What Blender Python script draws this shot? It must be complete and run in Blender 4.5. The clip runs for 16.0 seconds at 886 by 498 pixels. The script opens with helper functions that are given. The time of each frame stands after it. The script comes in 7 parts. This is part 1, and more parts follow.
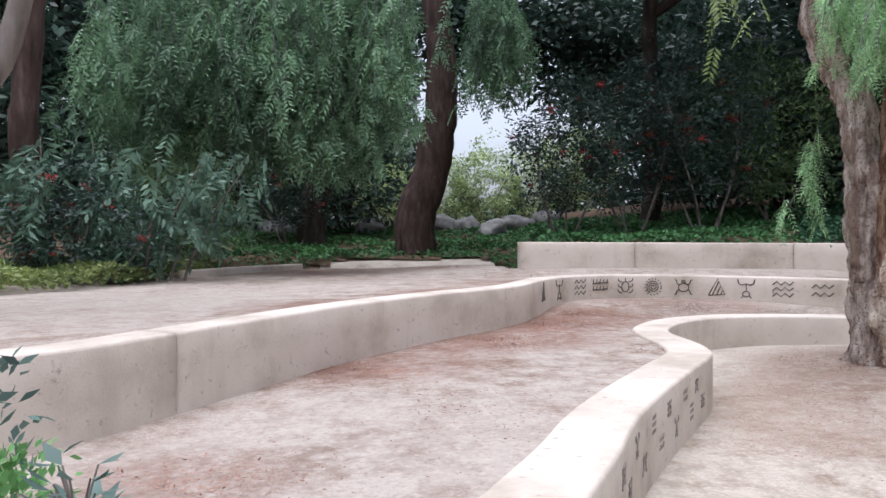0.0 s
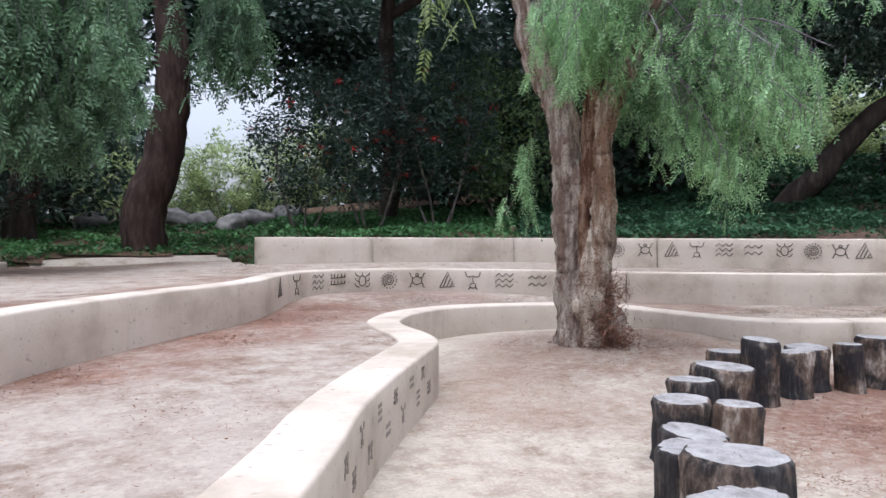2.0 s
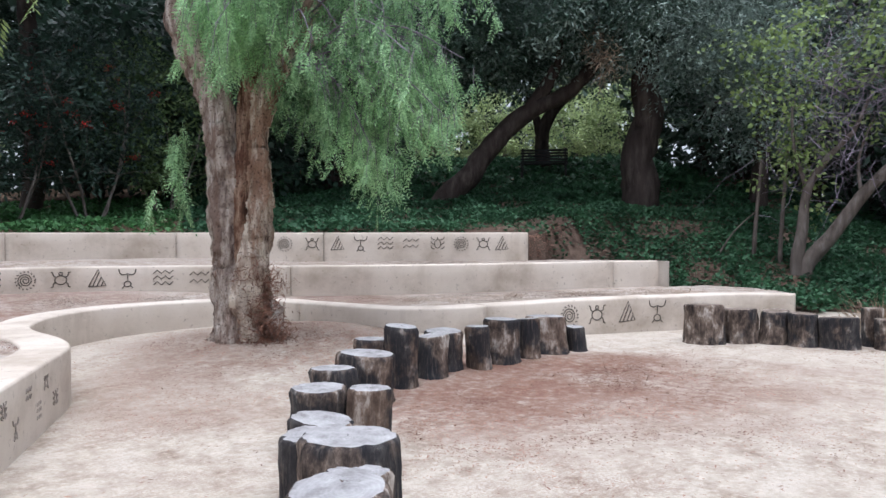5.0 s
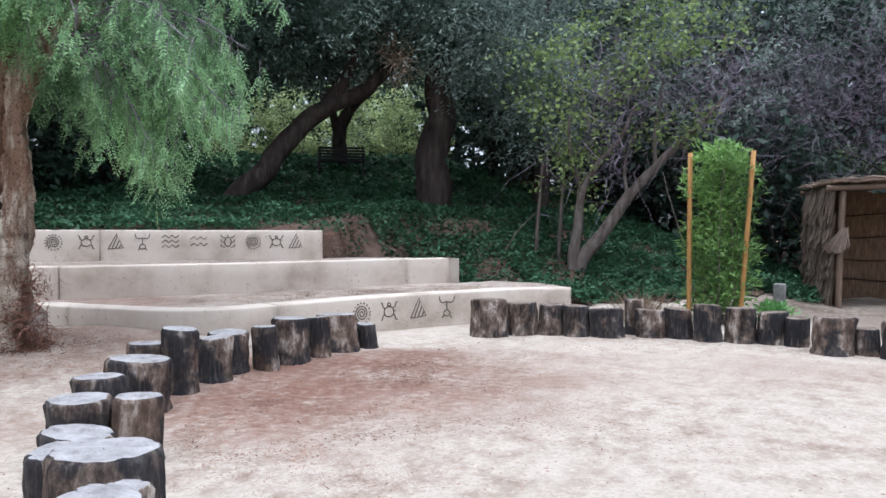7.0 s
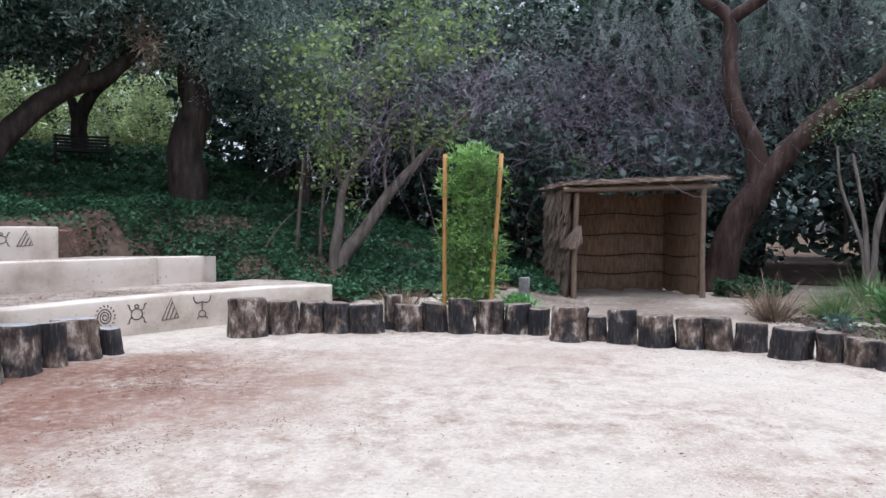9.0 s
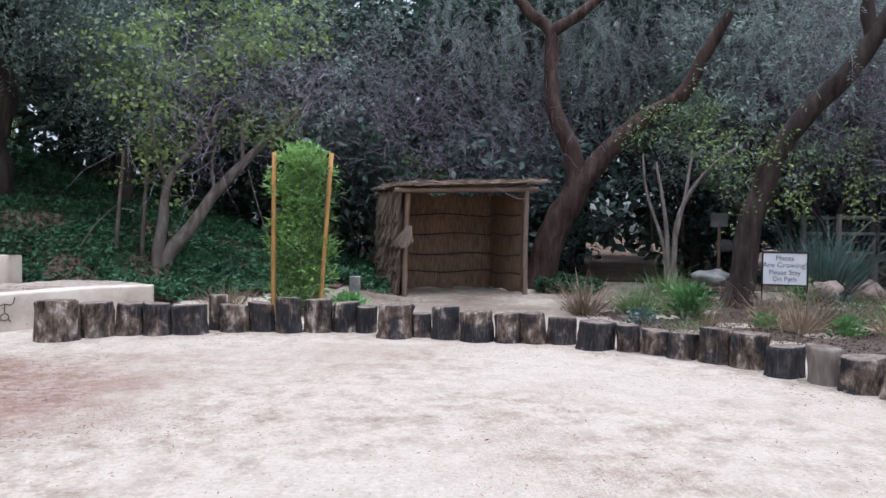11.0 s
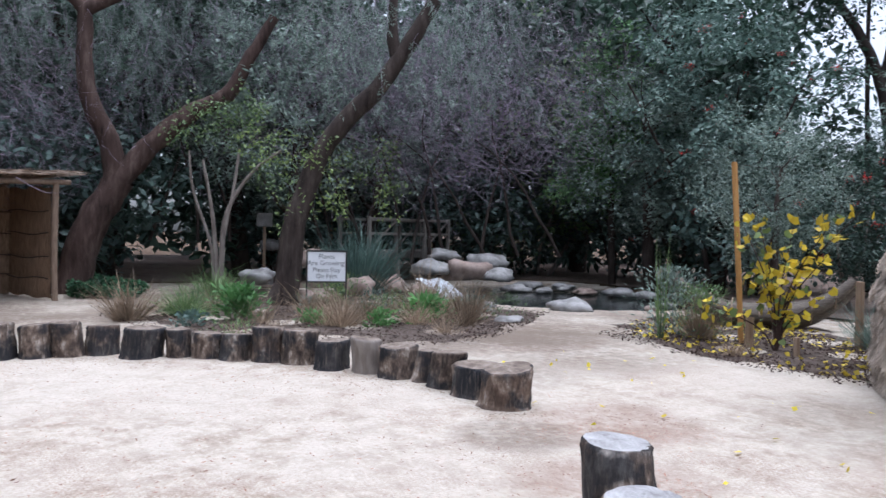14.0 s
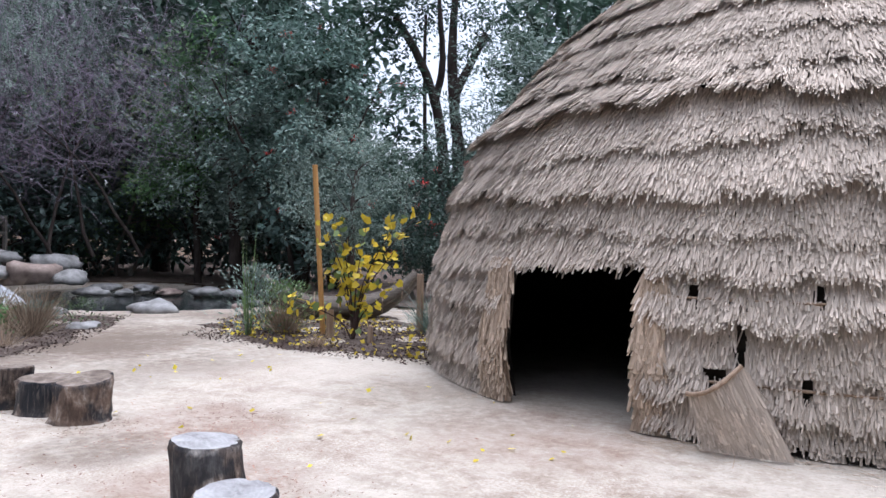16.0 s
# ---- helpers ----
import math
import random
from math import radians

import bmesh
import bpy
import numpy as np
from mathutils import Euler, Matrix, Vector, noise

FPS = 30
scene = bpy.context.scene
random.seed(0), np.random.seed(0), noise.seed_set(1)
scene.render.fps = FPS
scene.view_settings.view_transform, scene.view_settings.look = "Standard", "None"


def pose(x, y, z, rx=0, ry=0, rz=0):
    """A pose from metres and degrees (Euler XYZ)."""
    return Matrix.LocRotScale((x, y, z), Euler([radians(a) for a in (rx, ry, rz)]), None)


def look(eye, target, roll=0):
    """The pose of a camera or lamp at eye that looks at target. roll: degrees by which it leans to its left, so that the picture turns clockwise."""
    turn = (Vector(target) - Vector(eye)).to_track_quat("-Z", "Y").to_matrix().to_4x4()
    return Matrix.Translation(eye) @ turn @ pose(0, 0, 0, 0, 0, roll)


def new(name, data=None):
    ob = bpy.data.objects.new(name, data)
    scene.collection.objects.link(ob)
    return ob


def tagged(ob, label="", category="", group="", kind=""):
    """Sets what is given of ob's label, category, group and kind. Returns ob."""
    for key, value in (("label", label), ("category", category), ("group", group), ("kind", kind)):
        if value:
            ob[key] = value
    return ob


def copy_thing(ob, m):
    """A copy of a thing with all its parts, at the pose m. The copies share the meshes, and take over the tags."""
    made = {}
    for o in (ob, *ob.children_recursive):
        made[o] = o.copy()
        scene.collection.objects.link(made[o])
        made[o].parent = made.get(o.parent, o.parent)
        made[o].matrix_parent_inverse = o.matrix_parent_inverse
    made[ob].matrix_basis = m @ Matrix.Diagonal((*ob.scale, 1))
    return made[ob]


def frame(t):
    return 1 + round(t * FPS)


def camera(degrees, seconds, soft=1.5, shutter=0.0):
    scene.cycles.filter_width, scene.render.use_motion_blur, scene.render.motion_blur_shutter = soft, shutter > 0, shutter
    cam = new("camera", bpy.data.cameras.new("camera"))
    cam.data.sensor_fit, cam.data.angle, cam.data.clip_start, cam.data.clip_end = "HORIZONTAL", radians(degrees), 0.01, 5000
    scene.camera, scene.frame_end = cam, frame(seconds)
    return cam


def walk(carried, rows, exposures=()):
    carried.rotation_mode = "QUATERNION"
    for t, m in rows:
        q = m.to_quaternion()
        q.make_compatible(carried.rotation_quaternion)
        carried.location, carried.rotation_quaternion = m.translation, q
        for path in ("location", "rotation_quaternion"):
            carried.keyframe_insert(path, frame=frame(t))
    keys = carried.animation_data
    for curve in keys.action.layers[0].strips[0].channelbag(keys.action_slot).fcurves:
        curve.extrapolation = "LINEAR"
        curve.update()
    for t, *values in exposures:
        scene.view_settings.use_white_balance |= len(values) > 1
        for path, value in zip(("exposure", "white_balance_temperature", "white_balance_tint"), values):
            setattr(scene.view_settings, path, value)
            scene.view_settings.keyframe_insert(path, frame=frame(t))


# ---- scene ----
cam = camera(59.8, 16.0, shutter=0.1)
PATH = [
    (0, -0.000, 0.010, 1.513, 0.03, -0.60, -0.20),
    (0.5, 0.020, -0.025, 1.507, -3.39, -0.64, -0.22),
    (1, 0.076, -0.008, 1.499, -7.03, -0.65, -0.20),
    (1.5, 0.108, -0.010, 1.500, -12.76, -0.71, -0.20),
    (2, 0.111, 0.008, 1.498, -18.78, -0.84, -0.18),
    (2.5, 0.146, -0.003, 1.494, -23.58, -0.93, -0.06),
    (3, 0.188, -0.010, 1.495, -26.75, -1.03, -0.02),
    (3.5, 0.244, -0.037, 1.491, -30.02, -1.06, -0.03),
    (4, 0.287, -0.082, 1.496, -34.18, -1.12, -0.01),
    (6.5, 0.499, -0.212, 1.481, -52.68, -1.26, -0.05),
    (7, 0.506, -0.229, 1.485, -56.58, -1.32, -0.09),
    (7.5, 0.531, -0.250, 1.489, -60.71, -1.37, -0.08),
    (8, 0.540, -0.240, 1.492, -65.55, -1.35, -0.19),
    (8.5, 0.546, -0.220, 1.492, -69.75, -1.42, -0.27),
    (9, 0.547, -0.247, 1.481, -74.07, -1.46, -0.25),
    (11.5, 0.392, -0.448, 1.497, -89.91, -1.39, -0.77),
    (12, 0.432, -0.415, 1.489, -94.64, -1.29, -0.79),
    (12.5, 0.450, -0.372, 1.490, -98.02, -1.34, -0.72),
    (13, 0.507, -0.371, 1.484, -101.18, -1.46, -0.75),
    (13.5, 0.629, -0.389, 1.487, -108.30, -1.24, -0.83),
    (14, 0.660, -0.387, 1.500, -119.01, -1.06, -1.01),
    (14.5, 0.667, -0.315, 1.507, -130.09, -0.93, -0.95),
    (15, 0.646, -0.307, 1.510, -139.67, -0.88, -0.82),
    (15.5, 0.626, -0.313, 1.515, -146.00, -0.85, -0.81),
    (16, 0.587, -0.316, 1.511, -149.06, -0.75, -0.80),
]
walk(cam, [(t, pose(x, y, z, 90 + pitch, roll, yaw)) for t, x, y, z, yaw, pitch, roll in PATH],
     exposures=[(0, 0.76, 5800, 14.5), (4, 0.74, 5780, 12.5), (7, 0.82, 5600, 11.5), (9, 0.82, 5580, 12.5), (12, 0.77, 5560, 13.5), (14, 0.87, 5530, 13), (16, 0.95, 5620, 14)])

# ---- overcast sky and soft sun ----
world = bpy.data.worlds.new("overcast")
scene.world = world
world.use_nodes = True
wn, wl = world.node_tree.nodes, world.node_tree.links
sky = wn.new("ShaderNodeTexSky")
sky.sky_type, sky.sun_disc = "NISHITA", False
sky.sun_elevation, sky.sun_rotation = radians(80), radians(200)
sky.dust_density = 4.0
pale = wn.new("ShaderNodeHueSaturation")
pale.inputs["Saturation"].default_value = 0.25
wl.new(sky.outputs[0], pale.inputs["Color"])
wl.new(pale.outputs[0], wn["Background"].inputs["Color"])
wn["Background"].inputs["Strength"].default_value = 0.15
sun = new("sun", bpy.data.lights.new("sun", "SUN"))
sun.data.energy, sun.data.angle, sun.data.color = 1.35, radians(80), (1.0, 0.97, 0.94)
sun.matrix_world = look((2.8, 0.2, 20), (4, 0, 0))

# ---- helpers of this scene ----
def link_mesh(name, me, mat, parent=None, label=""):
    ob = new(name, me)
    me.materials.append(mat)
    if parent:
        ob.parent = parent
    if label:
        ob["label"] = label
    return ob


def part(name, bm, mat, parent=None, label="", smooth=True):
    me = bpy.data.meshes.new(name)
    bm.to_mesh(me)
    bm.free()
    if smooth:
        me.shade_smooth()
    return link_mesh(name, me, mat, parent, label)


def quads(name, v, f, mat, parent=None, label="", smooth=False):
    """A mesh from an array of places and an array of faces that all have as many corners."""
    v, f = np.asarray(v, np.float32), np.asarray(f, np.int32)
    me = bpy.data.meshes.new(name)
    me.vertices.add(len(v))
    me.vertices.foreach_set("co", v.ravel())
    k = f.shape[1]
    me.loops.add(f.size)
    me.loops.foreach_set("vertex_index", f.ravel())
    me.polygons.add(len(f))
    me.polygons.foreach_set("loop_start", np.arange(0, f.size, k, dtype=np.int32))
    me.update(calc_edges=True)
    if smooth:
        me.shade_smooth()
    return link_mesh(name, me, mat, parent, label)


def thing(name, x, y, z, label, category, group="", kind="", turn=0.0):
    ob = new(name)
    ob.matrix_basis = pose(x, y, z, 0, 0, turn)
    return tagged(ob, label, category, group, kind)


def unit(v):
    return v / np.maximum(np.linalg.norm(v, axis=-1, keepdims=True), 1e-9)


def leaf_quads(base, way, side, length, width):
    """Pointed leaves: base places, directions, side vectors (n x 3), lengths and widths (n)."""
    n = len(base)
    way, side = unit(way), unit(side - way * (side * way).sum(1, keepdims=True) / np.maximum((way * way).sum(1, keepdims=True), 1e-9))
    length, width = np.broadcast_to(length, n)[:, None], np.broadcast_to(width, n)[:, None]
    up = np.cross(way, side)
    mid = base + way * length * 0.45 + up * length * 0.06
    v = np.stack([base, mid + side * width * 0.5, base + way * length, mid - side * width * 0.5], 1).reshape(-1, 3)
    return v, np.arange(4 * n, dtype=np.int32).reshape(n, 4)


def tube(points, radii, sides=8, rough=0.0, rng=None):
    """Verts and quads of a limb along points."""
    pts = np.asarray(points, float)
    t = np.gradient(pts, axis=0)
    t = unit(t)
    ref = np.array([0.0, 0.0, 1.0]) if abs(t[:, 2]).mean() < 0.8 else np.array([1.0, 0.0, 0.0])
    a = unit(np.cross(t, ref))
    b = np.cross(t, a)
    ang = np.linspace(0, 2 * np.pi, sides, endpoint=False)
    r = np.asarray(radii, float)[:, None] * np.ones(sides)[None]
    if rough:
        r = r * (1 + rough * rng.normal(size=r.shape))
    v = pts[:, None] + r[..., None] * (np.cos(ang)[None, :, None] * a[:, None] + np.sin(ang)[None, :, None] * b[:, None])
    i, j = np.meshgrid(np.arange(len(pts) - 1), np.arange(sides), indexing="ij")
    k = (j + 1) % sides
    f = np.stack([i * sides + j, i * sides + k, (i + 1) * sides + k, (i + 1) * sides + j], -1).reshape(-1, 4)
    return v.reshape(-1, 3), f


def merged(pieces):
    vs, fs, n = [], [], 0
    for v, f in pieces:
        vs.append(v)
        fs.append(f + n)
        n += len(v)
    return np.concatenate(vs), np.concatenate(fs)


def smooth_line(points, step):
    """Catmull-Rom through points, sampled about every step metres."""
    p = np.asarray(points, float)
    p = np.vstack([2 * p[0] - p[1], p, 2 * p[-1] - p[-2]])
    out = []
    for i in range(1, len(p) - 2):
        n = max(2, int(np.linalg.norm(p[i + 1] - p[i]) / step))
        for s in np.linspace(0, 1, n, endpoint=False):
            out.append(0.5 * (2 * p[i] + (p[i + 1] - p[i - 1]) * s + (2 * p[i - 1] - 5 * p[i] + 4 * p[i + 1] - p[i + 2]) * s**2
                              + (3 * p[i] - p[i - 1] - 3 * p[i + 1] + p[i + 2]) * s**3))
    out.append(p[-2])
    return np.array(out)


def inside(px, py, poly):
    x, y = np.asarray(poly)[:, 0], np.asarray(poly)[:, 1]
    res = np.zeros(np.shape(px), bool)
    j = len(x) - 1
    for i in range(len(x)):
        hit = ((y[i] > py) != (y[j] > py)) & (px < (x[j] - x[i]) * (py - y[i]) / (y[j] - y[i] + 1e-12) + x[i])
        res ^= hit
        j = i
    return res


def polar(az, d):
    """Place at a compass angle (degrees from +y towards +x) and distance from the middle of the walk."""
    return 0.35 + d * math.sin(radians(az)), -0.2 + d * math.cos(radians(az))


def sstep(a, b, x):
    s = np.clip((np.asarray(x, float) - a) / (b - a), 0, 1)
    return s * s * (3 - 2 * s)


# ---- materials ----
def mat_base(name, rough=0.85, spec=0.3):
    m = bpy.data.materials.new(name)
    m.use_nodes = True
    b = m.node_tree.nodes["Principled BSDF"]
    b.inputs["Roughness"].default_value = rough
    b.inputs["Specular IOR Level"].default_value = spec
    return m, m.node_tree.nodes, m.node_tree.links, b


def noise_node(nt, ln, coord, scale, detail=6.0, rough=0.6, stretch=None):
    n = nt.new("ShaderNodeTexNoise")
    n.inputs["Scale"].default_value, n.inputs["Detail"].default_value, n.inputs["Roughness"].default_value = scale, detail, rough
    if stretch:
        mp = nt.new("ShaderNodeMapping")
        mp.inputs["Scale"].default_value = stretch
        ln.new(coord, mp.inputs["Vector"])
        coord = mp.outputs[0]
    ln.new(coord, n.inputs["Vector"])
    return n.outputs["Fac"]


def ramp(nt, ln, fac, stops):
    r = nt.new("ShaderNodeValToRGB")
    while len(r.color_ramp.elements) < len(stops):
        r.color_ramp.elements.new(0.5)
    for e, (p, c) in zip(r.color_ramp.elements, stops):
        e.position, e.color = p, (*c, 1) if len(c) == 3 else c
    ln.new(fac, r.inputs["Fac"])
    return r.outputs["Color"]


def mix(nt, ln, fac, a, b, kind="MIX"):
    m = nt.new("ShaderNodeMix")
    m.data_type, m.blend_type = "RGBA", kind
    for s, v in ((m.inputs["Factor"], fac), (m.inputs["A"], a), (m.inputs["B"], b)):
        if isinstance(v, (int, float)):
            s.default_value = v
        elif isinstance(v, tuple):
            s.default_value = (*v, 1)
        else:
            ln.new(v, s)
    return m.outputs["Result"]


def bump(nt, ln, b, height, dist, strength=1.0):
    n = nt.new("ShaderNodeBump")
    n.inputs["Distance"].default_value, n.inputs["Strength"].default_value = dist, strength
    ln.new(height, n.inputs["Height"])
    ln.new(n.outputs[0], b.inputs["Normal"])


def position(nt):
    return nt.new("ShaderNodeNewGeometry").outputs["Position"]


def sand_mat(name, c_dark, c_mid, c_light, litter=(0.19, 0.092, 0.064), dark_spots=()):
    m, nt, ln, b = mat_base(name, 0.95, 0.1)
    p = position(nt)
    big = noise_node(nt, ln, p, 0.35, 4)
    med = noise_node(nt, ln, p, 3.4, 8, 0.72)
    fine = noise_node(nt, ln, p, 28, 5, 0.7)
    grit = noise_node(nt, ln, p, 70, 3, 0.7)
    c = ramp(nt, ln, med, [(0.32, c_dark), (0.46, c_mid), (0.57, c_light)])
    c = mix(nt, ln, ramp(nt, ln, big, [(0.42, (0, 0, 0)), (0.6, (1, 1, 1))]), c, mix(nt, ln, 0.7, c, c_light))
    spots = ramp(nt, ln, fine, [(0.5, (0, 0, 0)), (0.66, (0.8, 0.8, 0.8))])
    c = mix(nt, ln, spots, c, mix(nt, ln, 0.5, c, c_dark))
    pale = noise_node(nt, ln, p, 17, 4, 0.65)
    c = mix(nt, ln, ramp(nt, ln, pale, [(0.53, (0, 0, 0)), (0.66, (0.55, 0.55, 0.55))]), c, tuple(min(1, 1.18 * q) for q in c_light))
    lit = noise_node(nt, ln, p, 55, 3, 0.6)
    area = noise_node(nt, ln, p, 0.55, 5, 0.6)
    la = nt.new("ShaderNodeMath")
    la.operation = "MULTIPLY"
    ln.new(ramp(nt, ln, lit, [(0.48, (0, 0, 0)), (0.56, (1, 1, 1))]), la.inputs[0])
    ln.new(ramp(nt, ln, area, [(0.5, (0, 0, 0)), (0.66, (0.4, 0.4, 0.4))]), la.inputs[1])
    c = mix(nt, ln, la.outputs[0], c, litter)
    streak = noise_node(nt, ln, p, 9, 6, 0.7)
    for x, y, r, k, *tone in dark_spots:
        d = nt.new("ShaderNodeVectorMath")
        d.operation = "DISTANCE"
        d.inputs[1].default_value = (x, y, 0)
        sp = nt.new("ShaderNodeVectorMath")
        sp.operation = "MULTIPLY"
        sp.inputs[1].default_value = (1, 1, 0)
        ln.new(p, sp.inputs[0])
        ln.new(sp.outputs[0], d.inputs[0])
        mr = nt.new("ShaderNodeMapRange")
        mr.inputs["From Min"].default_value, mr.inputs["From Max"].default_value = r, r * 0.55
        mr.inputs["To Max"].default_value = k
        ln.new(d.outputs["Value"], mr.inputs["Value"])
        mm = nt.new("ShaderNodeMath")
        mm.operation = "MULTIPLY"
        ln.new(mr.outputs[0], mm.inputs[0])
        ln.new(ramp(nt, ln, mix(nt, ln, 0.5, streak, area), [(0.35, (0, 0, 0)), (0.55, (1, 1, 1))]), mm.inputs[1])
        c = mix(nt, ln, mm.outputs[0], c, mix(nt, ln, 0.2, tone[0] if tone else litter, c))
    ln.new(c, b.inputs["Base Color"])
    h = mix(nt, ln, 0.5, mix(nt, ln, 0.6, med, fine), grit)
    bump(nt, ln, b, h, 0.03, 0.75)
    return m


def leaf_mat(name, dark, light, back=None, rough=0.5, spec=0.35, through_=0.25, vary=0.6):
    m, nt, ln, b = mat_base(name, rough, spec)
    g = nt.new("ShaderNodeNewGeometry")
    rnd = g.outputs["Random Per Island"]
    n = noise_node(nt, ln, g.outputs["Position"], 0.8, 4, 0.65)
    c = ramp(nt, ln, rnd, [(0.0, dark), (0.75, light), (1.0, tuple(min(1, 1.35 * x) for x in light))])
    c = mix(nt, ln, vary, c, ramp(nt, ln, n, [(0.38, tuple(0.45 * x for x in dark)), (0.62, tuple(min(1, 1.2 * x) for x in light))]))
    ln.new(c, b.inputs["Base Color"])
    t = nt.new("ShaderNodeBsdfTranslucent")
    ln.new(c, t.inputs["Color"])
    s = nt.new("ShaderNodeMixShader")
    s.inputs[0].default_value = through_
    ln.new(b.outputs[0], s.inputs[1])
    ln.new(t.outputs[0], s.inputs[2])
    ln.new(s.outputs[0], nt["Material Output"].inputs["Surface"])
    return m


def bark_mat(name, dark, mid, light, scale=6.0, depth=0.03, rough=0.9, patch=None):
    m, nt, ln, b = mat_base(name, rough, 0.2)
    p = position(nt)
    a = noise_node(nt, ln, p, scale, 8, 0.65, (1, 1, 0.22))
    f = noise_node(nt, ln, p, scale * 6, 5, 0.6, (1, 1, 0.35))
    big = noise_node(nt, ln, p, 1.4, 3)
    c = ramp(nt, ln, a, [(0.34, dark), (0.45 if patch else 0.5, mid), (0.56 if patch else 0.66, light)])
    if not patch:
        c = mix(nt, ln, ramp(nt, ln, big, [(0.4, (0, 0, 0)), (0.62, (0.6, 0.6, 0.6))]), c, mid)
    if patch:
        pm = noise_node(nt, ln, p, 4.5, 6, 0.7, (1, 1, 0.13))
        c = mix(nt, ln, ramp(nt, ln, pm, [(0.48, (0, 0, 0)), (0.56, (0.9, 0.9, 0.9))]), c, patch)
        pits = noise_node(nt, ln, p, 40, 4, 0.6)
        c = mix(nt, ln, ramp(nt, ln, pits, [(0.57, (0, 0, 0)), (0.64, (0.85, 0.85, 0.85))]), c, dark)
    ln.new(c, b.inputs["Base Color"])
    bump(nt, ln, b, mix(nt, ln, 0.35, a, f), depth, 1.0)
    return m


def concrete_mat(name, dark, mid, light):
    m, nt, ln, b = mat_base(name, 0.85, 0.25)
    p = position(nt)
    a = noise_node(nt, ln, p, 1.3, 6, 0.6)
    st = noise_node(nt, ln, p, 3.0, 5, 0.6, (1, 1, 0.12))
    f = noise_node(nt, ln, p, 60, 4, 0.6)
    c = ramp(nt, ln, a, [(0.3, dark), (0.5, mid), (0.7, light)])
    c = mix(nt, ln, ramp(nt, ln, st, [(0.57, (0, 0, 0)), (0.75, (0.4, 0.4, 0.4))]), c, dark)
    c = mix(nt, ln, ramp(nt, ln, f, [(0.6, (0, 0, 0)), (0.72, (0.6, 0.6, 0.6))]), c, dark)
    pit = noise_node(nt, ln, p, 15, 4, 0.6)
    c = mix(nt, ln, ramp(nt, ln, pit, [(0.62, (0, 0, 0)), (0.72, (0.6, 0.6, 0.6))]), c, tuple(0.55 * q for q in dark))
    ln.new(c, b.inputs["Base Color"])
    bump(nt, ln, b, mix(nt, ln, 0.6, a, f), 0.006, 0.7)
    return m


def plain_mat(name, c1, c2, scale=12.0, rough=0.7, depth=0.004, stretch=None, spec=0.3):
    m, nt, ln, b = mat_base(name, rough, spec)
    tc = nt.new("ShaderNodeTexCoord").outputs["Object"]
    a = noise_node(nt, ln, tc, scale, 6, 0.6, stretch)
    ln.new(ramp(nt, ln, a, [(0.3, c1), (0.7, c2)]), b.inputs["Base Color"])
    bump(nt, ln, b, a, depth, 0.8)
    return m


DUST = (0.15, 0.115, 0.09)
# Litter and dust stains; those at the dome's foot also carry its shade.
# The last spot is the darker brown ground inside the reed shelter.
SAND = sand_mat("pale_sand", (0.25, 0.193, 0.147), (0.4, 0.34, 0.278), (0.5, 0.447, 0.378), dark_spots=((6.0, 4.6, 2.5, 0.75), (4.8, 8.0, 2.0, 0.6), (5.4, -4.6, 0.9, 0.6), (4.1, -3.5, 0.8, 0.6), (3.0, -5.9, 1.2, 0.5), (8.0, 3.4, 1.8, 0.4), (10.9, -6.9, 2.4, 0.85, DUST), (9.2, -7.4, 2.5, 0.75, DUST), (12.4, -9.6, 2.6, 0.85, DUST), (8.4, -6.2, 1.8, 0.4, DUST), (5.45, -3.72, 0.6, 0.85, DUST), (7.5, -4.9, 1.0, 0.5, DUST), (4.2, -6.7, 1.6, 0.6, DUST), (16.5, -1.6, 2.8, 0.85, DUST), (17.8, -3.6, 2.6, 0.9, DUST), (15.4, 0.9, 2.4, 0.7, DUST), (19.5, -4.6, 2.5, 0.9, DUST), (9.3, 1.2, 1.6, 0.25), (3.6, 6.6, 1.8, 0.5), (4.9, 4.75, 1.3, 0.9), (6.6, 5.0, 1.4, 0.9), (7.7, 5.0, 1.0, 0.8), (10.6, -5.0, 1.7, 0.75, DUST), (12.0, -2.6, 1.7, 0.8, DUST), (14.0, -0.5, 2.0, 0.85, DUST), (15.5, 2.2, 1.6, 0.8, DUST), (17.4, 1.2, 2.4, 0.95, (0.11, 0.08, 0.06))))
DIRT = sand_mat("terrace_dirt", (0.18, 0.125, 0.095), (0.33, 0.268, 0.222), (0.44, 0.385, 0.335), dark_spots=((-0.6, 6.9, 1.5, 0.9), (0.6, 8.4, 1.5, 0.95), (1.6, 10.2, 1.7, 0.95), (-1.2, 3.4, 0.7, 0.7), (3.4, 11.4, 1.8, 0.7), (6.5, 9.6, 1.8, 0.6), (-2.0, 15.5, 3.0, 0.7), (9, 10.2, 2.5, 0.5, DUST), (9.5, 7.6, 2.2, 0.5, DUST)))
PATH = sand_mat("path_soil", (0.04, 0.027, 0.02), (0.08, 0.054, 0.041), (0.125, 0.088, 0.067))
BANK = sand_mat("brown_bank_soil", (0.06, 0.045, 0.038), (0.12, 0.09, 0.075), (0.2, 0.155, 0.13))
MULCH = sand_mat("bed_mulch", (0.03, 0.023, 0.019), (0.065, 0.05, 0.042), (0.12, 0.095, 0.08), litter=(0.1, 0.068, 0.052))
SOIL = sand_mat("mulch_soil", (0.03, 0.02, 0.015), (0.07, 0.045, 0.03), (0.13, 0.09, 0.06))
CONC = concrete_mat("cast_concrete", (0.4, 0.335, 0.27), (0.59, 0.517, 0.44), (0.65, 0.58, 0.505))
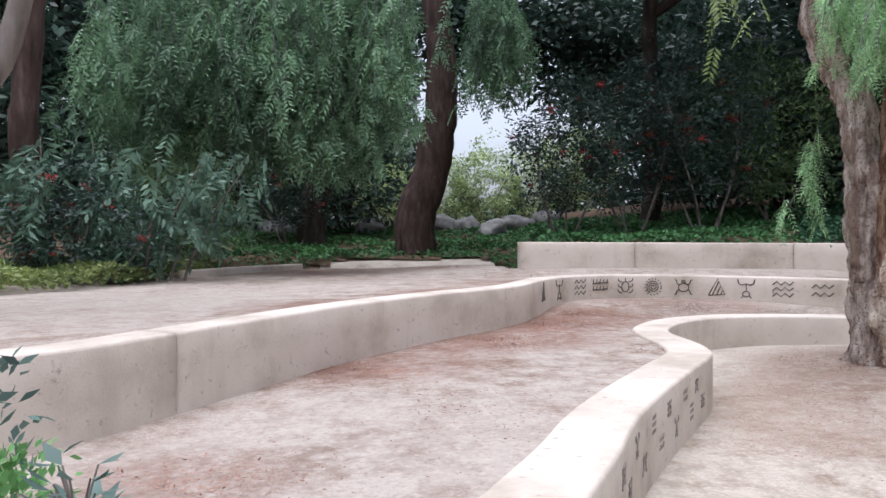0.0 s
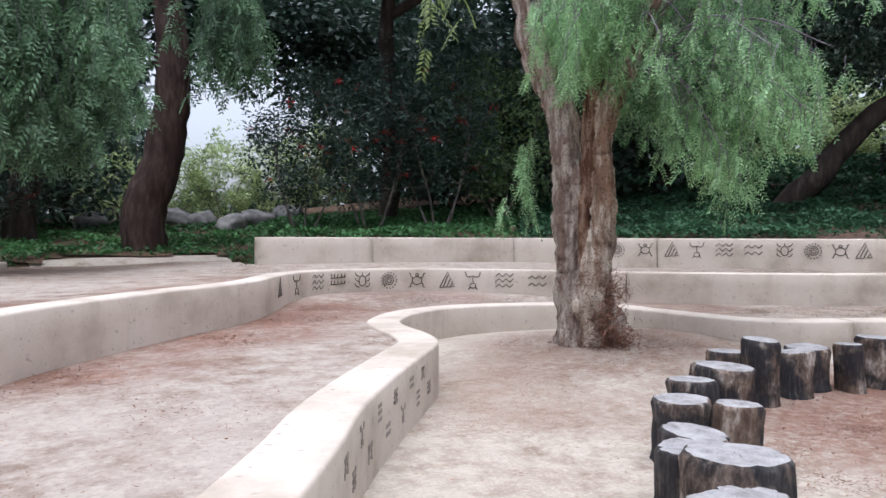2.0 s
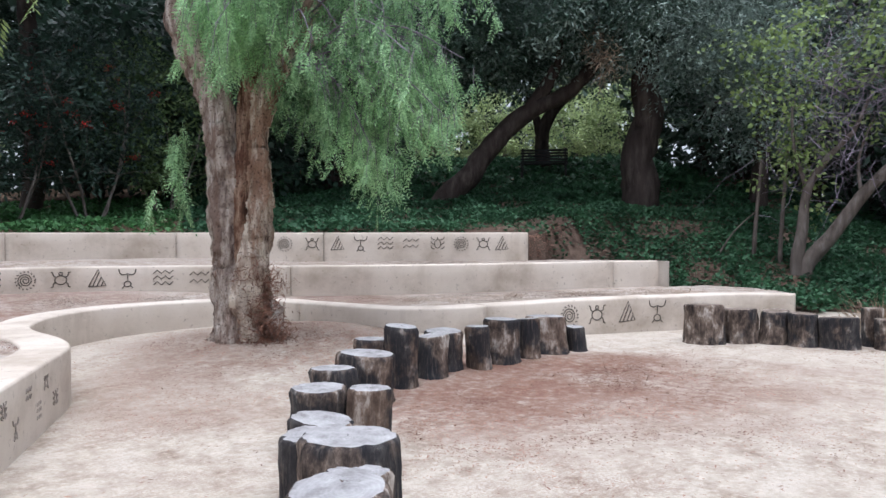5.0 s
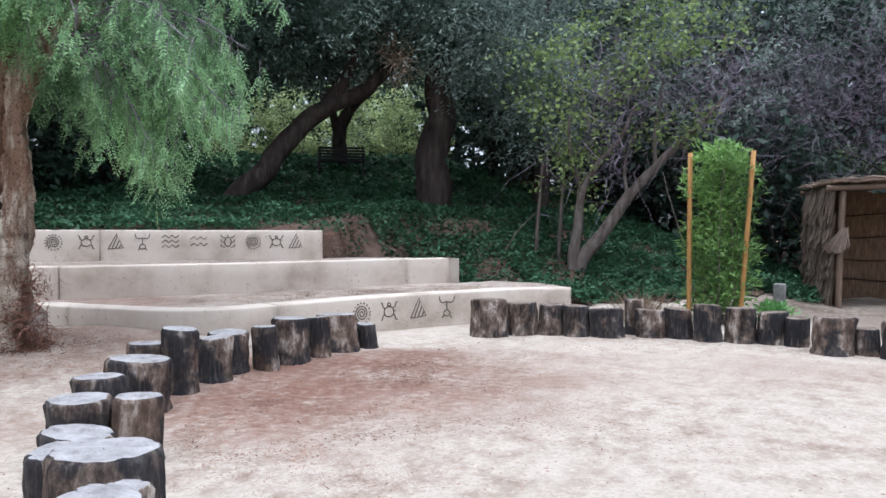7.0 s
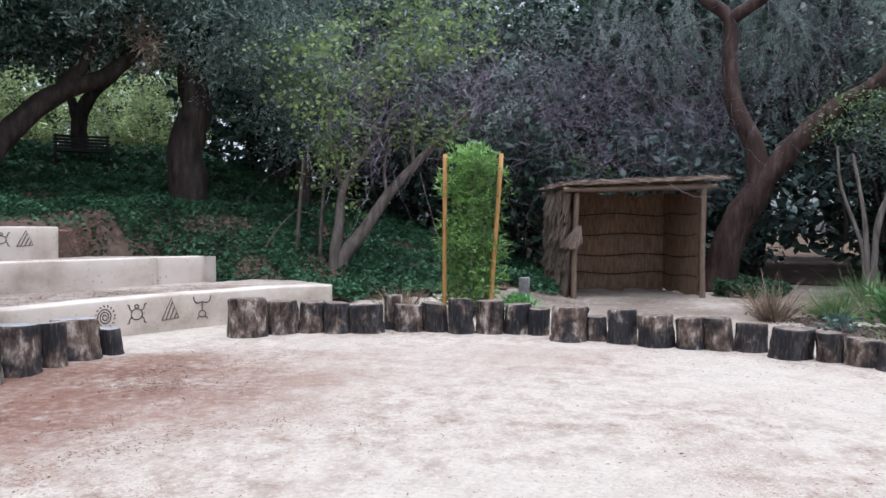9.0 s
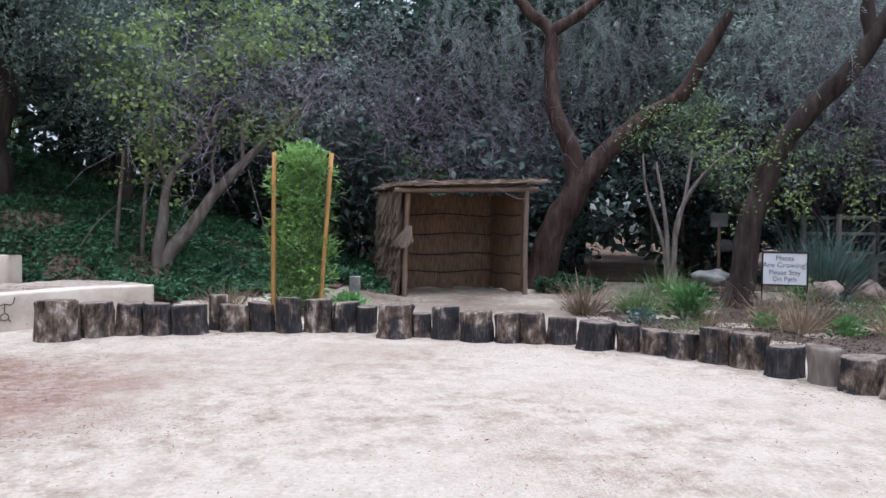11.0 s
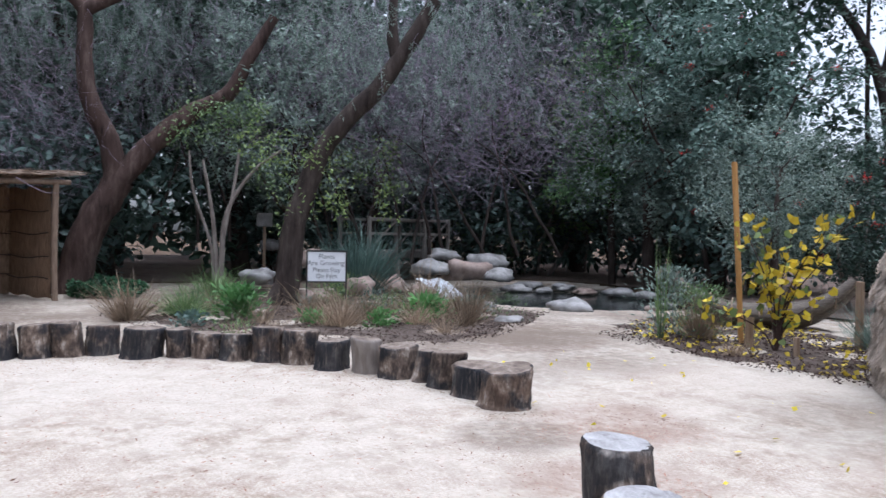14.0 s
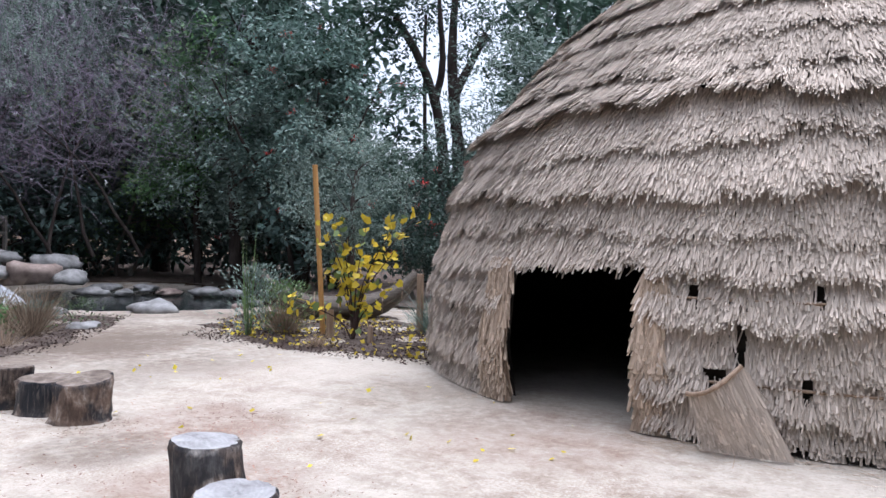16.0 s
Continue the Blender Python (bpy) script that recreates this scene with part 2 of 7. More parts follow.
GLYPH_WORN = plain_mat("worn_glyph", (0.15, 0.125, 0.105), (0.36, 0.31, 0.27), 30)
GLYPH = plain_mat("dark_glyph", (0.06, 0.052, 0.045), (0.14, 0.12, 0.1), 25)
BARK_PEPPER = bark_mat("pepper_bark", (0.08, 0.045, 0.033), (0.4, 0.31, 0.245), (0.7, 0.61, 0.5), 7.0, 0.1, 0.9, (0.3, 0.18, 0.12))
BARK_GREY = bark_mat("grey_pepper_bark", (0.085, 0.055, 0.045), (0.34, 0.275, 0.23), (0.54, 0.475, 0.415), 7.0, 0.08, 0.9, (0.2, 0.135, 0.105))
BARK_FURROW = bark_mat("red_brown_furrow", (0.05, 0.024, 0.017), (0.19, 0.1, 0.064), (0.4, 0.28, 0.2), 12.0, 0.1, 0.9, (0.12, 0.055, 0.035))
BARK_DARK = bark_mat("dark_bark", (0.018, 0.013, 0.012), (0.05, 0.038, 0.033), (0.1, 0.08, 0.07), 6.0, 0.04)
BARK_RED = bark_mat("reddish_bark", (0.02, 0.013, 0.011), (0.058, 0.036, 0.03), (0.115, 0.082, 0.07), 6.0, 0.04)
BARK_PALE = bark_mat("pale_bark", (0.09, 0.075, 0.065), (0.2, 0.17, 0.15), (0.32, 0.29, 0.26), 8.0, 0.01)
BARK_TWIN = bark_mat("grey_brown_bark", (0.06, 0.048, 0.04), (0.14, 0.115, 0.1), (0.24, 0.21, 0.19), 8.0, 0.01)
TWIG = plain_mat("grey_purple_twig", (0.095, 0.077, 0.1), (0.33, 0.275, 0.34), 4)
# One pepper leaf twice: open light in the first colour, shade in the second.
L_PEPPER = leaf_mat("lit_pepper_leaf", (0.07, 0.19, 0.08), (0.38, 0.6, 0.3), through_=0.3, vary=0.45)
L_PEPPER_SHADE = leaf_mat("shaded_pepper_leaf", (0.05, 0.105, 0.06), (0.21, 0.35, 0.19), through_=0.3)
L_DARK = leaf_mat("dark_leaf", (0.018, 0.037, 0.027), (0.066, 0.115, 0.08), rough=0.4, spec=0.4)
L_MID = leaf_mat("mid_leaf", (0.063, 0.116, 0.053), (0.210, 0.304, 0.126))
L_OLIVE = leaf_mat("grey_olive_leaf", (0.085, 0.13, 0.105), (0.26, 0.33, 0.28))
L_YELLOWGREEN = leaf_mat("yellow_green_leaf", (0.09, 0.15, 0.055), (0.28, 0.37, 0.13), through_=0.35)
L_YELLOW = leaf_mat("yellow_leaf", (0.55, 0.4, 0.03), (0.85, 0.66, 0.06), through_=0.35)
# The dark leaf lifted and blued, with background haze put into the colour.
L_EAST = leaf_mat("haze_toned_leaf", (0.028, 0.052, 0.046), (0.1, 0.155, 0.135), rough=0.4, spec=0.45)
L_IVY = leaf_mat("ivy_leaf", (0.016, 0.052, 0.028), (0.07, 0.16, 0.08), spec=0.2)
L_LAWN = leaf_mat("lawn_leaf", (0.03, 0.09, 0.03), (0.1, 0.24, 0.085), spec=0.25)
L_BERRY = leaf_mat("blackish_green_leaf", (0.014, 0.03, 0.024), (0.055, 0.095, 0.07), rough=0.4, spec=0.35)
# Sunlight is put into the pale green of this leaf.
L_SUNNY = leaf_mat("sunlit_green_leaf", (0.24, 0.33, 0.14), (0.5, 0.6, 0.3), through_=0.45)
L_BAMBOO = leaf_mat("bright_green_leaf", (0.06, 0.14, 0.035), (0.24, 0.4, 0.12), through_=0.35)
BERRY = plain_mat("red_berry", (0.45, 0.02, 0.02), (0.7, 0.05, 0.04), rough=0.4)
STRAW = leaf_mat("grey_straw", (0.36, 0.3, 0.245), (0.56, 0.475, 0.4), rough=0.9, spec=0.1, through_=0.05, vary=0.3)
STRAW_WARM = leaf_mat("tan_straw", (0.3, 0.22, 0.155), (0.52, 0.41, 0.315), rough=0.9, spec=0.1, through_=0.05, vary=0.3)
DRYGRASS = leaf_mat("dry_grass", (0.16, 0.115, 0.08), (0.37, 0.285, 0.205), rough=0.9, spec=0.1)
WOODPOLE = plain_mat("peeled_pole", (0.2, 0.13, 0.085), (0.38, 0.28, 0.2), 7, stretch=(6, 6, 0.6))
STAKE = plain_mat("orange_stake", (0.34, 0.17, 0.05), (0.5, 0.28, 0.1), 7, stretch=(6, 6, 0.6))
# Near black: the shade inside the dome is put into this colour.
INNER = plain_mat("shade_lining", (0.03, 0.024, 0.02), (0.06, 0.048, 0.04))
ROCK = plain_mat("granite_boulder", (0.13, 0.125, 0.122), (0.36, 0.35, 0.34), 3.5, 0.85, 0.05)
ROCK_WARM = plain_mat("brown_boulder", (0.2, 0.145, 0.12), (0.38, 0.3, 0.26), 5, 0.85, 0.03)
WHITE = plain_mat("white_paint", (0.72, 0.73, 0.75), (0.8, 0.8, 0.82), 4)
BLACK = plain_mat("black_paint", (0.015, 0.015, 0.016), (0.03, 0.03, 0.03), 8)

# ---- ground: one sheet to the horizon ----
def hill(x, y):
    """Height of the open ground: flat sand, a lawn behind the left terraces, a wooded slope behind the others."""
    x, y = np.asarray(x, float), np.asarray(y, float)
    dx, dy = x - 0.35, y + 0.2
    d, az = np.hypot(dx, dy), np.degrees(np.arctan2(dx, dy))
    mound = 0.2 * np.exp(-((x - 4.8) ** 2 + (y - 8.8) ** 2) / 5.0) + 0.2 * np.exp(-((x - 6.8) ** 2 + (y - 8.2) ** 2) / 3.0)
    lawn = 1.0 * sstep(15.5, 17.5, d) + 0.13 * np.clip(d - 17, 0, 7.5)
    d3 = np.interp(az, [5, 13, 23.5, 31, 39, 47, 50, 60], [13.7, 14.1, 14.7, 15.0, 15.2, 15.2, 15.5, 15.7])
    slope = 1.42 * sstep(d3 - 0.05, d3 + np.interp(az, [49, 51.5], [0.5, 3.2]), d) + np.clip(d - d3 - 0.5, 0, 16) * np.interp(az, [5, 15, 40, 60], [0.06, 0.1, 0.18, 0.19])
    bank = np.clip(d - 14.4, 0, 9) * np.interp(az, [60, 66, 76, 84], [0.36, 0.3, 0.13, 0.0])
    z = lawn + (slope - lawn) * sstep(3.5, 6.5, az)
    z = z + (bank - z) * sstep(55, 63, az)
    z = z * (1 - sstep(95, 130, np.abs(az)))
    return z + mound


rad = np.concatenate([np.arange(0, 4, 0.25), np.arange(4, 30, 0.3), 30 * 1.22 ** np.arange(0, 17)])
ang = np.linspace(0, 2 * np.pi, 288, endpoint=False)
gr, ga = np.meshgrid(rad, ang, indexing="ij")
gx, gy = 3.0 + gr * np.sin(ga), 0.0 + gr * np.cos(ga)
POND = (17.2, -13.0, 4.6, 3.8)
gz = hill(gx, gy)
pond_d = np.hypot((gx - POND[0]) / POND[2], (gy - POND[1]) / POND[3])
gz = gz - 0.55 * (1 - sstep(0.8, 1.05, pond_d))
i, j = np.meshgrid(np.arange(len(rad) - 1), np.arange(288), indexing="ij")
k = (j + 1) % 288
gf = np.stack([i * 288 + j, i * 288 + k, (i + 1) * 288 + k, (i + 1) * 288 + j], -1).reshape(-1, 4)[:, ::-1]
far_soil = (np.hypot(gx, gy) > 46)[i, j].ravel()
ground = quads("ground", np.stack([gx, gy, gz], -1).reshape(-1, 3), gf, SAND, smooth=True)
tagged(ground, "pale trampled sand with scattered dry leaf litter", "ground", kind="structure")

# ---- terraces ----
Z1, Z2, Z3 = 0.52, 0.97, 1.50
W1 = smooth_line([(-0.35, 0.9), (0.1, 1.95), (0.56, 2.98), (0.84, 3.64), (1.10, 4.34), (1.50, 5.17), (2.0, 6.1), (2.41, 6.88), (2.52, 7.55), (2.50, 8.36), (2.62, 8.91),
                  (3.10, 9.69), (3.9, 10.22), (4.7, 10.3), (5.4, 10.2), (5.95, 9.75), (6.05, 9.1), (6.22, 8.46), (6.45, 7.7), (6.96, 7.25),
                  (7.7, 7.07), (9.09, 6.84), (10.31, 6.49), (10.96, 6.2), (11.82, 5.92), (12.35, 5.5), (12.5, 5.15)], 0.12)
W2 = smooth_line([(-3.6, 2.7), (-2.6, 3.4), (-2.0, 4.05), (-1.67, 4.84), (-1.37, 5.59), (-0.9, 6.67), (-0.2, 7.76), (0.55, 8.8), (0.98, 9.6), (1.25, 10.4), (1.62, 11.4), (2.4, 12.35),
                  (3.6, 12.55), (4.7, 12.1), (5.81, 11.4), (6.8, 10.4), (8.83, 9.35), (10.05, 8.9), (11.99, 8.3), (13.03, 7.9), (13.1, 7.88)], 0.12)
W3 = smooth_line([(1.36, 13.5), (3.4, 13.75), (6.13, 13.49), (7.95, 12.8), (9.7, 11.7), (11.1, 10.35), (11.55, 9.98), (11.75, 10.0), (11.88, 10.2)], 0.12)


def dip(x):
    """The second terrace lies a little lower towards its plain end."""
    return 0.035 * sstep(0.3, -1.8, x)


def wall_run(name, line, top, bottom, thick, joints, label, sag=None):
    """A cast wall along its front top edge, outer side to the left of its way, in panels parted by open joints."""
    ob = thing(name, 0, 0, 0, label, "retaining wall", kind="structure")
    t = unit(np.gradient(line, axis=0))
    side = np.stack([-t[:, 1], t[:, 0]], 1)
    arc = np.concatenate([[0], np.cumsum(np.linalg.norm(np.diff(line, axis=0), axis=1))])
    cuts = [0.0] + sorted(joints) + [arc[-1]]
    r = 0.025
    prof = [(0, bottom), (0, top - 0.2), (0, top - r), (r * 0.3, top - r * 0.3), (r, top), (thick - r, top), (thick - r * 0.3, top - r * 0.3), (thick, top - r), (thick, bottom)]
    for a, b in zip(cuts[:-1], cuts[1:]):
        s = np.linspace(a + (0.008 if a else 0), b - (0.008 if b < arc[-1] else 0), max(4, int((b - a) / 0.12)))
        px, py = np.interp(s, arc, line[:, 0]), np.interp(s, arc, line[:, 1])
        sx, sy = np.interp(s, arc, side[:, 0]), np.interp(s, arc, side[:, 1])
        v = np.array([[(px[q] + sx[q] * o, py[q] + sy[q] * o, z) for o, z in prof] for q in range(len(s))]).reshape(-1, 3)
        m = len(prof)
        if sag:
            v[:, 2] -= np.where(v[:, 2] > bottom + 0.1, np.repeat(sag(px), m), 0)
        q, w = np.meshgrid(np.arange(len(s) - 1), np.arange(m - 1), indexing="ij")
        f = np.stack([q * m + w, q * m + w + 1, (q + 1) * m + w + 1, (q + 1) * m + w], -1).reshape(-1, 4)[:, ::-1]
        n = len(v)
        e0, e1 = np.arange(m), np.arange(m) + n - m
        caps = [[e0[c], e0[c + 1], e0[m - 2 - c], e0[m - 1 - c]] for c in range(m // 2)] + [[e1[m - 1 - c], e1[m - 2 - c], e1[c + 1], e1[c]] for c in range(m // 2)]
        quads("wall_panel", v, np.vstack([f, np.array(caps)]), CONC, ob)
    return ob, arc, side


wall1, arc1, side1 = wall_run("retaining_wall_1", W1, Z1, -0.4, 0.4, [13.4, 16.32], "curved low concrete terrace wall with rounded top edge")
wall2, arc2, side2 = wall_run("retaining_wall_2", W2, Z2, -0.2, 0.30, [2.97, 16.63, 22.52], "curved concrete terrace wall with dark carved signs", dip)
wall3, arc3, side3 = wall_run("retaining_wall_3", W3, Z3, 0.3, 0.28, [2.08, 4.8, 7.5], "stained concrete upper terrace wall, curved")

W1B = smooth_line([(-5.9, -6.9), (-4.4, -5.5), (-2.6, -3.5), (-1.1, -0.9), (-0.36, 0.88)], 0.15)
W2B = smooth_line([(-9.2, -4.4), (-7.8, -2.0), (-6.2, 0.4), (-4.8, 1.9), (-3.62, 2.68)], 0.15)
_, arc1b, side1b = wall_run("retaining_wall_4", W1B, Z1, -0.4, 0.4, [4.0], "curved low concrete terrace wall with rounded top edge")
_, arc2b, side2b = wall_run("retaining_wall_5", W2B, Z2, -0.2, 0.30, [4.0], "curved concrete terrace wall, plain face", dip)


def terrace(name, poly, height, mat, label, step=0.16):
    p = np.asarray(poly)
    xs, ys = np.arange(p[:, 0].min(), p[:, 0].max(), step), np.arange(p[:, 1].min(), p[:, 1].max(), step)
    cx, cy = np.meshgrid(xs + step / 2, ys + step / 2, indexing="ij")
    keep = inside(cx, cy, p)
    ii, jj = np.nonzero(keep)
    vx, vy = np.meshgrid(np.append(xs, xs[-1] + step), np.append(ys, ys[-1] + step), indexing="ij")
    m = len(ys) + 1
    f = np.stack([ii * m + jj, (ii + 1) * m + jj, (ii + 1) * m + jj + 1, ii * m + jj + 1], -1)
    used, inv = np.unique(f, return_inverse=True)
    x, y = vx.ravel()[used], vy.ravel()[used]
    ob = quads(name, np.stack([x, y, height(x, y)], 1), inv.reshape(-1, 4), mat, smooth=True)
    return tagged(ob, label, "terrace", kind="structure")


def offset(line, side, o):
    return line + side * o


def tier1_h(x, y):
    return Z1 - 0.03 - 0.07 * sstep(0.5, -1.6, x) + 0.1 * sstep(10.7, 12.2, y)


def tier2_h(x, y):
    return Z2 - 0.03 - dip(x) + 0.1 * sstep(12.75, 13.5, y) * sstep(-2, 3, x)


poly1 = np.vstack([offset(W1, side1, 0.2), [(13.3, 5.6), (13.9, 6.4), (13.9, 7.4)], offset(W2, side2, 0.12)[::-1], [(-6.2, -0.5), (-8.6, -3.8), (-5.6, -6.6), (-2.75, -3.5), (-1.25, -0.9)]])
terrace("terrace_tier_1", poly1, tier1_h, DIRT, "pale dirt terrace tread with reddish leaf litter")
poly2 = np.vstack([offset(W2, side2, 0.16), [(13.5, 8.2), (13.4, 9.3), (12.6, 10.2)], offset(W3, side3, 0.1)[::-1], [(1.0, 16.5), (-2, 18.5), (-7, 18), (-11, 8), (-14, -2), (-9.0, -4.2), (-6.4, -0.3)]])
terrace("terrace_tier_2", poly2, tier2_h, DIRT, "pale dirt upper terrace tread with leaf litter")


# ---- planted ground: soil sheets that lie on the ground, and low leaves on them ----
def cover_mesh(name, poly, mat, label, step=0.3, lift=0.035, kind="structure"):
    p = np.asarray(poly)
    xs, ys = np.arange(p[:, 0].min(), p[:, 0].max(), step), np.arange(p[:, 1].min(), p[:, 1].max(), step)
    cx, cy = np.meshgrid(xs + step / 2, ys + step / 2, indexing="ij")
    wob = 0.25 * np.sin(cx * 2.1 + 1.3 * cy) + 0.2 * np.sin(cy * 3.7 - cx)
    ii, jj = np.nonzero(inside(cx + wob * 0.5, cy + wob * 0.5, p))
    m = len(ys) + 1
    vx, vy = np.meshgrid(np.append(xs, xs[-1] + step), np.append(ys, ys[-1] + step), indexing="ij")
    f = np.stack([ii * m + jj, (ii + 1) * m + jj, (ii + 1) * m + jj + 1, ii * m + jj + 1], -1)
    used, inv = np.unique(f, return_inverse=True)
    x, y = vx.ravel()[used], vy.ravel()[used]
    ob = quads(name, np.stack([x, y, hill(x, y) + lift + 0.012 * np.sin(x * 3) * np.sin(y * 3.3)], 1), inv.reshape(-1, 4), mat, smooth=True)
    return tagged(ob, label, "ground", kind=kind)


def low_leaves(name, poly, n, size, mat, label, seed, tall=0.16, floor_h=hill, narrow=0.7, spare=0.35):
    """Creeping leaves in patches."""
    rng = np.random.default_rng(seed)
    p = np.asarray(poly)
    x, y = rng.uniform(p[:, 0].min(), p[:, 0].max(), n * 3), rng.uniform(p[:, 1].min(), p[:, 1].max(), n * 3)
    lump = np.sin(x * 1.9 + np.sin(y * 1.3)) * np.sin(y * 2.3 + np.sin(x * 1.1))
    ok = inside(x, y, p) & (rng.random(n * 3) < spare + (1 - spare) * (lump > -0.35))
    x, y, lump = x[ok][:n], y[ok][:n], lump[ok][:n]
    n = len(x)
    z = floor_h(x, y) + (0.02 + tall * rng.random(n) ** 0.7) * (0.8 + 0.45 * lump)
    way = np.stack([rng.normal(size=n), rng.normal(size=n), rng.normal(0.15, 0.35, n)], 1)
    side = np.stack([rng.normal(size=n), rng.normal(size=n), 0.4 * rng.normal(size=n)], 1)
    ln = rng.uniform(0.6, 1.3, n) * size
    v, f = leaf_quads(np.stack([x, y, z], 1), way, side, ln, ln * narrow)
    return tagged(quads(name, v, f, mat), label, "ground cover", kind="stuff")


def ring_poly(front, back):
    """front: (angle, distance) pairs; the outer edge lies at distance back."""
    return [polar(a, d) for a, d in front] + [polar(a, back) for a in np.linspace(front[-1][0], front[0][0], 24)]


F_LAWN = [(-70, 9), (-45, 8.6), (-31, 9.7), (-24.5, 11), (-19, 13.3), (-15, 16.5), (-8, 17.6), (2, 17.8), (5.0, 15.0), (5.4, 14.3), (9, 14.5), (13, 14.7), (18, 15.05), (23.5, 15.3)]
F_SLOPE = [(23.5, 15.3), (27, 15.5), (31, 15.6), (35, 15.75), (39, 15.8), (43, 15.85), (47, 15.85), (48.8, 15.2), (50.0, 14.8), (54, 14.8), (57, 15.3), (60, 15.5), (63, 15.2), (65.5, 14.6), (70, 14.9), (74, 15.4), (77, 16.4), (80.5, 18), (83, 21)]
F_WOOD = [(83, 21.2), (96, 21.4), (98, 23.5), (103, 23.5), (104.5, 21), (110, 21.5), (115, 25), (120, 27), (128, 26.5), (136, 23), (141, 19), (146, 16.5), (155, 17), (175, 19)]
lawn_poly, slope_poly, wood_poly = ring_poly(F_LAWN, 48), ring_poly(F_SLOPE, 48), ring_poly(F_WOOD, 48)
LAWN_EDGE = [(-9.5, 6.5), (-4.9, 8.2), (-4.2, 9.2), (-4.1, 10.6), (-4.2, 12.2), (-4.3, 14.5), (-9.5, 14.5)]
gcx, gcy = 3.0 + (gr[i, j] + 0.15) * np.sin(ga[i, j] + 0.011), (gr[i, j] + 0.15) * np.cos(ga[i, j] + 0.011)
soil_id = np.where(inside(gcx, gcy, slope_poly) | inside(gcx, gcy, [polar(47, 16), polar(47.3, 14.8), polar(50, 14.0), polar(53.5, 13.9), polar(58, 16)]), 2, 0)
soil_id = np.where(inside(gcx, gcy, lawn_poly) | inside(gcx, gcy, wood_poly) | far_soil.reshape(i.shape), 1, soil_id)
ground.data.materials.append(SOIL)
ground.data.materials.append(PATH)
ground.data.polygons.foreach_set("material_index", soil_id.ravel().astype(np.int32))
cover_mesh("woodland_floor_west", lawn_poly, SOIL, "dark leaf-littered soil under the trees")
cover_mesh("woodland_floor_slope", slope_poly, PATH, "dark soil of the planted slope")
cover_mesh("woodland_floor_east", wood_poly, BANK, "dark leaf-littered woodland floor")
BED_A = [(14.9, -2.0), (12.4, -2.6), (10.9, -3.4), (10.2, -4.4), (10.0, -5.5), (10.6, -6.5), (11.6, -7.6), (12.6, -9.2), (14.5, -9.2), (19, -9.2), (21, -4.5), (17.0, -3.2)]
BED_B = [(9.4, -8.5), (8.2, -8.3), (6.9, -8.1), (5.6, -8.2), (5.9, -9.6), (7.5, -11.3), (9.5, -12.5), (11.6, -11.6), (10.6, -9.6)]
cover_mesh("garden_bed_1", BED_A, MULCH, "brown bark mulch of a garden bed", 0.1, 0.006)
cover_mesh("garden_bed_2", BED_B, MULCH, "brown bark mulch strewn with yellow leaves", 0.1, 0.006)
near_lawn = [q for q in ring_poly(F_LAWN[3:], 23)]
low_leaves("lawn_plants", near_lawn, 30000, 0.105, L_LAWN, "low bright green creeping ground cover", 21, 0.12)
IVY_A = [q for q in F_SLOPE if q[0] < 45] + [(46, 16.6), (48, 17.6), (50, 18.4)]
IVY_B = [(49.8, 18.8), (51.5, 18.0), (53.2, 16.6)] + [q for q in F_SLOPE if q[0] > 56]
low_leaves("ivy", ring_poly(IVY_A, 23), 30000, 0.1, L_IVY, "dense dark green ivy behind the upper wall", 28, 0.2)
low_leaves("path_ivy", ring_poly([(45, 15.9), (47.5, 15.9), (49.5, 16.2), (53.5, 16.4)], 19), 900, 0.1, L_IVY, "thin ivy creeping over the hill path", 80, 0.1, spare=0.15)
low_leaves("hilltop_ivy", ring_poly([(24, 23), (38, 23), (50, 22.5), (60, 22)], 32), 15000, 0.2, L_IVY, "dark creeping greenery on the hilltop", 78, 0.25)
low_leaves("ivy", ring_poly(IVY_B, 23), 50000, 0.1, L_IVY, "dense dark green ivy over the slope", 22, 0.22)
L_BORDER = leaf_mat("yellowish_border_leaf", (0.1, 0.15, 0.045), (0.3, 0.36, 0.12), through_=0.3)
low_leaves("border_plants", LAWN_EDGE, 20000, 0.085, L_BORDER, "low yellowish green border plants", 23, 0.22, lambda x, y: np.full(len(x), Z2 - 0.03))
low_leaves("shelter_greens", [(16.9, 1.9), (17.3, 3.0), (20, 3.5), (20, 2.2)], 2500, 0.1, L_IVY, "green weeds beside the shelter", 24, 0.25)
low_leaves("path_greens", [(18.7, -1.4), (18.2, -2.6), (20.4, -3.2), (21, -1.5)], 4500, 0.1, L_IVY, "green weeds beside the path", 25, 0.35)
low_leaves("mulch_chips", [(14.9, -1.6), (12.2, -2.2), (10.6, -3.2), (9.8, -4.4), (9.6, -5.7), (10.3, -6.9), (11.4, -8.1), (12.6, -9.4), (19, -9.2), (17, -3.2)], 13000, 0.045, BARK_RED, "scattered bark chips", 26, 0.03, narrow=0.4)
low_leaves("fallen_leaves", BED_B, 480, 0.08, L_YELLOW, "fallen yellow leaves on the mulch", 27, 0.03, narrow=0.8)
low_leaves("mulch_chips", [(9.9, -8.2), (8.2, -7.9), (6.7, -7.8), (5.3, -8.0), (5.9, -9.6), (9.5, -12.5), (11.8, -11.6)], 6000, 0.05, BARK_RED, "dark bark chips", 29, 0.03, narrow=0.4)
litter_mat = leaf_mat("brown_litter", (0.15, 0.075, 0.055), (0.36, 0.21, 0.155), rough=0.9, spec=0.1, through_=0.05)


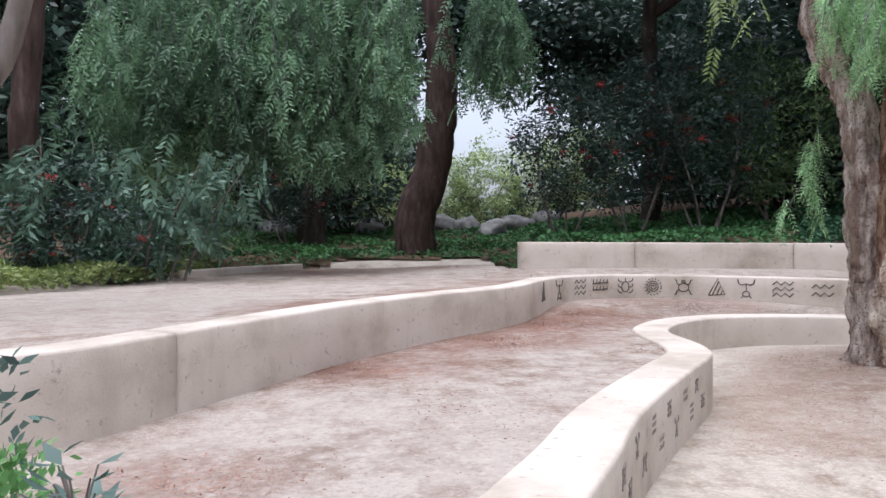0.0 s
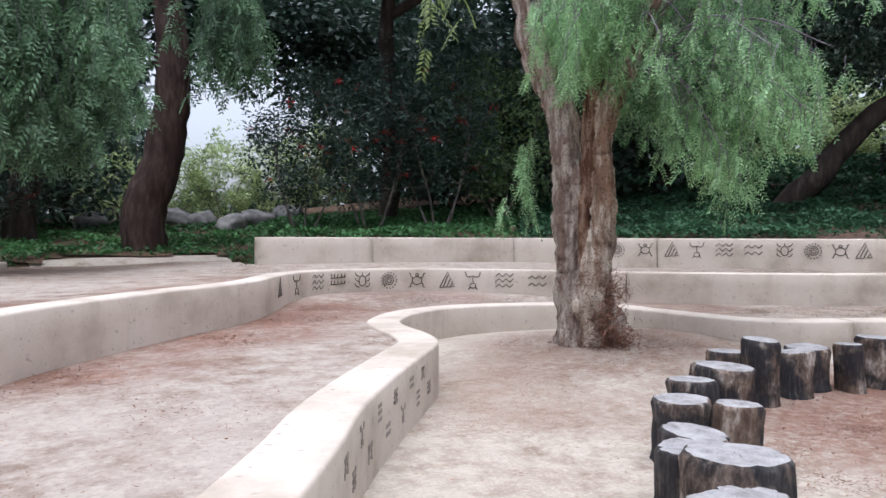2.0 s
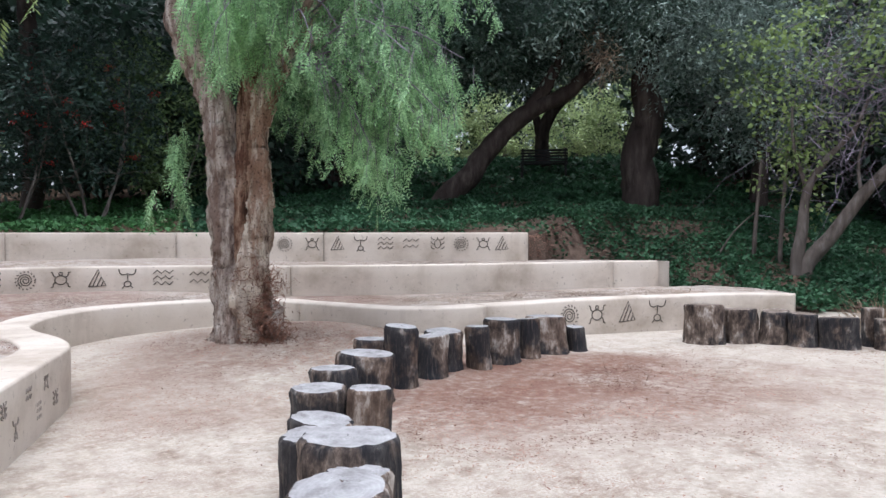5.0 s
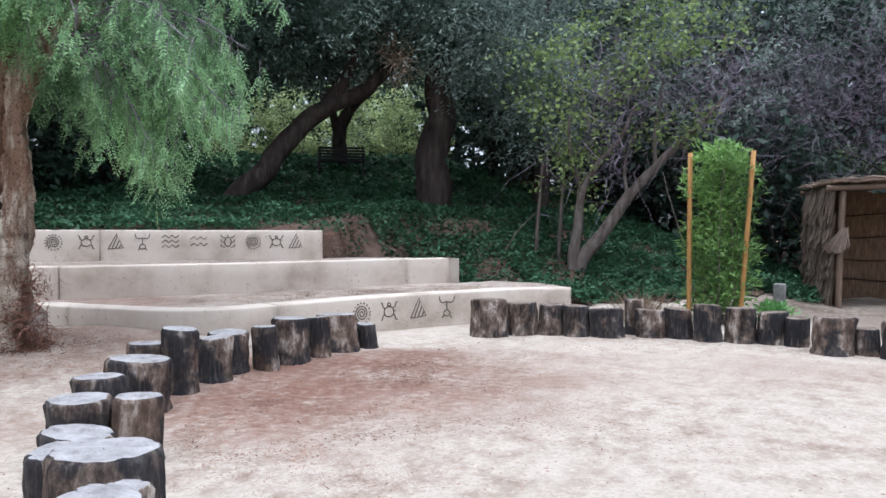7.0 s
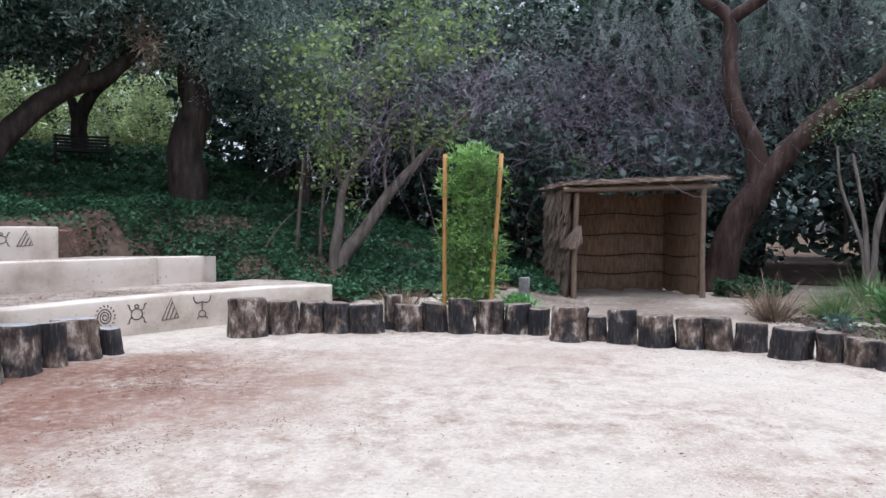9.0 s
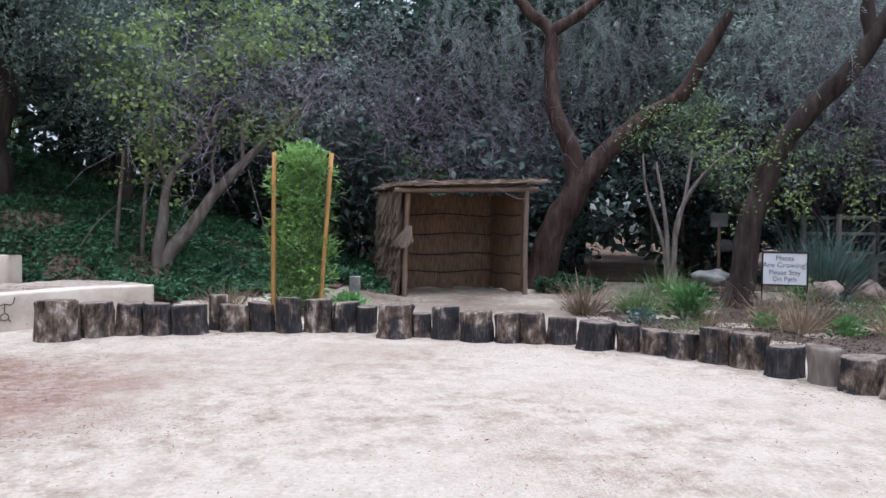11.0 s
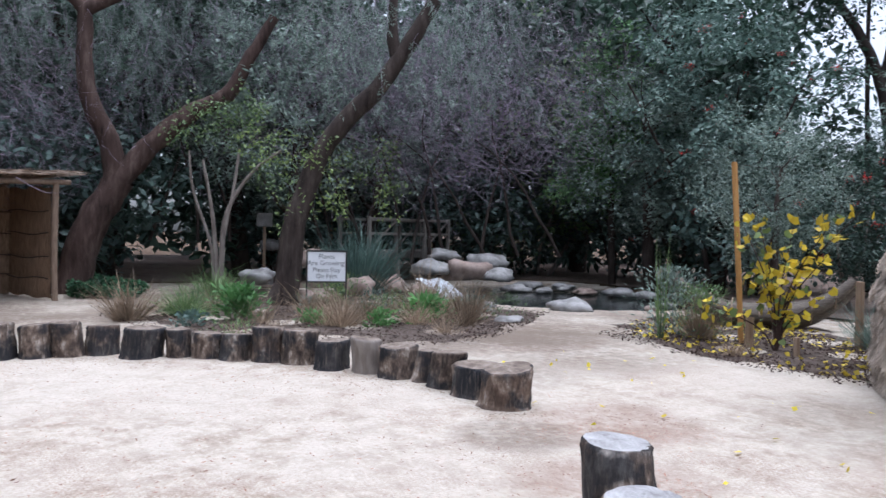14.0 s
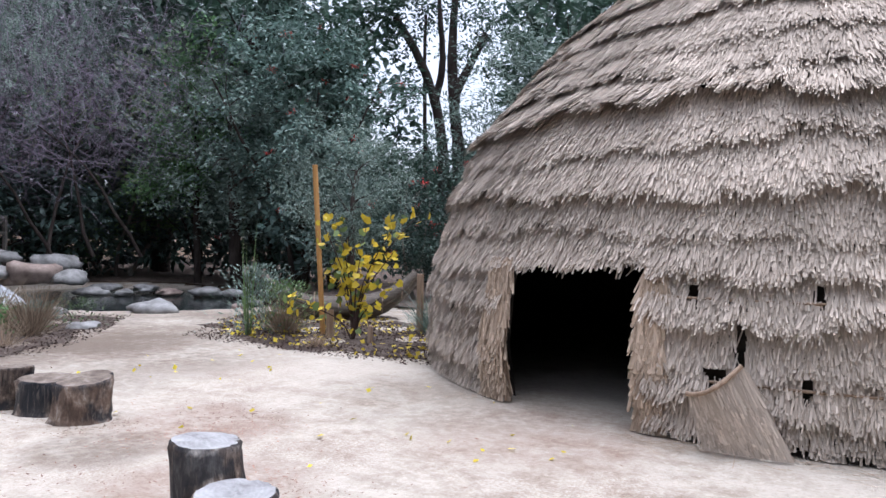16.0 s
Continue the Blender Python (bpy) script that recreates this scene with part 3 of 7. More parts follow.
TAN_LITTER = leaf_mat("tan_litter", (0.15, 0.11, 0.08), (0.36, 0.28, 0.215), rough=0.9, spec=0.1, through_=0.05)


def leaf_litter(spots, size, label, seed, floor_h=hill, mat=litter_mat):
    """Tiny dry leaves, thinning out from the middle of each spot: (x, y, reach, count)."""
    rng = np.random.default_rng(seed)
    x = np.concatenate([rng.normal(cx, r * 0.55, n) for cx, cy, r, n in spots])
    y = np.concatenate([rng.normal(cy, r * 0.55, n) for cx, cy, r, n in spots])
    lump = np.sin(x * 2.7 + 2 * np.sin(y * 1.9)) * np.sin(y * 3.1 + np.sin(x * 2.3))
    ok = rng.random(len(x)) < 0.35 + 0.65 * (lump > 0)
    if floor_h is tier1_h:
        ok &= inside(x, y, poly1)
    if floor_h is tier2_h:
        ok &= inside(x, y, poly2)
    x, y = x[ok], y[ok]
    n = len(x)
    way = np.stack([rng.normal(size=n), rng.normal(size=n), 0.12 * rng.normal(size=n)], 1)
    side = np.stack([way[:, 1], -way[:, 0], 0.2 * rng.normal(size=n)], 1)
    v, f = leaf_quads(np.stack([x, y, floor_h(x, y) + 0.004], 1), way, side, size * rng.uniform(0.5, 1.6, n), size * 0.4)
    return tagged(quads("leaf_litter", v, f, mat), label, "leaf litter", kind="stuff")


leaf_litter([(4.6, 4.1, 1.2, 5000), (6.2, 4.7, 1.4, 6000), (7.8, 4.6, 1.2, 5000), (6.3, 3.2, 1.6, 3500), (4.8, 8.1, 1.3, 12000), (5.8, 7.4, 1.2, 3000), (3.4, 6.2, 1.2, 1800), (5.4, -4.6, 0.6, 900), (4.0, -3.5, 0.6, 900)], 0.024, "reddish dry leaf litter on the sand", 71)
leaf_litter([(4, 0, 4.5, 1500), (7, -2, 3.5, 1300), (10.3, 0, 1.2, 500), (10.2, 3.2, 1.0, 400), (8.6, -3.2, 1.0, 400)], 0.03, "scattered dry leaves and twigs on the sand", 76)
leaf_litter([(-0.7, 6.4, 0.6, 3500), (0.4, 7.9, 0.6, 4200), (1.2, 9.4, 0.6, 4000), (1.9, 10.9, 0.6, 3000), (-1.1, 3.3, 0.5, 900), (0.3, 5.0, 1.6, 900), (2.1, 7.4, 0.3, 300)], 0.024, "reddish dry leaf litter along the terrace wall", 73, tier1_h)
leaf_litter([(-3, 11, 1.6, 1500), (-2, 15.5, 2.0, 3000), (-0.5, 16.2, 1.2, 3500), (-2.6, 16.4, 1.2, 3500), (0.8, 13, 1.2, 1500), (7, 12.2, 1.2, 1800), (9.8, 10.4, 1.2, 1800), (11.6, 9.0, 1.0, 1200)], 0.03, "dry leaf litter on the upper terrace", 75, tier2_h, TAN_LITTER)
low_leaves("fallen_leaves", [(2, -6), (5, -7.8), (9, -7.6), (8, -4.5), (4, -3.5)], 46, 0.06, L_YELLOW, "few fallen yellow leaves on the sand", 77, 0.008, narrow=0.8, spare=0.8)
leaf_litter([(7.6, 8.6, 0.9, 2600), (9.0, 8.1, 0.9, 2600), (10.4, 7.6, 0.9, 2600), (11.8, 7.0, 0.7, 2200), (3.4, 11.5, 0.7, 1500), (5.2, 10.9, 0.7, 1500)], 0.032, "brown litter strewn over the terrace tread", 72, tier1_h, TAN_LITTER)
leaf_litter([(12.2, 9.9, 0.5, 2500), (12.5, 9.7, 0.5, 2000), (12.9, 10.3, 0.5, 2500), (13.4, 11.2, 0.6, 3500), (14.2, 12.2, 0.6, 3500), (15.4, 13.2, 0.7, 3500)], 0.045, "brown dry leaf litter on the hill path", 79)

# ---- log stumps round the sand circle ----
def stump_mats():
    m, nt, ln, b = mat_base("charred_log_side", 0.9, 0.2)
    tc = nt.new("ShaderNodeTexCoord").outputs["Object"]
    rnd = nt.new("ShaderNodeObjectInfo").outputs["Random"]
    sh = nt.new("ShaderNodeVectorMath")
    sh.operation = "ADD"
    ln.new(tc, sh.inputs[0])
    sc = nt.new("ShaderNodeMath")
    sc.operation = "MULTIPLY"
    sc.inputs[1].default_value = 37.0
    ln.new(rnd, sc.inputs[0])
    ln.new(sc.outputs[0], sh.inputs[1])
    a = noise_node(nt, ln, sh.outputs[0], 6.0, 7, 0.7, (1, 1, 0.5))
    f = noise_node(nt, ln, sh.outputs[0], 40, 5, 0.6, (1, 1, 0.12))
    g = noise_node(nt, ln, sh.outputs[0], 2.2, 4)
    c = ramp(nt, ln, a, [(0.36, (0.02, 0.017, 0.016)), (0.46, (0.08, 0.06, 0.05)), (0.54, (0.19, 0.145, 0.115)), (0.63, (0.5, 0.45, 0.4))])
    c = mix(nt, ln, ramp(nt, ln, rnd, [(0.45, (0, 0, 0)), (0.9, (0.28, 0.28, 0.28))]), c, (0.17, 0.105, 0.07))
    c = mix(nt, ln, ramp(nt, ln, g, [(0.45, (0, 0, 0)), (0.53, (0.88, 0.88, 0.88))]), c, (0.021, 0.023, 0.028))
    c = mix(nt, ln, ramp(nt, ln, f, [(0.54, (0, 0, 0)), (0.66, (0.35, 0.35, 0.35))]), c, (0.22, 0.18, 0.15))
    ln.new(c, b.inputs["Base Color"])
    bump(nt, ln, b, mix(nt, ln, 0.45, a, f), 0.03, 1.0)
    t, nt, ln, b = mat_base("weathered_end_grain", 0.9, 0.2)
    tc = nt.new("ShaderNodeTexCoord").outputs["Object"]
    w = nt.new("ShaderNodeTexWave")
    w.wave_type, w.rings_direction = "RINGS", "Z"
    w.inputs["Scale"].default_value, w.inputs["Distortion"].default_value, w.inputs["Detail"].default_value = 14, 3.0, 3
    ln.new(tc, w.inputs["Vector"])
    a = noise_node(nt, ln, tc, 6, 6, 0.65)
    c = ramp(nt, ln, a, [(0.3, (0.16, 0.15, 0.145)), (0.45, (0.29, 0.28, 0.277)), (0.7, (0.44, 0.428, 0.424))])
    c = mix(nt, ln, 0.07, c, w.outputs["Color"], "MULTIPLY")
    ln.new(c, b.inputs["Base Color"])
    bump(nt, ln, b, mix(nt, ln, 0.25, a, w.outputs["Color"]), 0.006, 0.8)
    return m, t


def brown_end():
    t, nt, ln, b = mat_base("brown_end_grain", 0.9, 0.15)
    tc = nt.new("ShaderNodeTexCoord").outputs["Object"]
    a = noise_node(nt, ln, tc, 7, 6, 0.65)
    f = noise_node(nt, ln, tc, 45, 4, 0.6)
    c = ramp(nt, ln, a, [(0.32, (0.07, 0.052, 0.042)), (0.5, (0.17, 0.135, 0.11)), (0.68, (0.29, 0.245, 0.21))])
    ln.new(c, b.inputs["Base Color"])
    bump(nt, ln, b, mix(nt, ln, 0.4, a, f), 0.006, 0.8)
    return t


LOG, END = stump_mats()
END_BROWN = brown_end()


def make_stump(x, y, r, h, seed, pale=False, lobed=0.0, brown=False):
    rng = np.random.default_rng(seed)
    ob = thing("log_stump", x, y, float(hill(x, y)), ("pale freshly barked log stump standing on the sand" if pale else
               "charred weathered log stump standing upright on the sand"), "stump", "log stumps round the sand circle", turn=rng.uniform(0, 360))
    n = 36
    ang = np.linspace(0, 2 * np.pi, n, endpoint=False)
    shape = 1 + 0.05 * np.sin(2 * ang + rng.uniform(0, 6)) + 0.035 * np.sin(3 * ang + rng.uniform(0, 6)) + 0.03 * rng.normal(size=n)
    shape += lobed * np.maximum(0, np.cos(ang - 1)) ** 2
    shape[rng.integers(n)] -= 0.12
    lean = rng.normal(size=2) * 0.025
    tilt = rng.normal(size=2) * 0.05
    hs = np.array([-0.12, 0.0, 0.04, 0.15, 0.4, 0.7, 0.93, 0.975, 1.0]) * h
    rs = np.array([1.06, 1.08, 1.04, 1.0, 0.985, 0.98, 0.985, 0.96, 0.9])
    rows = []
    for z, s in zip(hs, rs):
        rr = r * s * (shape + (0.035 * rng.normal(size=n) if 0.02 < z < h * 0.95 else 0))
        px, py = rr * np.cos(ang), rr * np.sin(ang)
        zz = z + (tilt[0] * px + tilt[1] * py if z > 0.3 * h else 0)
        rows.append(np.stack([px + lean[0] * z / h, py + lean[1] * z / h, np.broadcast_to(zz, n)], 1))
    v = np.concatenate(rows)
    i, j = np.meshgrid(np.arange(len(hs) - 1), np.arange(n), indexing="ij")
    k = (j + 1) % n
    f = np.stack([i * n + j, i * n + k, (i + 1) * n + k, (i + 1) * n + j], -1).reshape(-1, 4)
    quads("bark", v, f, BARK_PALE if pale else LOG, ob, smooth=True)
    # end face: rings and radial drying cracks
    top = rows[-1]
    mid = top.mean(0)
    ring, crack = [top], rng.integers(0, n, 3)
    for s in (0.8, 0.55, 0.3, 0.1):
        p = mid + (top - mid) * s
        p[:, 2] += 0.004 * rng.normal(size=n)
        for c in crack:
            p[c, 2] -= 0.014 * s
        ring.append(p)
    v = np.concatenate(ring)
    m = len(ring)
    i, j = np.meshgrid(np.arange(m - 1), np.arange(n), indexing="ij")
    k = (j + 1) % n
    f = np.stack([i * n + j, i * n + k, (i + 1) * n + k, (i + 1) * n + j], -1).reshape(-1, 4)
    c = (m - 1) * n + np.arange(0, n - 2, 2)
    caps = np.stack([np.full(len(c), (m - 1) * n), c + 1, c + 2, np.minimum(c + 3, m * n - 1)], -1)[:-1]
    quads("end_grain", v, np.vstack([f, caps]), END_BROWN if brown else END, ob, "brown weathered sawn end" if brown else "grey weathered sawn end", smooth=True)
    return ob


STUMPS_A = [(1.95, 2.05, 0.21, 0.42), (2.23, 2.48, 0.21, 0.42), (2.40, 2.64, 0.15, 0.42), (2.55, 2.9, 0.23, 0.5), (2.63, 3.36, 0.2, 0.42), (2.83, 3.64, 0.19, 0.42)]
STUMPS_B = [(3.31, 4.39, 0.2, 0.42), (3.55, 4.15, 0.16, 0.42), (3.78, 4.89, 0.19, 0.42), (4.38, 5.33, 0.26, 0.42), (4.85, 5.86, 0.18, 0.42), (5.0, 5.6, 0.17, 0.57)]
STUMPS_C = [(5.49, 5.72, 0.16, 0.41), (5.87, 5.96, 0.22, 0.39), (6.2, 5.73, 0.13, 0.45), (6.66, 5.85, 0.21, 0.48), (7.12, 5.85, 0.13, 0.45), (7.62, 6.0, 0.24, 0.43), (8.05, 5.87, 0.12, 0.3)]
STUMPS_D = [(10.01, 5.26, 0.26, 0.52), (10.42, 4.94, 0.21, 0.46), (10.65, 4.61, 0.19, 0.44), (10.7, 4.21, 0.18, 0.43), (10.88, 3.83, 0.23, 0.40), (11.35, 3.6, 0.14, 0.5), (11.2, 3.3, 0.2, 0.38)]
STUMPS_E = [(11.3, 2.92, 0.18, 0.41), (11.24, 2.53, 0.19, 0.49), (11.37, 2.13, 0.21, 0.46), (11.45, 1.75, 0.19, 0.42), (11.4, 1.43, 0.16, 0.37), (10.96, 0.96, 0.25, 0.45), (11.06, 0.58, 0.14, 0.32)]
STUMPS_F = [(10.91, 0.24, 0.18, 0.44), (10.77, -0.19, 0.22, 0.4), (10.71, -0.59, 0.17, 0.38), (10.69, -0.95, 0.17, 0.4), (10.7, -1.31, 0.19, 0.34), (10.3, -1.69, 0.23, 0.35), (10.16, -2.1, 0.14, 0.33)]
STUMPS_G = [(10.02, -2.4, 0.19, 0.29), (9.72, -2.66, 0.19, 0.29), (9.46, -2.98, 0.19, 0.39), (9.2, -3.26, 0.21, 0.38), (8.7, -3.46, 0.2, 0.31), (8.33, -3.75, 0.17, 0.37), (7.95, -3.91, 0.2, 0.33)]
STUMPS_H = [(7.62, -4.05, 0.12, 0.32), (7.29, -4.12, 0.18, 0.35), (6.81, -4.18, 0.22, 0.29), (6.3, -4.17, 0.22, 0.34), (3.54, -3.02, 0.19, 0.48), (2.97, -2.58, 0.18, 0.46)]
for n, (x, y, r, h) in enumerate(STUMPS_A + STUMPS_B + STUMPS_C + STUMPS_D + STUMPS_E + STUMPS_F + STUMPS_G + STUMPS_H):
    make_stump(x, y, r, h, 100 + n, pale=(x, y) == (8.33, -3.75), lobed=0.18 if (x, y) in ((2.55, 2.9), (2.63, 3.36)) else 0.0, brown=x > 6.25 and y < 5.5)

leaf_litter([(x * 0.965, y * 0.965, 0.3, 110) for x, y, r, h in STUMPS_C + STUMPS_D + STUMPS_E + STUMPS_F + STUMPS_G + STUMPS_H[:4]], 0.03, "brown dry litter along the foot of the stumps", 74, mat=TAN_LITTER)

# ---- thatched dome house ----
DOME = (1.5, -11.15)
DOME_R = [(4.8, 0.0), (4.88, 0.5), (4.84, 1.0), (4.74, 1.45), (4.58, 2.04), (4.38, 2.48), (4.2, 2.77), (4.05, 2.94), (3.79, 3.32), (3.4, 3.75), (3.03, 4.12), (2.68, 4.39), (2.24, 4.73), (1.4, 5.05), (0.6, 5.25), (0.0, 5.3)]


def dome_r(z):
    zs, rs = np.array([b for a, b in DOME_R]), np.array([a for a, b in DOME_R])
    return np.interp(z, zs, rs)


# compass angle of the doorway about the dome's axis (from +x, anticlockwise)
DOOR_A = radians(70.6)
DOOR_HALF, DOOR_TOP = 0.83, 1.3
# small holes in the thatch: offset from the doorway, height, half width, half height
HOLES = ((0.244, 1.15, 0.008, 0.055), (0.424, 1.17, 0.006, 0.06), (0.318, 0.76, 0.006, 0.17), (0.283, 0.56, 0.017, 0.035), (0.41, 0.51, 0.008, 0.07), (-0.389, 0.82, 0.014, 0.05))


def dome_house():
    rng = np.random.default_rng(7)
    ob = thing("thatched_dome_house", *DOME, 0, "large dome house thatched in layered grey-tan reeds, dark open doorway", "hut")
    # lining with the doorway left open, coloured near black as the dim inside
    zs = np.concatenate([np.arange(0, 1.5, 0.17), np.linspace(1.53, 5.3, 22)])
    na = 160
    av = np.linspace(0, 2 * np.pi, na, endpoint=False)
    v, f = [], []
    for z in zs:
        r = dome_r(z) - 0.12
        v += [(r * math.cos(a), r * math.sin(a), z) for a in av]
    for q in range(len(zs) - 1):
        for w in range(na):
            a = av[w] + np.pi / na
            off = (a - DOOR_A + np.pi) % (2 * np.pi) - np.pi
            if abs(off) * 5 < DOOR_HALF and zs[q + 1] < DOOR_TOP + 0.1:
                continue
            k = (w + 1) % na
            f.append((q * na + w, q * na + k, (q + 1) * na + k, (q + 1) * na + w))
    quads("lining", np.array(v), np.array(f), INNER, ob, "inner reed lining, shade of the interior put in its colour")
    # reed courses of short blunt blades, each course hanging over the one below
    hems = [0.02, 0.3, 0.56, 0.88, 1.22, 1.56, 1.92, 2.3, 2.7, 2.98, 3.3, 3.62, 3.94, 4.26, 4.56, 4.82, 5.04, 5.2]
    for c, hem in enumerate(hems):
        top = (hems + [5.3])[c + 1] + 0.12
        proud = 0.19 if c == 8 else 0.085 + 0.03 * math.sin(c * 2.3)
        n = int(2 * np.pi * max(float(dome_r(hem)), 0.5) * 2700 * (top - hem))
        a = rng.uniform(0, 2 * np.pi, n)
        a = a[(np.cos(a - math.atan2(0.2 - DOME[1], 0.5 - DOME[0])) > -0.05) | (rng.random(n) < 0.1)]
        n = len(a)
        off = (a - DOOR_A + np.pi) % (2 * np.pi) - np.pi
        ragged = 0.06 * np.sin(a * 5 + c * 1.7) + 0.04 * np.sin(a * 17 + c * c) + 0.035 * np.sin(a * 41 + 2.3 * c) + 0.03 * np.sin(a * 97 + 3 * c) + 0.035 * rng.normal(size=n)
        low = np.maximum(hem + ragged, 0.012)
        start = hem + (top - hem) * rng.random(n) + 0.03
        sway = 0.006 * np.sin(a * 47 + c * 5) + 0.009 * rng.normal(size=n)
        end = np.maximum(start - rng.uniform(0.06, 0.22, n), low)
        sway = sway * (start - end) * 4
        doorway = np.abs(off - 0.012 * (1.3 - start)) * 4.9 < DOOR_HALF - 0.05 * (start < 1.2)
        end = np.where(doorway & (start > 1.2), np.maximum(end, DOOR_TOP - 0.1 + 0.1 * rng.random(n) + 0.03 * np.sin(a * 60)), end)
        ok = (start - end > 0.03) & ~(doorway & (start < DOOR_TOP + 0.05))
        for ga, gz, gw, gh in HOLES:
            near = (np.abs(off - ga - 0.003 * np.sin(start * 40)) < gw) | (np.abs(off + sway - ga) < gw)
            end = np.where(near & (start > gz + gh), np.maximum(end, gz + gh - 0.02 * rng.random(n)), end)
            ok &= ~(near & (start > gz - gh) & (start <= gz + gh + 0.03))
        a, start, end, sway, hemline = a[ok], start[ok], end[ok], sway[ok], low[ok]
        n = len(a)

        def proud_at(z):
            u = np.clip((top - z) / (top - hemline), 0, 1)
            return 0.015 + proud * u**1.6 + 0.1 * np.clip(0.35 - z, 0, 1)
        r0 = dome_r(start) + proud_at(start) - 0.015
        r1 = dome_r(end) + proud_at(end) + 0.006 + 0.028 * rng.random(n) ** 2
        base = np.stack([r0 * np.cos(a), r0 * np.sin(a), start], 1)
        tip = np.stack([r1 * np.cos(a + sway), r1 * np.sin(a + sway), end], 1)
        tang = np.stack([-np.sin(a), np.cos(a), np.zeros(n)], 1) + 0.2 * rng.normal(size=(n, 1)) * np.stack([np.cos(a), np.sin(a), np.zeros(n)], 1)
        sd = unit(tang) * rng.uniform(0.004, 0.0105, n)[:, None]
        v = np.stack([base - sd * 0.8, base + sd * 0.8, tip + sd, tip - sd * rng.uniform(0.3, 1, n)[:, None]], 1).reshape(-1, 3)
        quads("thatch_course", v, np.arange(4 * n, dtype=np.int32).reshape(n, 4), STRAW, ob)
    # thin rods that hold the courses, seen in the holes
    for z in (0.48, 1.09):
        ar = np.linspace(DOOR_A + 0.2, DOOR_A + 0.75, 40)
        rr = dome_r(z) + 0.05
        v, f = tube(np.stack([rr * np.cos(ar), rr * np.sin(ar), np.full(40, z)], 1), np.full(40, 0.012), 6)
        quads("binding_rod", v, f, WOODPOLE, ob, smooth=True)
    # loose bundle folded outwards beside the doorway
    a0 = radians(85.4)
    m = 2200
    u, q0 = rng.random(m), rng.uniform(0.0, 0.9, m)
    q1 = np.minimum(q0 + rng.uniform(0.25, 0.5, m), 1.0)

    def mat_at(u, q):
        """Place on the folded mat: u along it, q from its rod down to its foot."""
        an = a0 + 0.072 * u + q * (0.022 + 0.042 * u)
        ra = 5.16 + 0.12 * (1 - np.abs(2 * u - 1)) * (1 - q) - 0.05 * q
        return np.stack([ra * np.cos(an), ra * np.sin(an), (0.42 + 0.24 * u * u) * (1 - q) + 0.02], 1)
    base, tip = mat_at(u, q0), mat_at(u + 0.03 * rng.normal(size=m), q1)
    tip[:, :2] *= (1 + 0.006 * rng.random(m))[:, None]
    tang = np.stack([-np.ones(m), 0.1 * rng.normal(size=m), 0.1 * rng.normal(size=m)], 1) * rng.uniform(0.005, 0.011, m)[:, None]
    quads("folded_mat", np.stack([base - tang, base + tang, tip + tang * 0.8, tip - tang * 0.8], 1).reshape(-1, 3), np.arange(4 * m).reshape(m, 4), STRAW, ob, "loose reed bundle folded outwards")
    ub = np.linspace(0, 1, 9)
    ab = a0 + 0.072 * ub
    out = 5.18 + 0.12 * (1 - np.abs(2 * ub - 1))
    v, f = tube(np.stack([out * np.cos(ab), out * np.sin(ab), 0.42 + 0.24 * ub * ub], 1), np.full(9, 0.017), 6)
    quads("binding_rod", v, f, WOODPOLE, ob, smooth=True)
    # doorway posts of bundled reed, flared at the foot
    for sgn, wdt in ((1, 0.2), (-1, 0.34)):
        m = 1600 if sgn > 0 else 3600
        a = DOOR_A + sgn * (DOOR_HALF / 4.9 - (0.01 if sgn > 0 else 0.03) + wdt / 5 * rng.random(m))
        z0 = rng.uniform(0.15, 1.35, m)
        z1 = np.maximum(z0 - rng.uniform(0.12, 0.38, m), 0.01)
        fat = 0.8 if sgn > 0 else 1.4
        r0, r1 = dome_r(z0) + 0.04 + 0.05 * fat * rng.random(m), dome_r(z1) + 0.06 + 0.07 * fat * rng.random(m) * (1.3 - z1)
        sw = -sgn * rng.uniform(-0.012, 0.016, m)
        b0 = np.stack([r0 * np.cos(a), r0 * np.sin(a), z0], 1)
        b1 = np.stack([r1 * np.cos(a + sw), r1 * np.sin(a + sw), z1], 1)
        tg = np.stack([-np.sin(a), np.cos(a), 0 * a], 1) * 0.009 + 0.003 * rng.normal(size=(m, 3))
        quads("door_jamb", np.stack([b0 - tg, b0 + tg, b1 + tg, b1 - tg], 1).reshape(-1, 3), np.arange(4 * m).reshape(m, 4), STRAW_WARM, ob, "brownish reed bundles beside the doorway")
    return ob


dome_house()
rng = np.random.default_rng(8)
n = 420
a = rng.uniform(math.radians(58), math.radians(118), n)
a = a[np.abs((a - DOOR_A + np.pi) % (2 * np.pi) - np.pi) * 5 > DOOR_HALF]
n = len(a)
r = 4.98 + np.abs(rng.normal(0, 0.16, n))
base = np.stack([DOME[0] + r * np.cos(a), DOME[1] + r * np.sin(a), 0.006 + 0.03 * rng.random(n)], 1)
way = np.stack([-np.sin(a), np.cos(a), 0.02 * rng.normal(size=n)], 1) * rng.choice([-1, 1], n)[:, None] + 0.5 * rng.normal(size=(n, 3)) * np.array([1, 1, 0.02])
v, f = leaf_quads(base, way, np.cross(way, (0, 0, 1)), rng.uniform(0.08, 0.35, n), 0.009)
tagged(quads("loose_reeds", v, f, STRAW_WARM), "broken reeds lying along the dome's foot", "straw", kind="stuff")

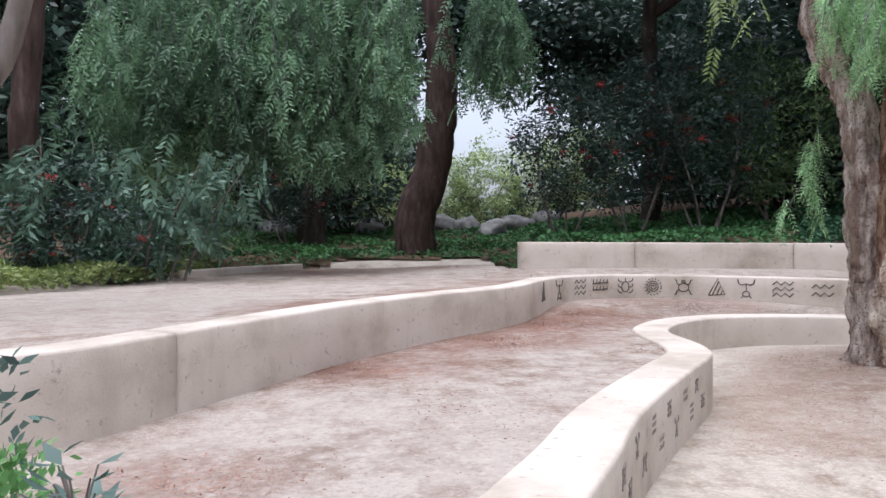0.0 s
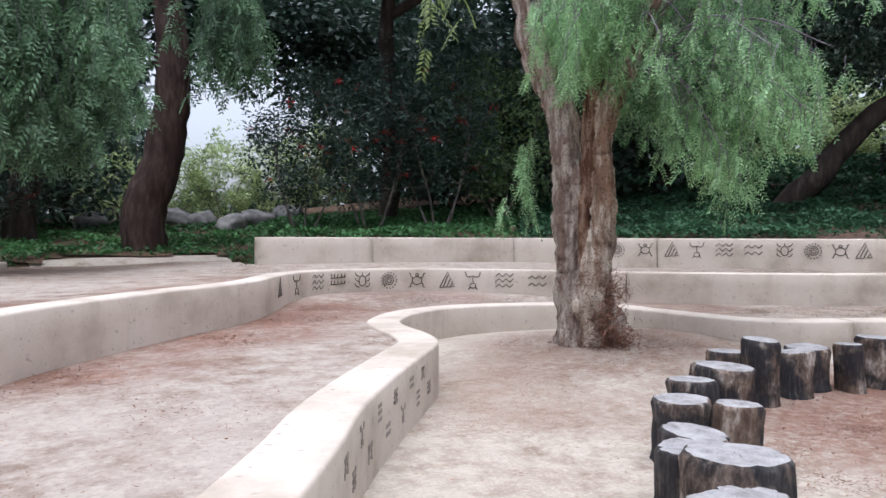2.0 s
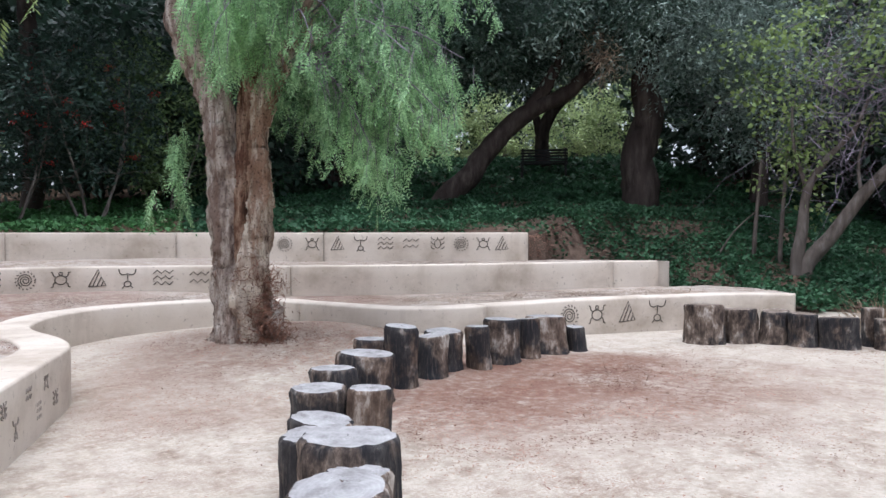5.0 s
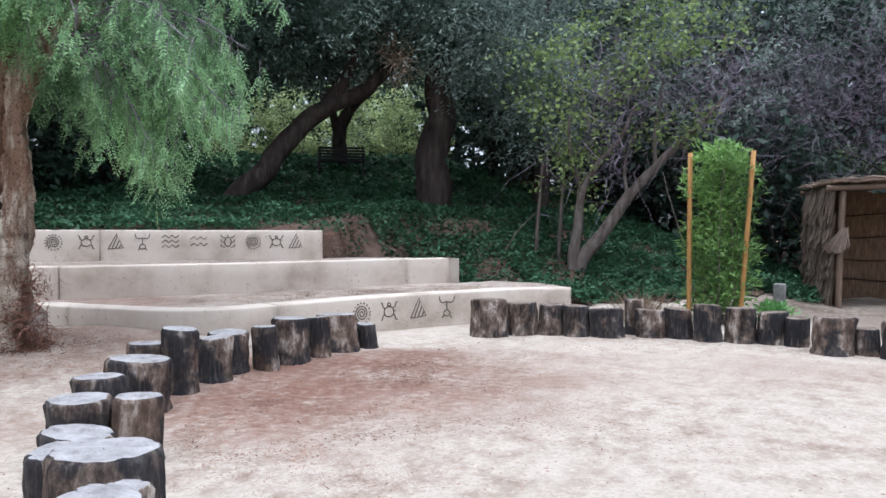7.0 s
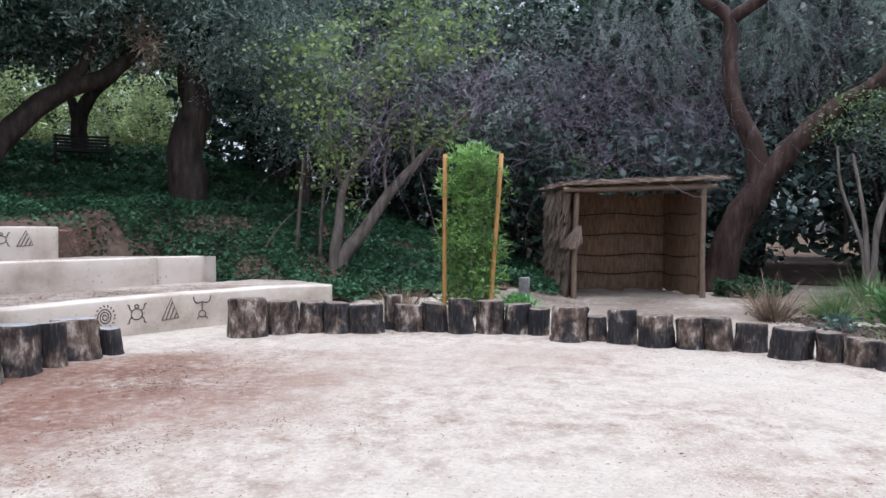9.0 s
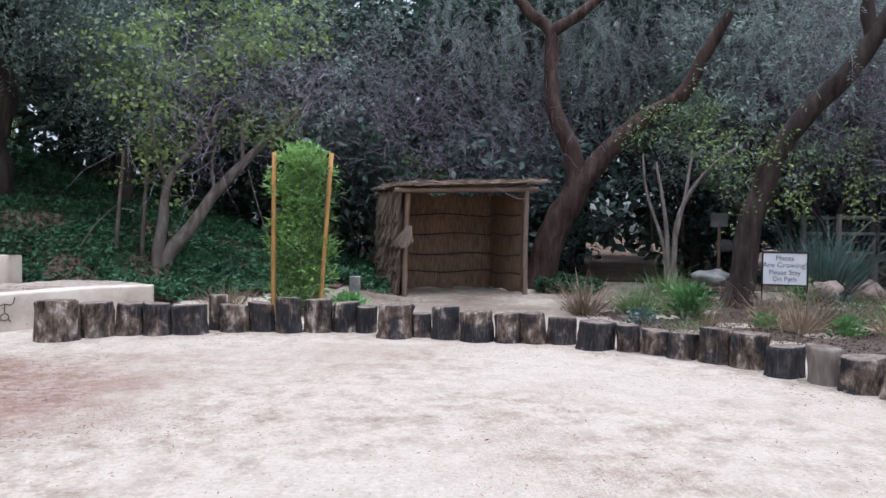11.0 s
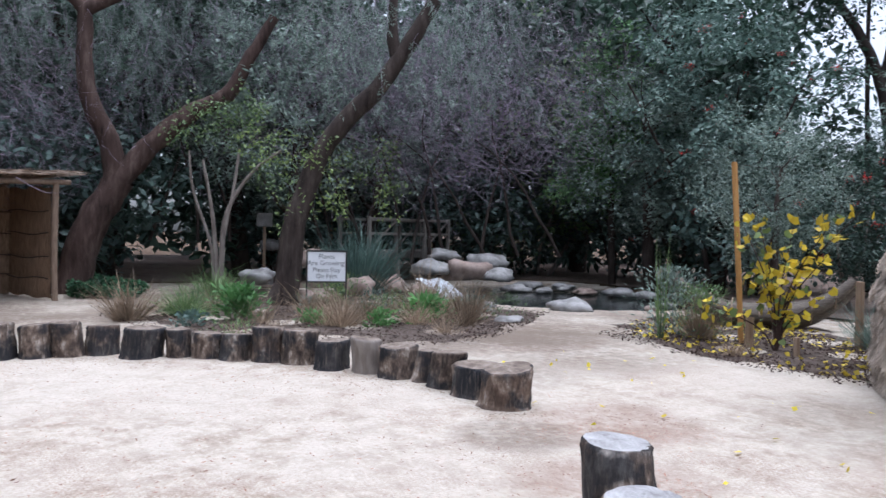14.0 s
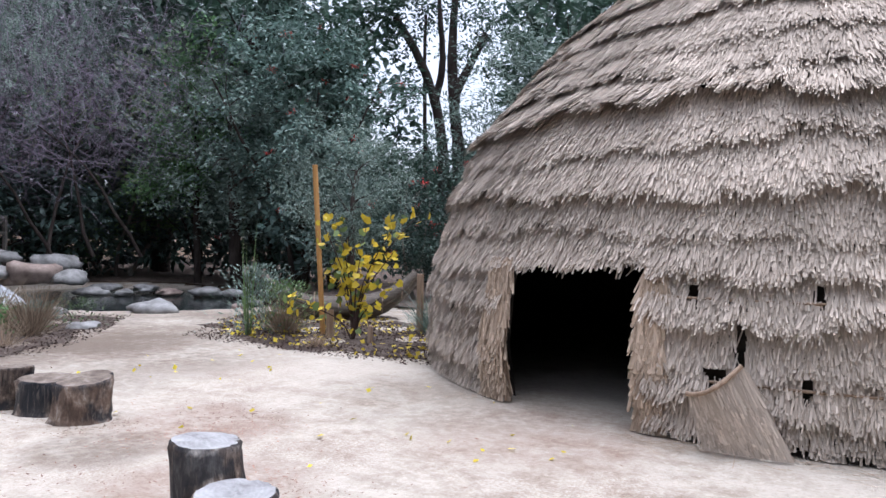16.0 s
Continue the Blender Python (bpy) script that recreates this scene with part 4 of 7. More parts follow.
# ---- trees and shrubs ----
def limb_line(p0, way, length, n, rng, droop=0.0, wander=0.12):
    """A wandering limb: n points from p0."""
    p, w = [np.array(p0, float)], unit(np.array(way, float))
    for _ in range(n - 1):
        w = unit(w + wander * rng.normal(size=3) + np.array([0, 0, -droop]))
        p.append(p[-1] + w * length / (n - 1))
    return np.array(p)


def leaf_cloud(rng, centers, per, spread, length, width, hang=0.0):
    """Leaves in small sprays round the centres."""
    c = np.repeat(np.asarray(centers), per, 0)
    n = len(c)
    d = unit(rng.normal(size=(n, 3)))
    off = d * (0.35 + 1.25 * rng.random((n, 1)) ** 0.7) * spread * np.array([1, 1, 0.7])
    way = unit(d * np.array([1, 1, 0.3]) + rng.normal(size=(n, 3)) * 0.55 + np.array([0, 0, -hang * 0.6]))
    up = d + np.array([0, 0, 0.8]) + rng.normal(size=(n, 3)) * 0.4
    return leaf_quads(c + off, way, np.cross(up, way), rng.uniform(0.7, 1.3, n) * length, rng.uniform(0.7, 1.3, n) * width)


def crown_points(rng, n, rx, ry, rz, lump=0.35, hollow=0.55):
    """Places in an uneven shell of clumps."""
    d = unit(rng.normal(size=(n, 3)))
    a, e = np.arctan2(d[:, 1], d[:, 0]), d[:, 2]
    ph = rng.uniform(0, 6.3, 4)
    r = 1 + lump * (0.5 * np.sin(3 * a + ph[0] + 2 * e) + 0.4 * np.sin(5 * a - 4 * e + ph[1]) + 0.4 * np.sin(6 * e + ph[2] + a))
    r = r * (hollow + (1 - hollow) * rng.random(n) ** 0.6)
    return d * r[:, None] * np.array([rx, ry, rz])


def broad_tree(name, seed, height, spread, bark, leaf, clumps, per, leaf_l, leaf_w, label, trunk_r=0.2, low=0.25, stems=1, category="tree", berries=0, spread_z=None):
    """A broadleaf tree or tall shrub: stems with limbs, and a crown of sprays of leaves. Built at the origin."""
    rng = np.random.default_rng(seed)
    ob = thing(name, 0, 0, 0, label, category)
    pieces, tips = [], []
    for s in range(stems):
        a0 = rng.uniform(0, 6.3)
        out = 0.0 if stems == 1 else 0.35
        line = limb_line((0.12 * math.cos(a0) * (stems > 1), 0.12 * math.sin(a0) * (stems > 1), -0.2), (out * math.cos(a0), out * math.sin(a0), 1), height * 0.75, 9, rng, 0, 0.09)
        rr = trunk_r / math.sqrt(stems) * np.linspace(1.15, 0.3, 9)
        pieces.append(tube(line, rr, 7))
        for q in range(3, 9, 1 if stems == 1 else 2):
            for _ in range(2):
                a = rng.uniform(0, 6.3)
                b = limb_line(line[q], (math.cos(a), math.sin(a), rng.uniform(0.2, 0.9)), spread * rng.uniform(0.5, 0.95), 6, rng, 0.03, 0.2)
                pieces.append(tube(b, rr[q] * np.linspace(0.55, 0.12, 6), 4))
                tips += list(b[2:])
    v, f = merged(pieces)
    quads("trunk", v, f, bark, ob, smooth=True)
    cz = height * (low + (1 - low) / 2)
    c = crown_points(rng, clumps, spread, spread, spread_z or height * (1 - low) / 2) + np.array([0, 0, cz])
    c = np.vstack([c, np.array(tips)[rng.integers(0, len(tips), clumps // 4)]])
    c = c[c[:, 2] > 0.15]
    v, f = leaf_cloud(rng, c, per, 0.12 + leaf_l * 0.75, leaf_l, leaf_w, 0.3)
    quads("crown", v, f, leaf, ob)
    if berries:
        pick = c[rng.integers(0, len(c), berries)] * np.array([1.08, 1.08, 1.0])
        pb = np.repeat(pick, 26, 0) + rng.normal(size=(berries * 26, 3)) * np.array([0.06, 0.06, 0.04])
        o = np.array([(1, 0, 0), (0, 1, 0), (-1, 0, 0), (0, -1, 0), (0, 0, 1), (0, 0, -1)]) * 0.014
        fo = np.array([(0, 1, 4), (1, 2, 4), (2, 3, 4), (3, 0, 4), (1, 0, 5), (2, 1, 5), (3, 2, 5), (0, 3, 5)])
        v = (pb[:, None] + o[None]).reshape(-1, 3)
        f = (np.arange(len(pb))[:, None, None] * 6 + fo[None]).reshape(-1, 3)
        tagged(quads("berry_mass", v, f, BERRY, ob, "bright red berry clusters"), kind="stuff")
    return ob


def place(proto, spots, group, rng):
    """The prototype goes to the first spot, copies to the rest: (x, y, scale)."""
    for n, (x, y, s) in enumerate(spots):
        m = pose(x, y, float(hill(x, y)), 0, 0, rng.uniform(0, 360)) @ Matrix.Diagonal((s, s, s * rng.uniform(0.9, 1.1), 1))
        if n == 0:
            proto.matrix_basis = m
            first = proto
        else:
            ob = copy_thing(first, m)
            ob.matrix_basis = m
    tagged(proto, group=group)


def weep(rng, anchors, lengths, node=0.05, leaf_len=0.2, pairs=7, leaflet=0.045, slim=0.011, drift=0.18):
    """Hanging strands with feathery compound leaves. Returns leaflets, and twigs as thin tubes."""
    s, k = len(anchors), int(max(lengths) / node)
    u = np.linspace(0, 1, k)[None, :, None]
    dr = rng.normal(size=(s, 1, 3)) * drift * np.array([1, 1, 0])
    bow = rng.normal(size=(s, 1, 3)) * 0.1
    L = np.asarray(lengths)[:, None, None]
    nodes = np.asarray(anchors)[:, None] + dr * np.sqrt(u) * L * 2 + bow * u * u * L + np.array([0, 0, -1.0]) * u**1.15 * L
    a = rng.uniform(0, 6.3, (s, k))
    w = np.stack([np.cos(a), np.sin(a), rng.uniform(-1.9, -0.5, (s, k))], -1)
    w = unit(w)
    keep = rng.random((s, k)) < np.clip(L[..., 0] / node / k, 0.25, 1)
    base, w = nodes[keep], w[keep]
    n = len(base)
    ll = leaf_len * rng.uniform(0.6, 1.15, n)
    v = (np.arange(pairs) + 0.6) / pairs
    pos = base[:, None] + w[:, None] * (ll[:, None] * v[None])[..., None] + np.array([0, 0, -0.25]) * (ll[:, None] * v[None] ** 2)[..., None]
    side = unit(np.cross(w, rng.normal(size=(n, 3))))
    out_v = []
    for sgn in (1, -1):
        way = sgn * side[:, None] + 0.55 * w[:, None] + np.array([0, 0, -0.35]) + 0.15 * rng.normal(size=(n, pairs, 3))
        b = pos.reshape(-1, 3)
        out_v.append(leaf_quads(b, way.reshape(-1, 3), rng.normal(size=(len(b), 3)) + np.repeat(w, pairs, 0), leaflet * rng.uniform(0.7, 1.2, len(b)), slim))
    q = nodes[:, :: max(1, k // 5)]
    tw = merged([tube(q[i], np.linspace(0.006, 0.002, q.shape[1]), 3) for i in range(min(s, 260))])
    return merged(out_v), tw


def line_tree(name, limbs, bark, label, sides=12, rough=0.05, seed=1, category="tree", gnarl=0.0, step=0.22):
    """A tree whose trunk and limbs follow given lines: (points, foot radius, end radius)."""
    rng = np.random.default_rng(seed)
    x, y, z = limbs[0][0][0]
    ob = thing(name, 0, 0, 0, label, category)
    pieces = []
    for pts, r0, r1 in limbs:
        p = smooth_line(np.array(pts), step)
        p = p + rng.normal(size=p.shape) * 0.02 * r0
        r = np.linspace(r0, r1, len(p))
        pieces.append(tube(p, r, sides, rough, rng))
    v, f = merged(pieces)
    if gnarl:
        c = np.concatenate([np.repeat(q.reshape(-1, sides, 3).mean(1), sides, 0) for q, _ in pieces])
        for k in range(len(v)):
            p = Vector(v[k])
            g = 0.55 * noise.noise(Vector((p.x * 5, p.y * 5, p.z * 1.3))) + 0.5 * noise.noise(Vector((p.x * 11, p.y * 11, p.z * 3.2))) + 0.3 * noise.noise(p * 23)
            v[k] = c[k] + (v[k] - c[k]) * (1 + gnarl * g)
    barks = bark if isinstance(bark, list) else [bark]
    me = quads("trunk", v, f, barks[0], ob, smooth=True).data
    for b in barks[1:]:
        me.materials.append(b)
    if len(barks) > 1:
        me.polygons.foreach_set("material_index", np.concatenate([np.full(len(q[1]), min(k, len(barks) - 1), np.int32) for k, q in enumerate(pieces)]))
    return ob


def blob_crown(ob, seed, blobs, per, leaf_l, leaf_w, mat, spread=None, hang=0.4, name="crown"):
    """Sprays of leaves in blobs: (x, y, z, rx, ry, rz, clumps)."""
    rng = np.random.default_rng(seed)
    cs = [crown_points(rng, n, rx, ry, rz, 0.3, 0.3) + np.array([x, y, z]) for x, y, z, rx, ry, rz, n in blobs]
    v, f = leaf_cloud(rng, np.vstack(cs), per, spread or 0.12 + leaf_l, leaf_l, leaf_w, hang)
    return quads(name, v, f, mat, ob)


def twigs(ob, seed, starts, spread, per, length, mat, r=0.012, name="twig_mass", up=0.2):
    """Many bare wandering twigs from the start places."""
    rng = np.random.default_rng(seed)
    pieces = []
    for p in starts:
        for _ in range(per):
            q = np.array(p) + rng.normal(size=3) * spread
            line = limb_line(q, rng.normal(size=3) + np.array([0, 0, up]), length * rng.uniform(0.5, 1.3), 5, rng, 0.02, 0.3)
            s = unit(rng.normal(size=3))
            w = (r * np.array([1, 0.8, 0.6, 0.45, 0.25]))[:, None] * s
            pieces.append((np.stack([line - w, line + w], 1).reshape(-1, 3), np.array([[2 * q, 2 * q + 1, 2 * q + 3, 2 * q + 2] for q in range(4)])))
    v, f = merged(pieces)
    return tagged(quads(name, v, f, mat, ob), kind="stuff")


RED_TWIG = plain_mat("red_brown_twig", (0.1, 0.045, 0.03), (0.3, 0.16, 0.11), 6)
# central weeping pepper tree
pepper = line_tree("pepper_tree", [
    ([(4.66, 8.3, -0.1), (4.64, 8.31, 0.22), (4.63, 8.31, 0.91), (4.6, 8.33, 1.59), (4.58, 8.34, 2.28), (4.48, 8.38, 2.96), (4.3, 8.46, 3.5), (4.13, 8.54, 4.04), (3.95, 8.65, 5.2)], 0.24, 0.17),
    ([(4.85, 8.2, -0.1), (4.82, 8.2, 0.22), (4.8, 8.18, 0.91), (4.8, 8.18, 1.59), (4.8, 8.18, 2.28), (4.84, 8.14, 2.83), (5.1, 8.04, 3.5), (5.5, 7.8, 4.4)], 0.27, 0.14),
    ([(4.62, 8.08, 0.5), (4.635, 8.1, 0.9), (4.63, 8.1, 1.6), (4.66, 8.1, 2.3), (4.7, 8.12, 2.9), (4.78, 8.12, 3.5)], 0.065, 0.11),
    ([(4.5, 8.45, -0.1), (4.56, 8.38, 0.25), (4.62, 8.32, 0.6)], 0.2, 0.14),
    ([(5.06, 8.1, -0.1), (4.98, 8.1, 0.3), (4.86, 8.15, 0.75)], 0.24, 0.16),
    ([(5.1, 8.04, 3.5), (5.6, 7.6, 4.0), (6.2, 7.2, 4.5)], 0.08, 0.03),
    ([(5.3, 7.9, 4.0), (6.0, 8.0, 4.7), (6.5, 7.8, 5.2)], 0.08, 0.03),
    ([(4.9, 8.1, 3.1), (5.0, 7.5, 3.8), (5.2, 7.0, 4.6)], 0.07, 0.03)],
    [BARK_GREY, BARK_PEPPER, BARK_FURROW, BARK_GREY], "old weeping pepper tree with gnarled double trunk", 48, 0.008, 31, gnarl=0.62, step=0.05)


def tassels(rng, anchors, lengths, node=0.06, leaf_len=0.21, pairs=7, leaflet=0.06, slim=0.016):
    """Hanging cords set with drooping feather leaves. Returns leaflets, and the cords as thin tubes."""
    k = 7
    u = np.linspace(0, 1, k)[None, :, None]
    L = np.asarray(lengths)[:, None, None]
    sway = rng.normal(size=(len(anchors), 1, 3)) * np.array([0.16, 0.16, 0])
    lines = np.asarray(anchors)[:, None] + L * (sway * np.sqrt(u) + np.array([0, 0, -1.0]) * u)
    cnt = np.maximum(3, (np.asarray(lengths) / node)).astype(int)
    which = np.repeat(np.arange(len(cnt)), cnt)
    pos = rng.random(len(which)) * (k - 1.001)
    i0 = pos.astype(int)
    fr = (pos - i0)[:, None]
    base = lines[which, i0] * (1 - fr) + lines[which, i0 + 1] * fr
    a = rng.uniform(0, 6.3, len(base))
    w = unit(np.stack([0.75 * np.cos(a), 0.75 * np.sin(a), rng.uniform(-1.5, -0.6, len(a))], 1))
    n = len(base)
    ll = leaf_len * rng.uniform(0.65, 1.2, n)
    q = (np.arange(pairs) + 0.7) / pairs
    spine = base[:, None] + w[:, None] * (ll[:, None] * q)[..., None] + np.array([0, 0, -0.3]) * (ll[:, None] * q**2)[..., None]
    side = unit(np.cross(w, rng.normal(size=(n, 3))))
    out = []
    for sgn in (1, -1):
        way = sgn * side[:, None] + 0.75 * w[:, None] + np.array([0, 0, -0.25]) + 0.1 * rng.normal(size=(n, pairs, 3))
        face = np.cross(side, w)[:, None] * 0.5 + np.cross(way, np.cross(side, w)[:, None])
        out.append(leaf_quads(spine.reshape(-1, 3), way.reshape(-1, 3), face.reshape(-1, 3), leaflet * rng.uniform(0.75, 1.15, n * pairs), slim))
    return merged(out), merged([tube(p, np.linspace(0.005, 0.002, k), 3) for p in lines])


rng = np.random.default_rng(32)
anc, cord, boughs = [], [], []
for k in range(118):
    along = rng.uniform(-0.75, 2.55)
    toward = rng.normal(0.45, 0.6)
    low = np.interp(along, [-0.9, -0.3, 0.3, 0.72, 1.07, 1.76, 2.17, 2.65], [3.55, 3.05, 3.0, 2.35, 1.85, 1.75, 2.35, 3.0])
    deep = rng.random()
    bottom = low + (4.3 - low) * deep**1.3
    drop = rng.uniform(0.4, 0.75)
    end = np.array([4.75 + 0.88 * along - 0.45 * toward, 8.2 - 0.47 * along - 0.85 * toward, bottom + drop])
    root = np.array([4.85 + 0.3 * along, 8.15 - 0.15 * along - 0.2 * toward, max(end[2] + rng.uniform(0.1, 0.5), 3.5)])
    mid = 0.5 * (root + end) + np.array([0, 0, 0.28])
    p = smooth_line([root, mid, end], 0.12)
    boughs.append(tube(p, np.linspace(0.016, 0.004, len(p)), 4))
    for u in np.concatenate([rng.uniform(0.4, 1, 5), [1.0, 0.93]]):
        anc.append(p[int(u * (len(p) - 1))] + 0.07 * rng.normal(size=3))
        cord.append(drop * rng.uniform(0.55, 1.15))
(lv, lf), (tv, tf) = tassels(rng, np.array(anc), np.array(cord))
quads("crown", lv, lf, L_PEPPER, pepper, "feathery grey-green hanging foliage")
tagged(quads("twig_mass", *merged(boughs + [(tv, tf)]), TWIG, pepper), kind="stuff")
anc = np.array([(4.05, 8.55, 2.75), (4.1, 8.45, 2.55), (3.98, 8.5, 2.5), (4.08, 8.4, 2.85), (4.0, 8.6, 2.4)])
(lv, lf), (tv, tf) = tassels(rng, anc, np.full(5, 0.85))
tagged(quads("low_spray", lv, lf, L_PEPPER, pepper), kind="stuff")
p = smooth_line([(4.1, 8.5, 4.3), (3.2, 6.8, 5.2), (1.9, 4.4, 4.6), (1.25, 3.35, 3.4), (1.15, 3.2, 2.75)], 0.15)
quads("low_branch", *tube(p, np.linspace(0.03, 0.004, len(p)), 6), BARK_TWIN, pepper, smooth=True)
anc = np.array([(1.15, 3.2, 2.78), (1.22, 3.22, 2.7), (1.08, 3.18, 2.75), (1.28, 3.28, 2.85), (1.02, 3.2, 2.9)])
(lv, lf), _ = tassels(rng, anc, np.array([0.5, 0.3, 0.32, 0.35, 0.3]), 0.09, 0.14, 7, 0.045, 0.012)
tagged(quads("low_spray", lv, lf, L_YELLOWGREEN, pepper, "yellow-green tips of a hanging branch"), kind="stuff")
twigs(pepper, 33, [(4.86, 7.88, 0.3), (4.95, 7.86, 0.12), (4.8, 7.9, 0.42), (4.72, 7.88, 0.1), (5.0, 7.92, 0.28), (4.78, 7.92, 0.65), (4.7, 7.98, 1.0), (4.9, 7.96, 0.85)], 0.11, 260, 0.12, RED_TWIG, 0.007, "sucker_mass", 0.1)

# weeping trees behind the left terraces
for nm, limbs, sd, cx, cy, zt, rad_, cnt, lo in (
        ("pepper_tree", [([(-0.68, 18.4, 0.8), (-0.67, 18.4, 1.41), (-0.67, 18.4, 2.14), (-0.28, 18.4, 3.22), (-0.07, 18.4, 4.57), (-0.08, 18.4, 5.9), (-0.29, 18.4, 8.2)], 0.5, 0.28)], 41, -1.9, 14.6, 6.2, 1.7, 300, 2.9),
        ("pepper_tree", [([(-3.2, 19.2, 0.8), (-3.28, 19.2, 2.05), (-3.1, 19.3, 3.1), (-3.0, 19.3, 4.44), (-3.2, 19.2, 7.2)], 0.38, 0.22)], 42, -4.1, 13.4, 5.6, 1.8, 300, 2.6),
        ("pepper_tree", [([(-6.1, 11.5, 0.8), (-6.17, 11.45, 2.55), (-6.2, 11.4, 3.4), (-6.0, 11.5, 6)], 0.25, 0.15)], 43, 0.95, 16.8, 7.0, 0.75, 120, 3.9)):
    ob = line_tree(nm, limbs, BARK_DARK if sd == 42 else BARK_RED, "weeping pepper tree with long hanging foliage", 12, 0.05, sd)
    rng = np.random.default_rng(sd)
    bough = rng.integers(0, 46, cnt)
    a, rr = rng.uniform(0, 6.3, 46)[bough] + rng.normal(0, 0.12, cnt), rad_ * np.sqrt(rng.random(46))[bough] + rng.normal(0, 0.1, cnt)
    x, y = cx + rr * np.cos(a) * 1.2, cy + rr * np.sin(a) * 0.8
    zt_ = zt + rng.uniform(-1.2, 1.0, cnt)
    bot = lo + 1.3 * rng.random(46)[bough] + 0.4 * rng.random(cnt) + 0.4 * np.sin(x * 2.3 + sd)
    ln = np.clip(zt_ - bot, 0.5, 3.2)
    ok = np.abs(x / y + np.interp(zt_ - ln * 0.6, [2, 3.5, 5], [0.03, 0.012, 0.004])) > 0.05
    (lv, lf), (tv, tf) = tassels(rng, np.stack([x, y, zt_], 1)[ok], ln[ok], 0.115, 0.34, 5, 0.13, 0.04)
    quads("crown", lv, lf, L_PEPPER_SHADE, ob, "feathery grey-green hanging foliage")
    tagged(quads("twig_mass", tv, tf, TWIG, ob), kind="stuff")

# high canopy added above the camera's view to shade the lawn shrubs; rear crowns show
canopy = line_tree("canopy_tree", [([(5.2, 19.5, 1.5), (5.3, 19.4, 4.0), (5.0, 18.8, 7.0), (5.2, 17.8, 9.2)], 0.26, 0.14), ([(5.0, 18.8, 7.0), (7.5, 18.0, 8.6), (9.5, 17.2, 9.4)], 0.14, 0.06)],
                   BARK_DARK, "tall dark tree over the lawn, high unseen crowns added for shade", seed=44)
blob_crown(canopy, 45, [(3.6, 16.4, 9.0, 2.6, 2.4, 0.9, 150), (6.4, 16.0, 8.8, 2.6, 2.4, 0.9, 150), (9.2, 16.0, 9.0, 2.6, 2.4, 0.9, 140), (5.5, 19.4, 9.6, 3.4, 2.6, 1.2, 170), (10.5, 18.6, 9.6, 2.8, 2.6, 1.2, 130), (0.8, 23.5, 8.2, 2.6, 1.6, 2.1, 300), (4.2, 23.0, 7.4, 1.8, 1.6, 2.0, 200)], 20, 0.3, 0.14, L_DARK, 0.4)

# dark leaning trees on the slope
lean = line_tree("leaning_tree", [
    ([(13.6, 14.9, 1.8), (13.8, 14.67, 2.41), (14.2, 14.29, 2.93), (14.77, 13.71, 3.96), (15.3, 13.13, 4.62), (15.96, 12.34, 5.11), (16.47, 11.65, 6.1), (16.74, 11.26, 6.97)], 0.33, 0.13),
    ([(15.3, 13.13, 4.62), (15.72, 12.64, 5.68), (15.95, 12.35, 6.86)], 0.2, 0.1)], BARK_DARK, "dark tree leaning over the slope", seed=51)
blob_crown(lean, 51, [(15.2, 13.2, 7.2, 2.8, 2.8, 1.6, 560), (16.6, 11.0, 6.9, 1.8, 2.0, 1.4, 260), (13.4, 14.8, 6.6, 2.2, 2.2, 1.7, 360), (15.8, 15.6, 7.2, 2.4, 2.4, 1.6, 330)], 26, 0.16, 0.06, L_DARK, 0.26)
blob_crown(lean, 151, [(15.6, 12.4, 6.6, 2.0, 2.0, 1.3, 130), (14.2, 14.2, 6.0, 1.6, 1.6, 1.2, 90)], 24, 0.15, 0.05, L_OLIVE, 0.28, 0.8, "leaf_spray")
twigs(lean, 152, [(15.24, 10.78, 5.6), (15.3, 10.9, 5.9), (15.2, 10.7, 5.3), (15.5, 11.2, 6.2)], 0.14, 60, 0.5, DRYGRASS, 0.012, "dead_spray", -0.6)
dark2 = line_tree("oak_tree", [
    ([(16.96, 10.94, 1.8), (16.96, 10.94, 2.69), (16.93, 10.99, 3.41), (17.08, 10.76, 4.43), (17.01, 10.86, 5.35), (17.13, 10.68, 6.36), (17.2, 10.6, 7.4)], 0.5, 0.22)],
    BARK_DARK, "dark thick-trunked tree on the ivy slope", seed=52)
blob_crown(dark2, 52, [(17.6, 9.8, 6.6, 2.2, 2.4, 1.5, 240), (16.2, 9.6, 6.0, 1.3, 1.5, 1.3, 130), (17.5, 8.0, 4.9, 1.2, 1.5, 1.9, 230), (18.0, 10, 8, 2.6, 2.6, 1.4, 180)], 24, 0.13, 0.035, L_OLIVE, 0.26, 0.9)
far1 = line_tree("far_tree", [([(21.25, 17.7, 2.4), (21.25, 17.71, 3.35), (21.19, 17.79, 4.83), (21.41, 17.52, 5.76), (21.85, 16.98, 6.46)], 0.3, 0.18), ([(21.19, 17.79, 4.83), (20.9, 18.2, 6.5)], 0.18, 0.1)],
                 BARK_DARK, "grey forked tree behind the bench", seed=53)
blob_crown(far1, 53, [(21.3, 17.5, 8.6, 3.8, 3.8, 2.0, 480), (19.5, 18.5, 8.4, 2.4, 2.4, 1.8, 200)], 20, 0.26, 0.12, L_DARK, 0.4)

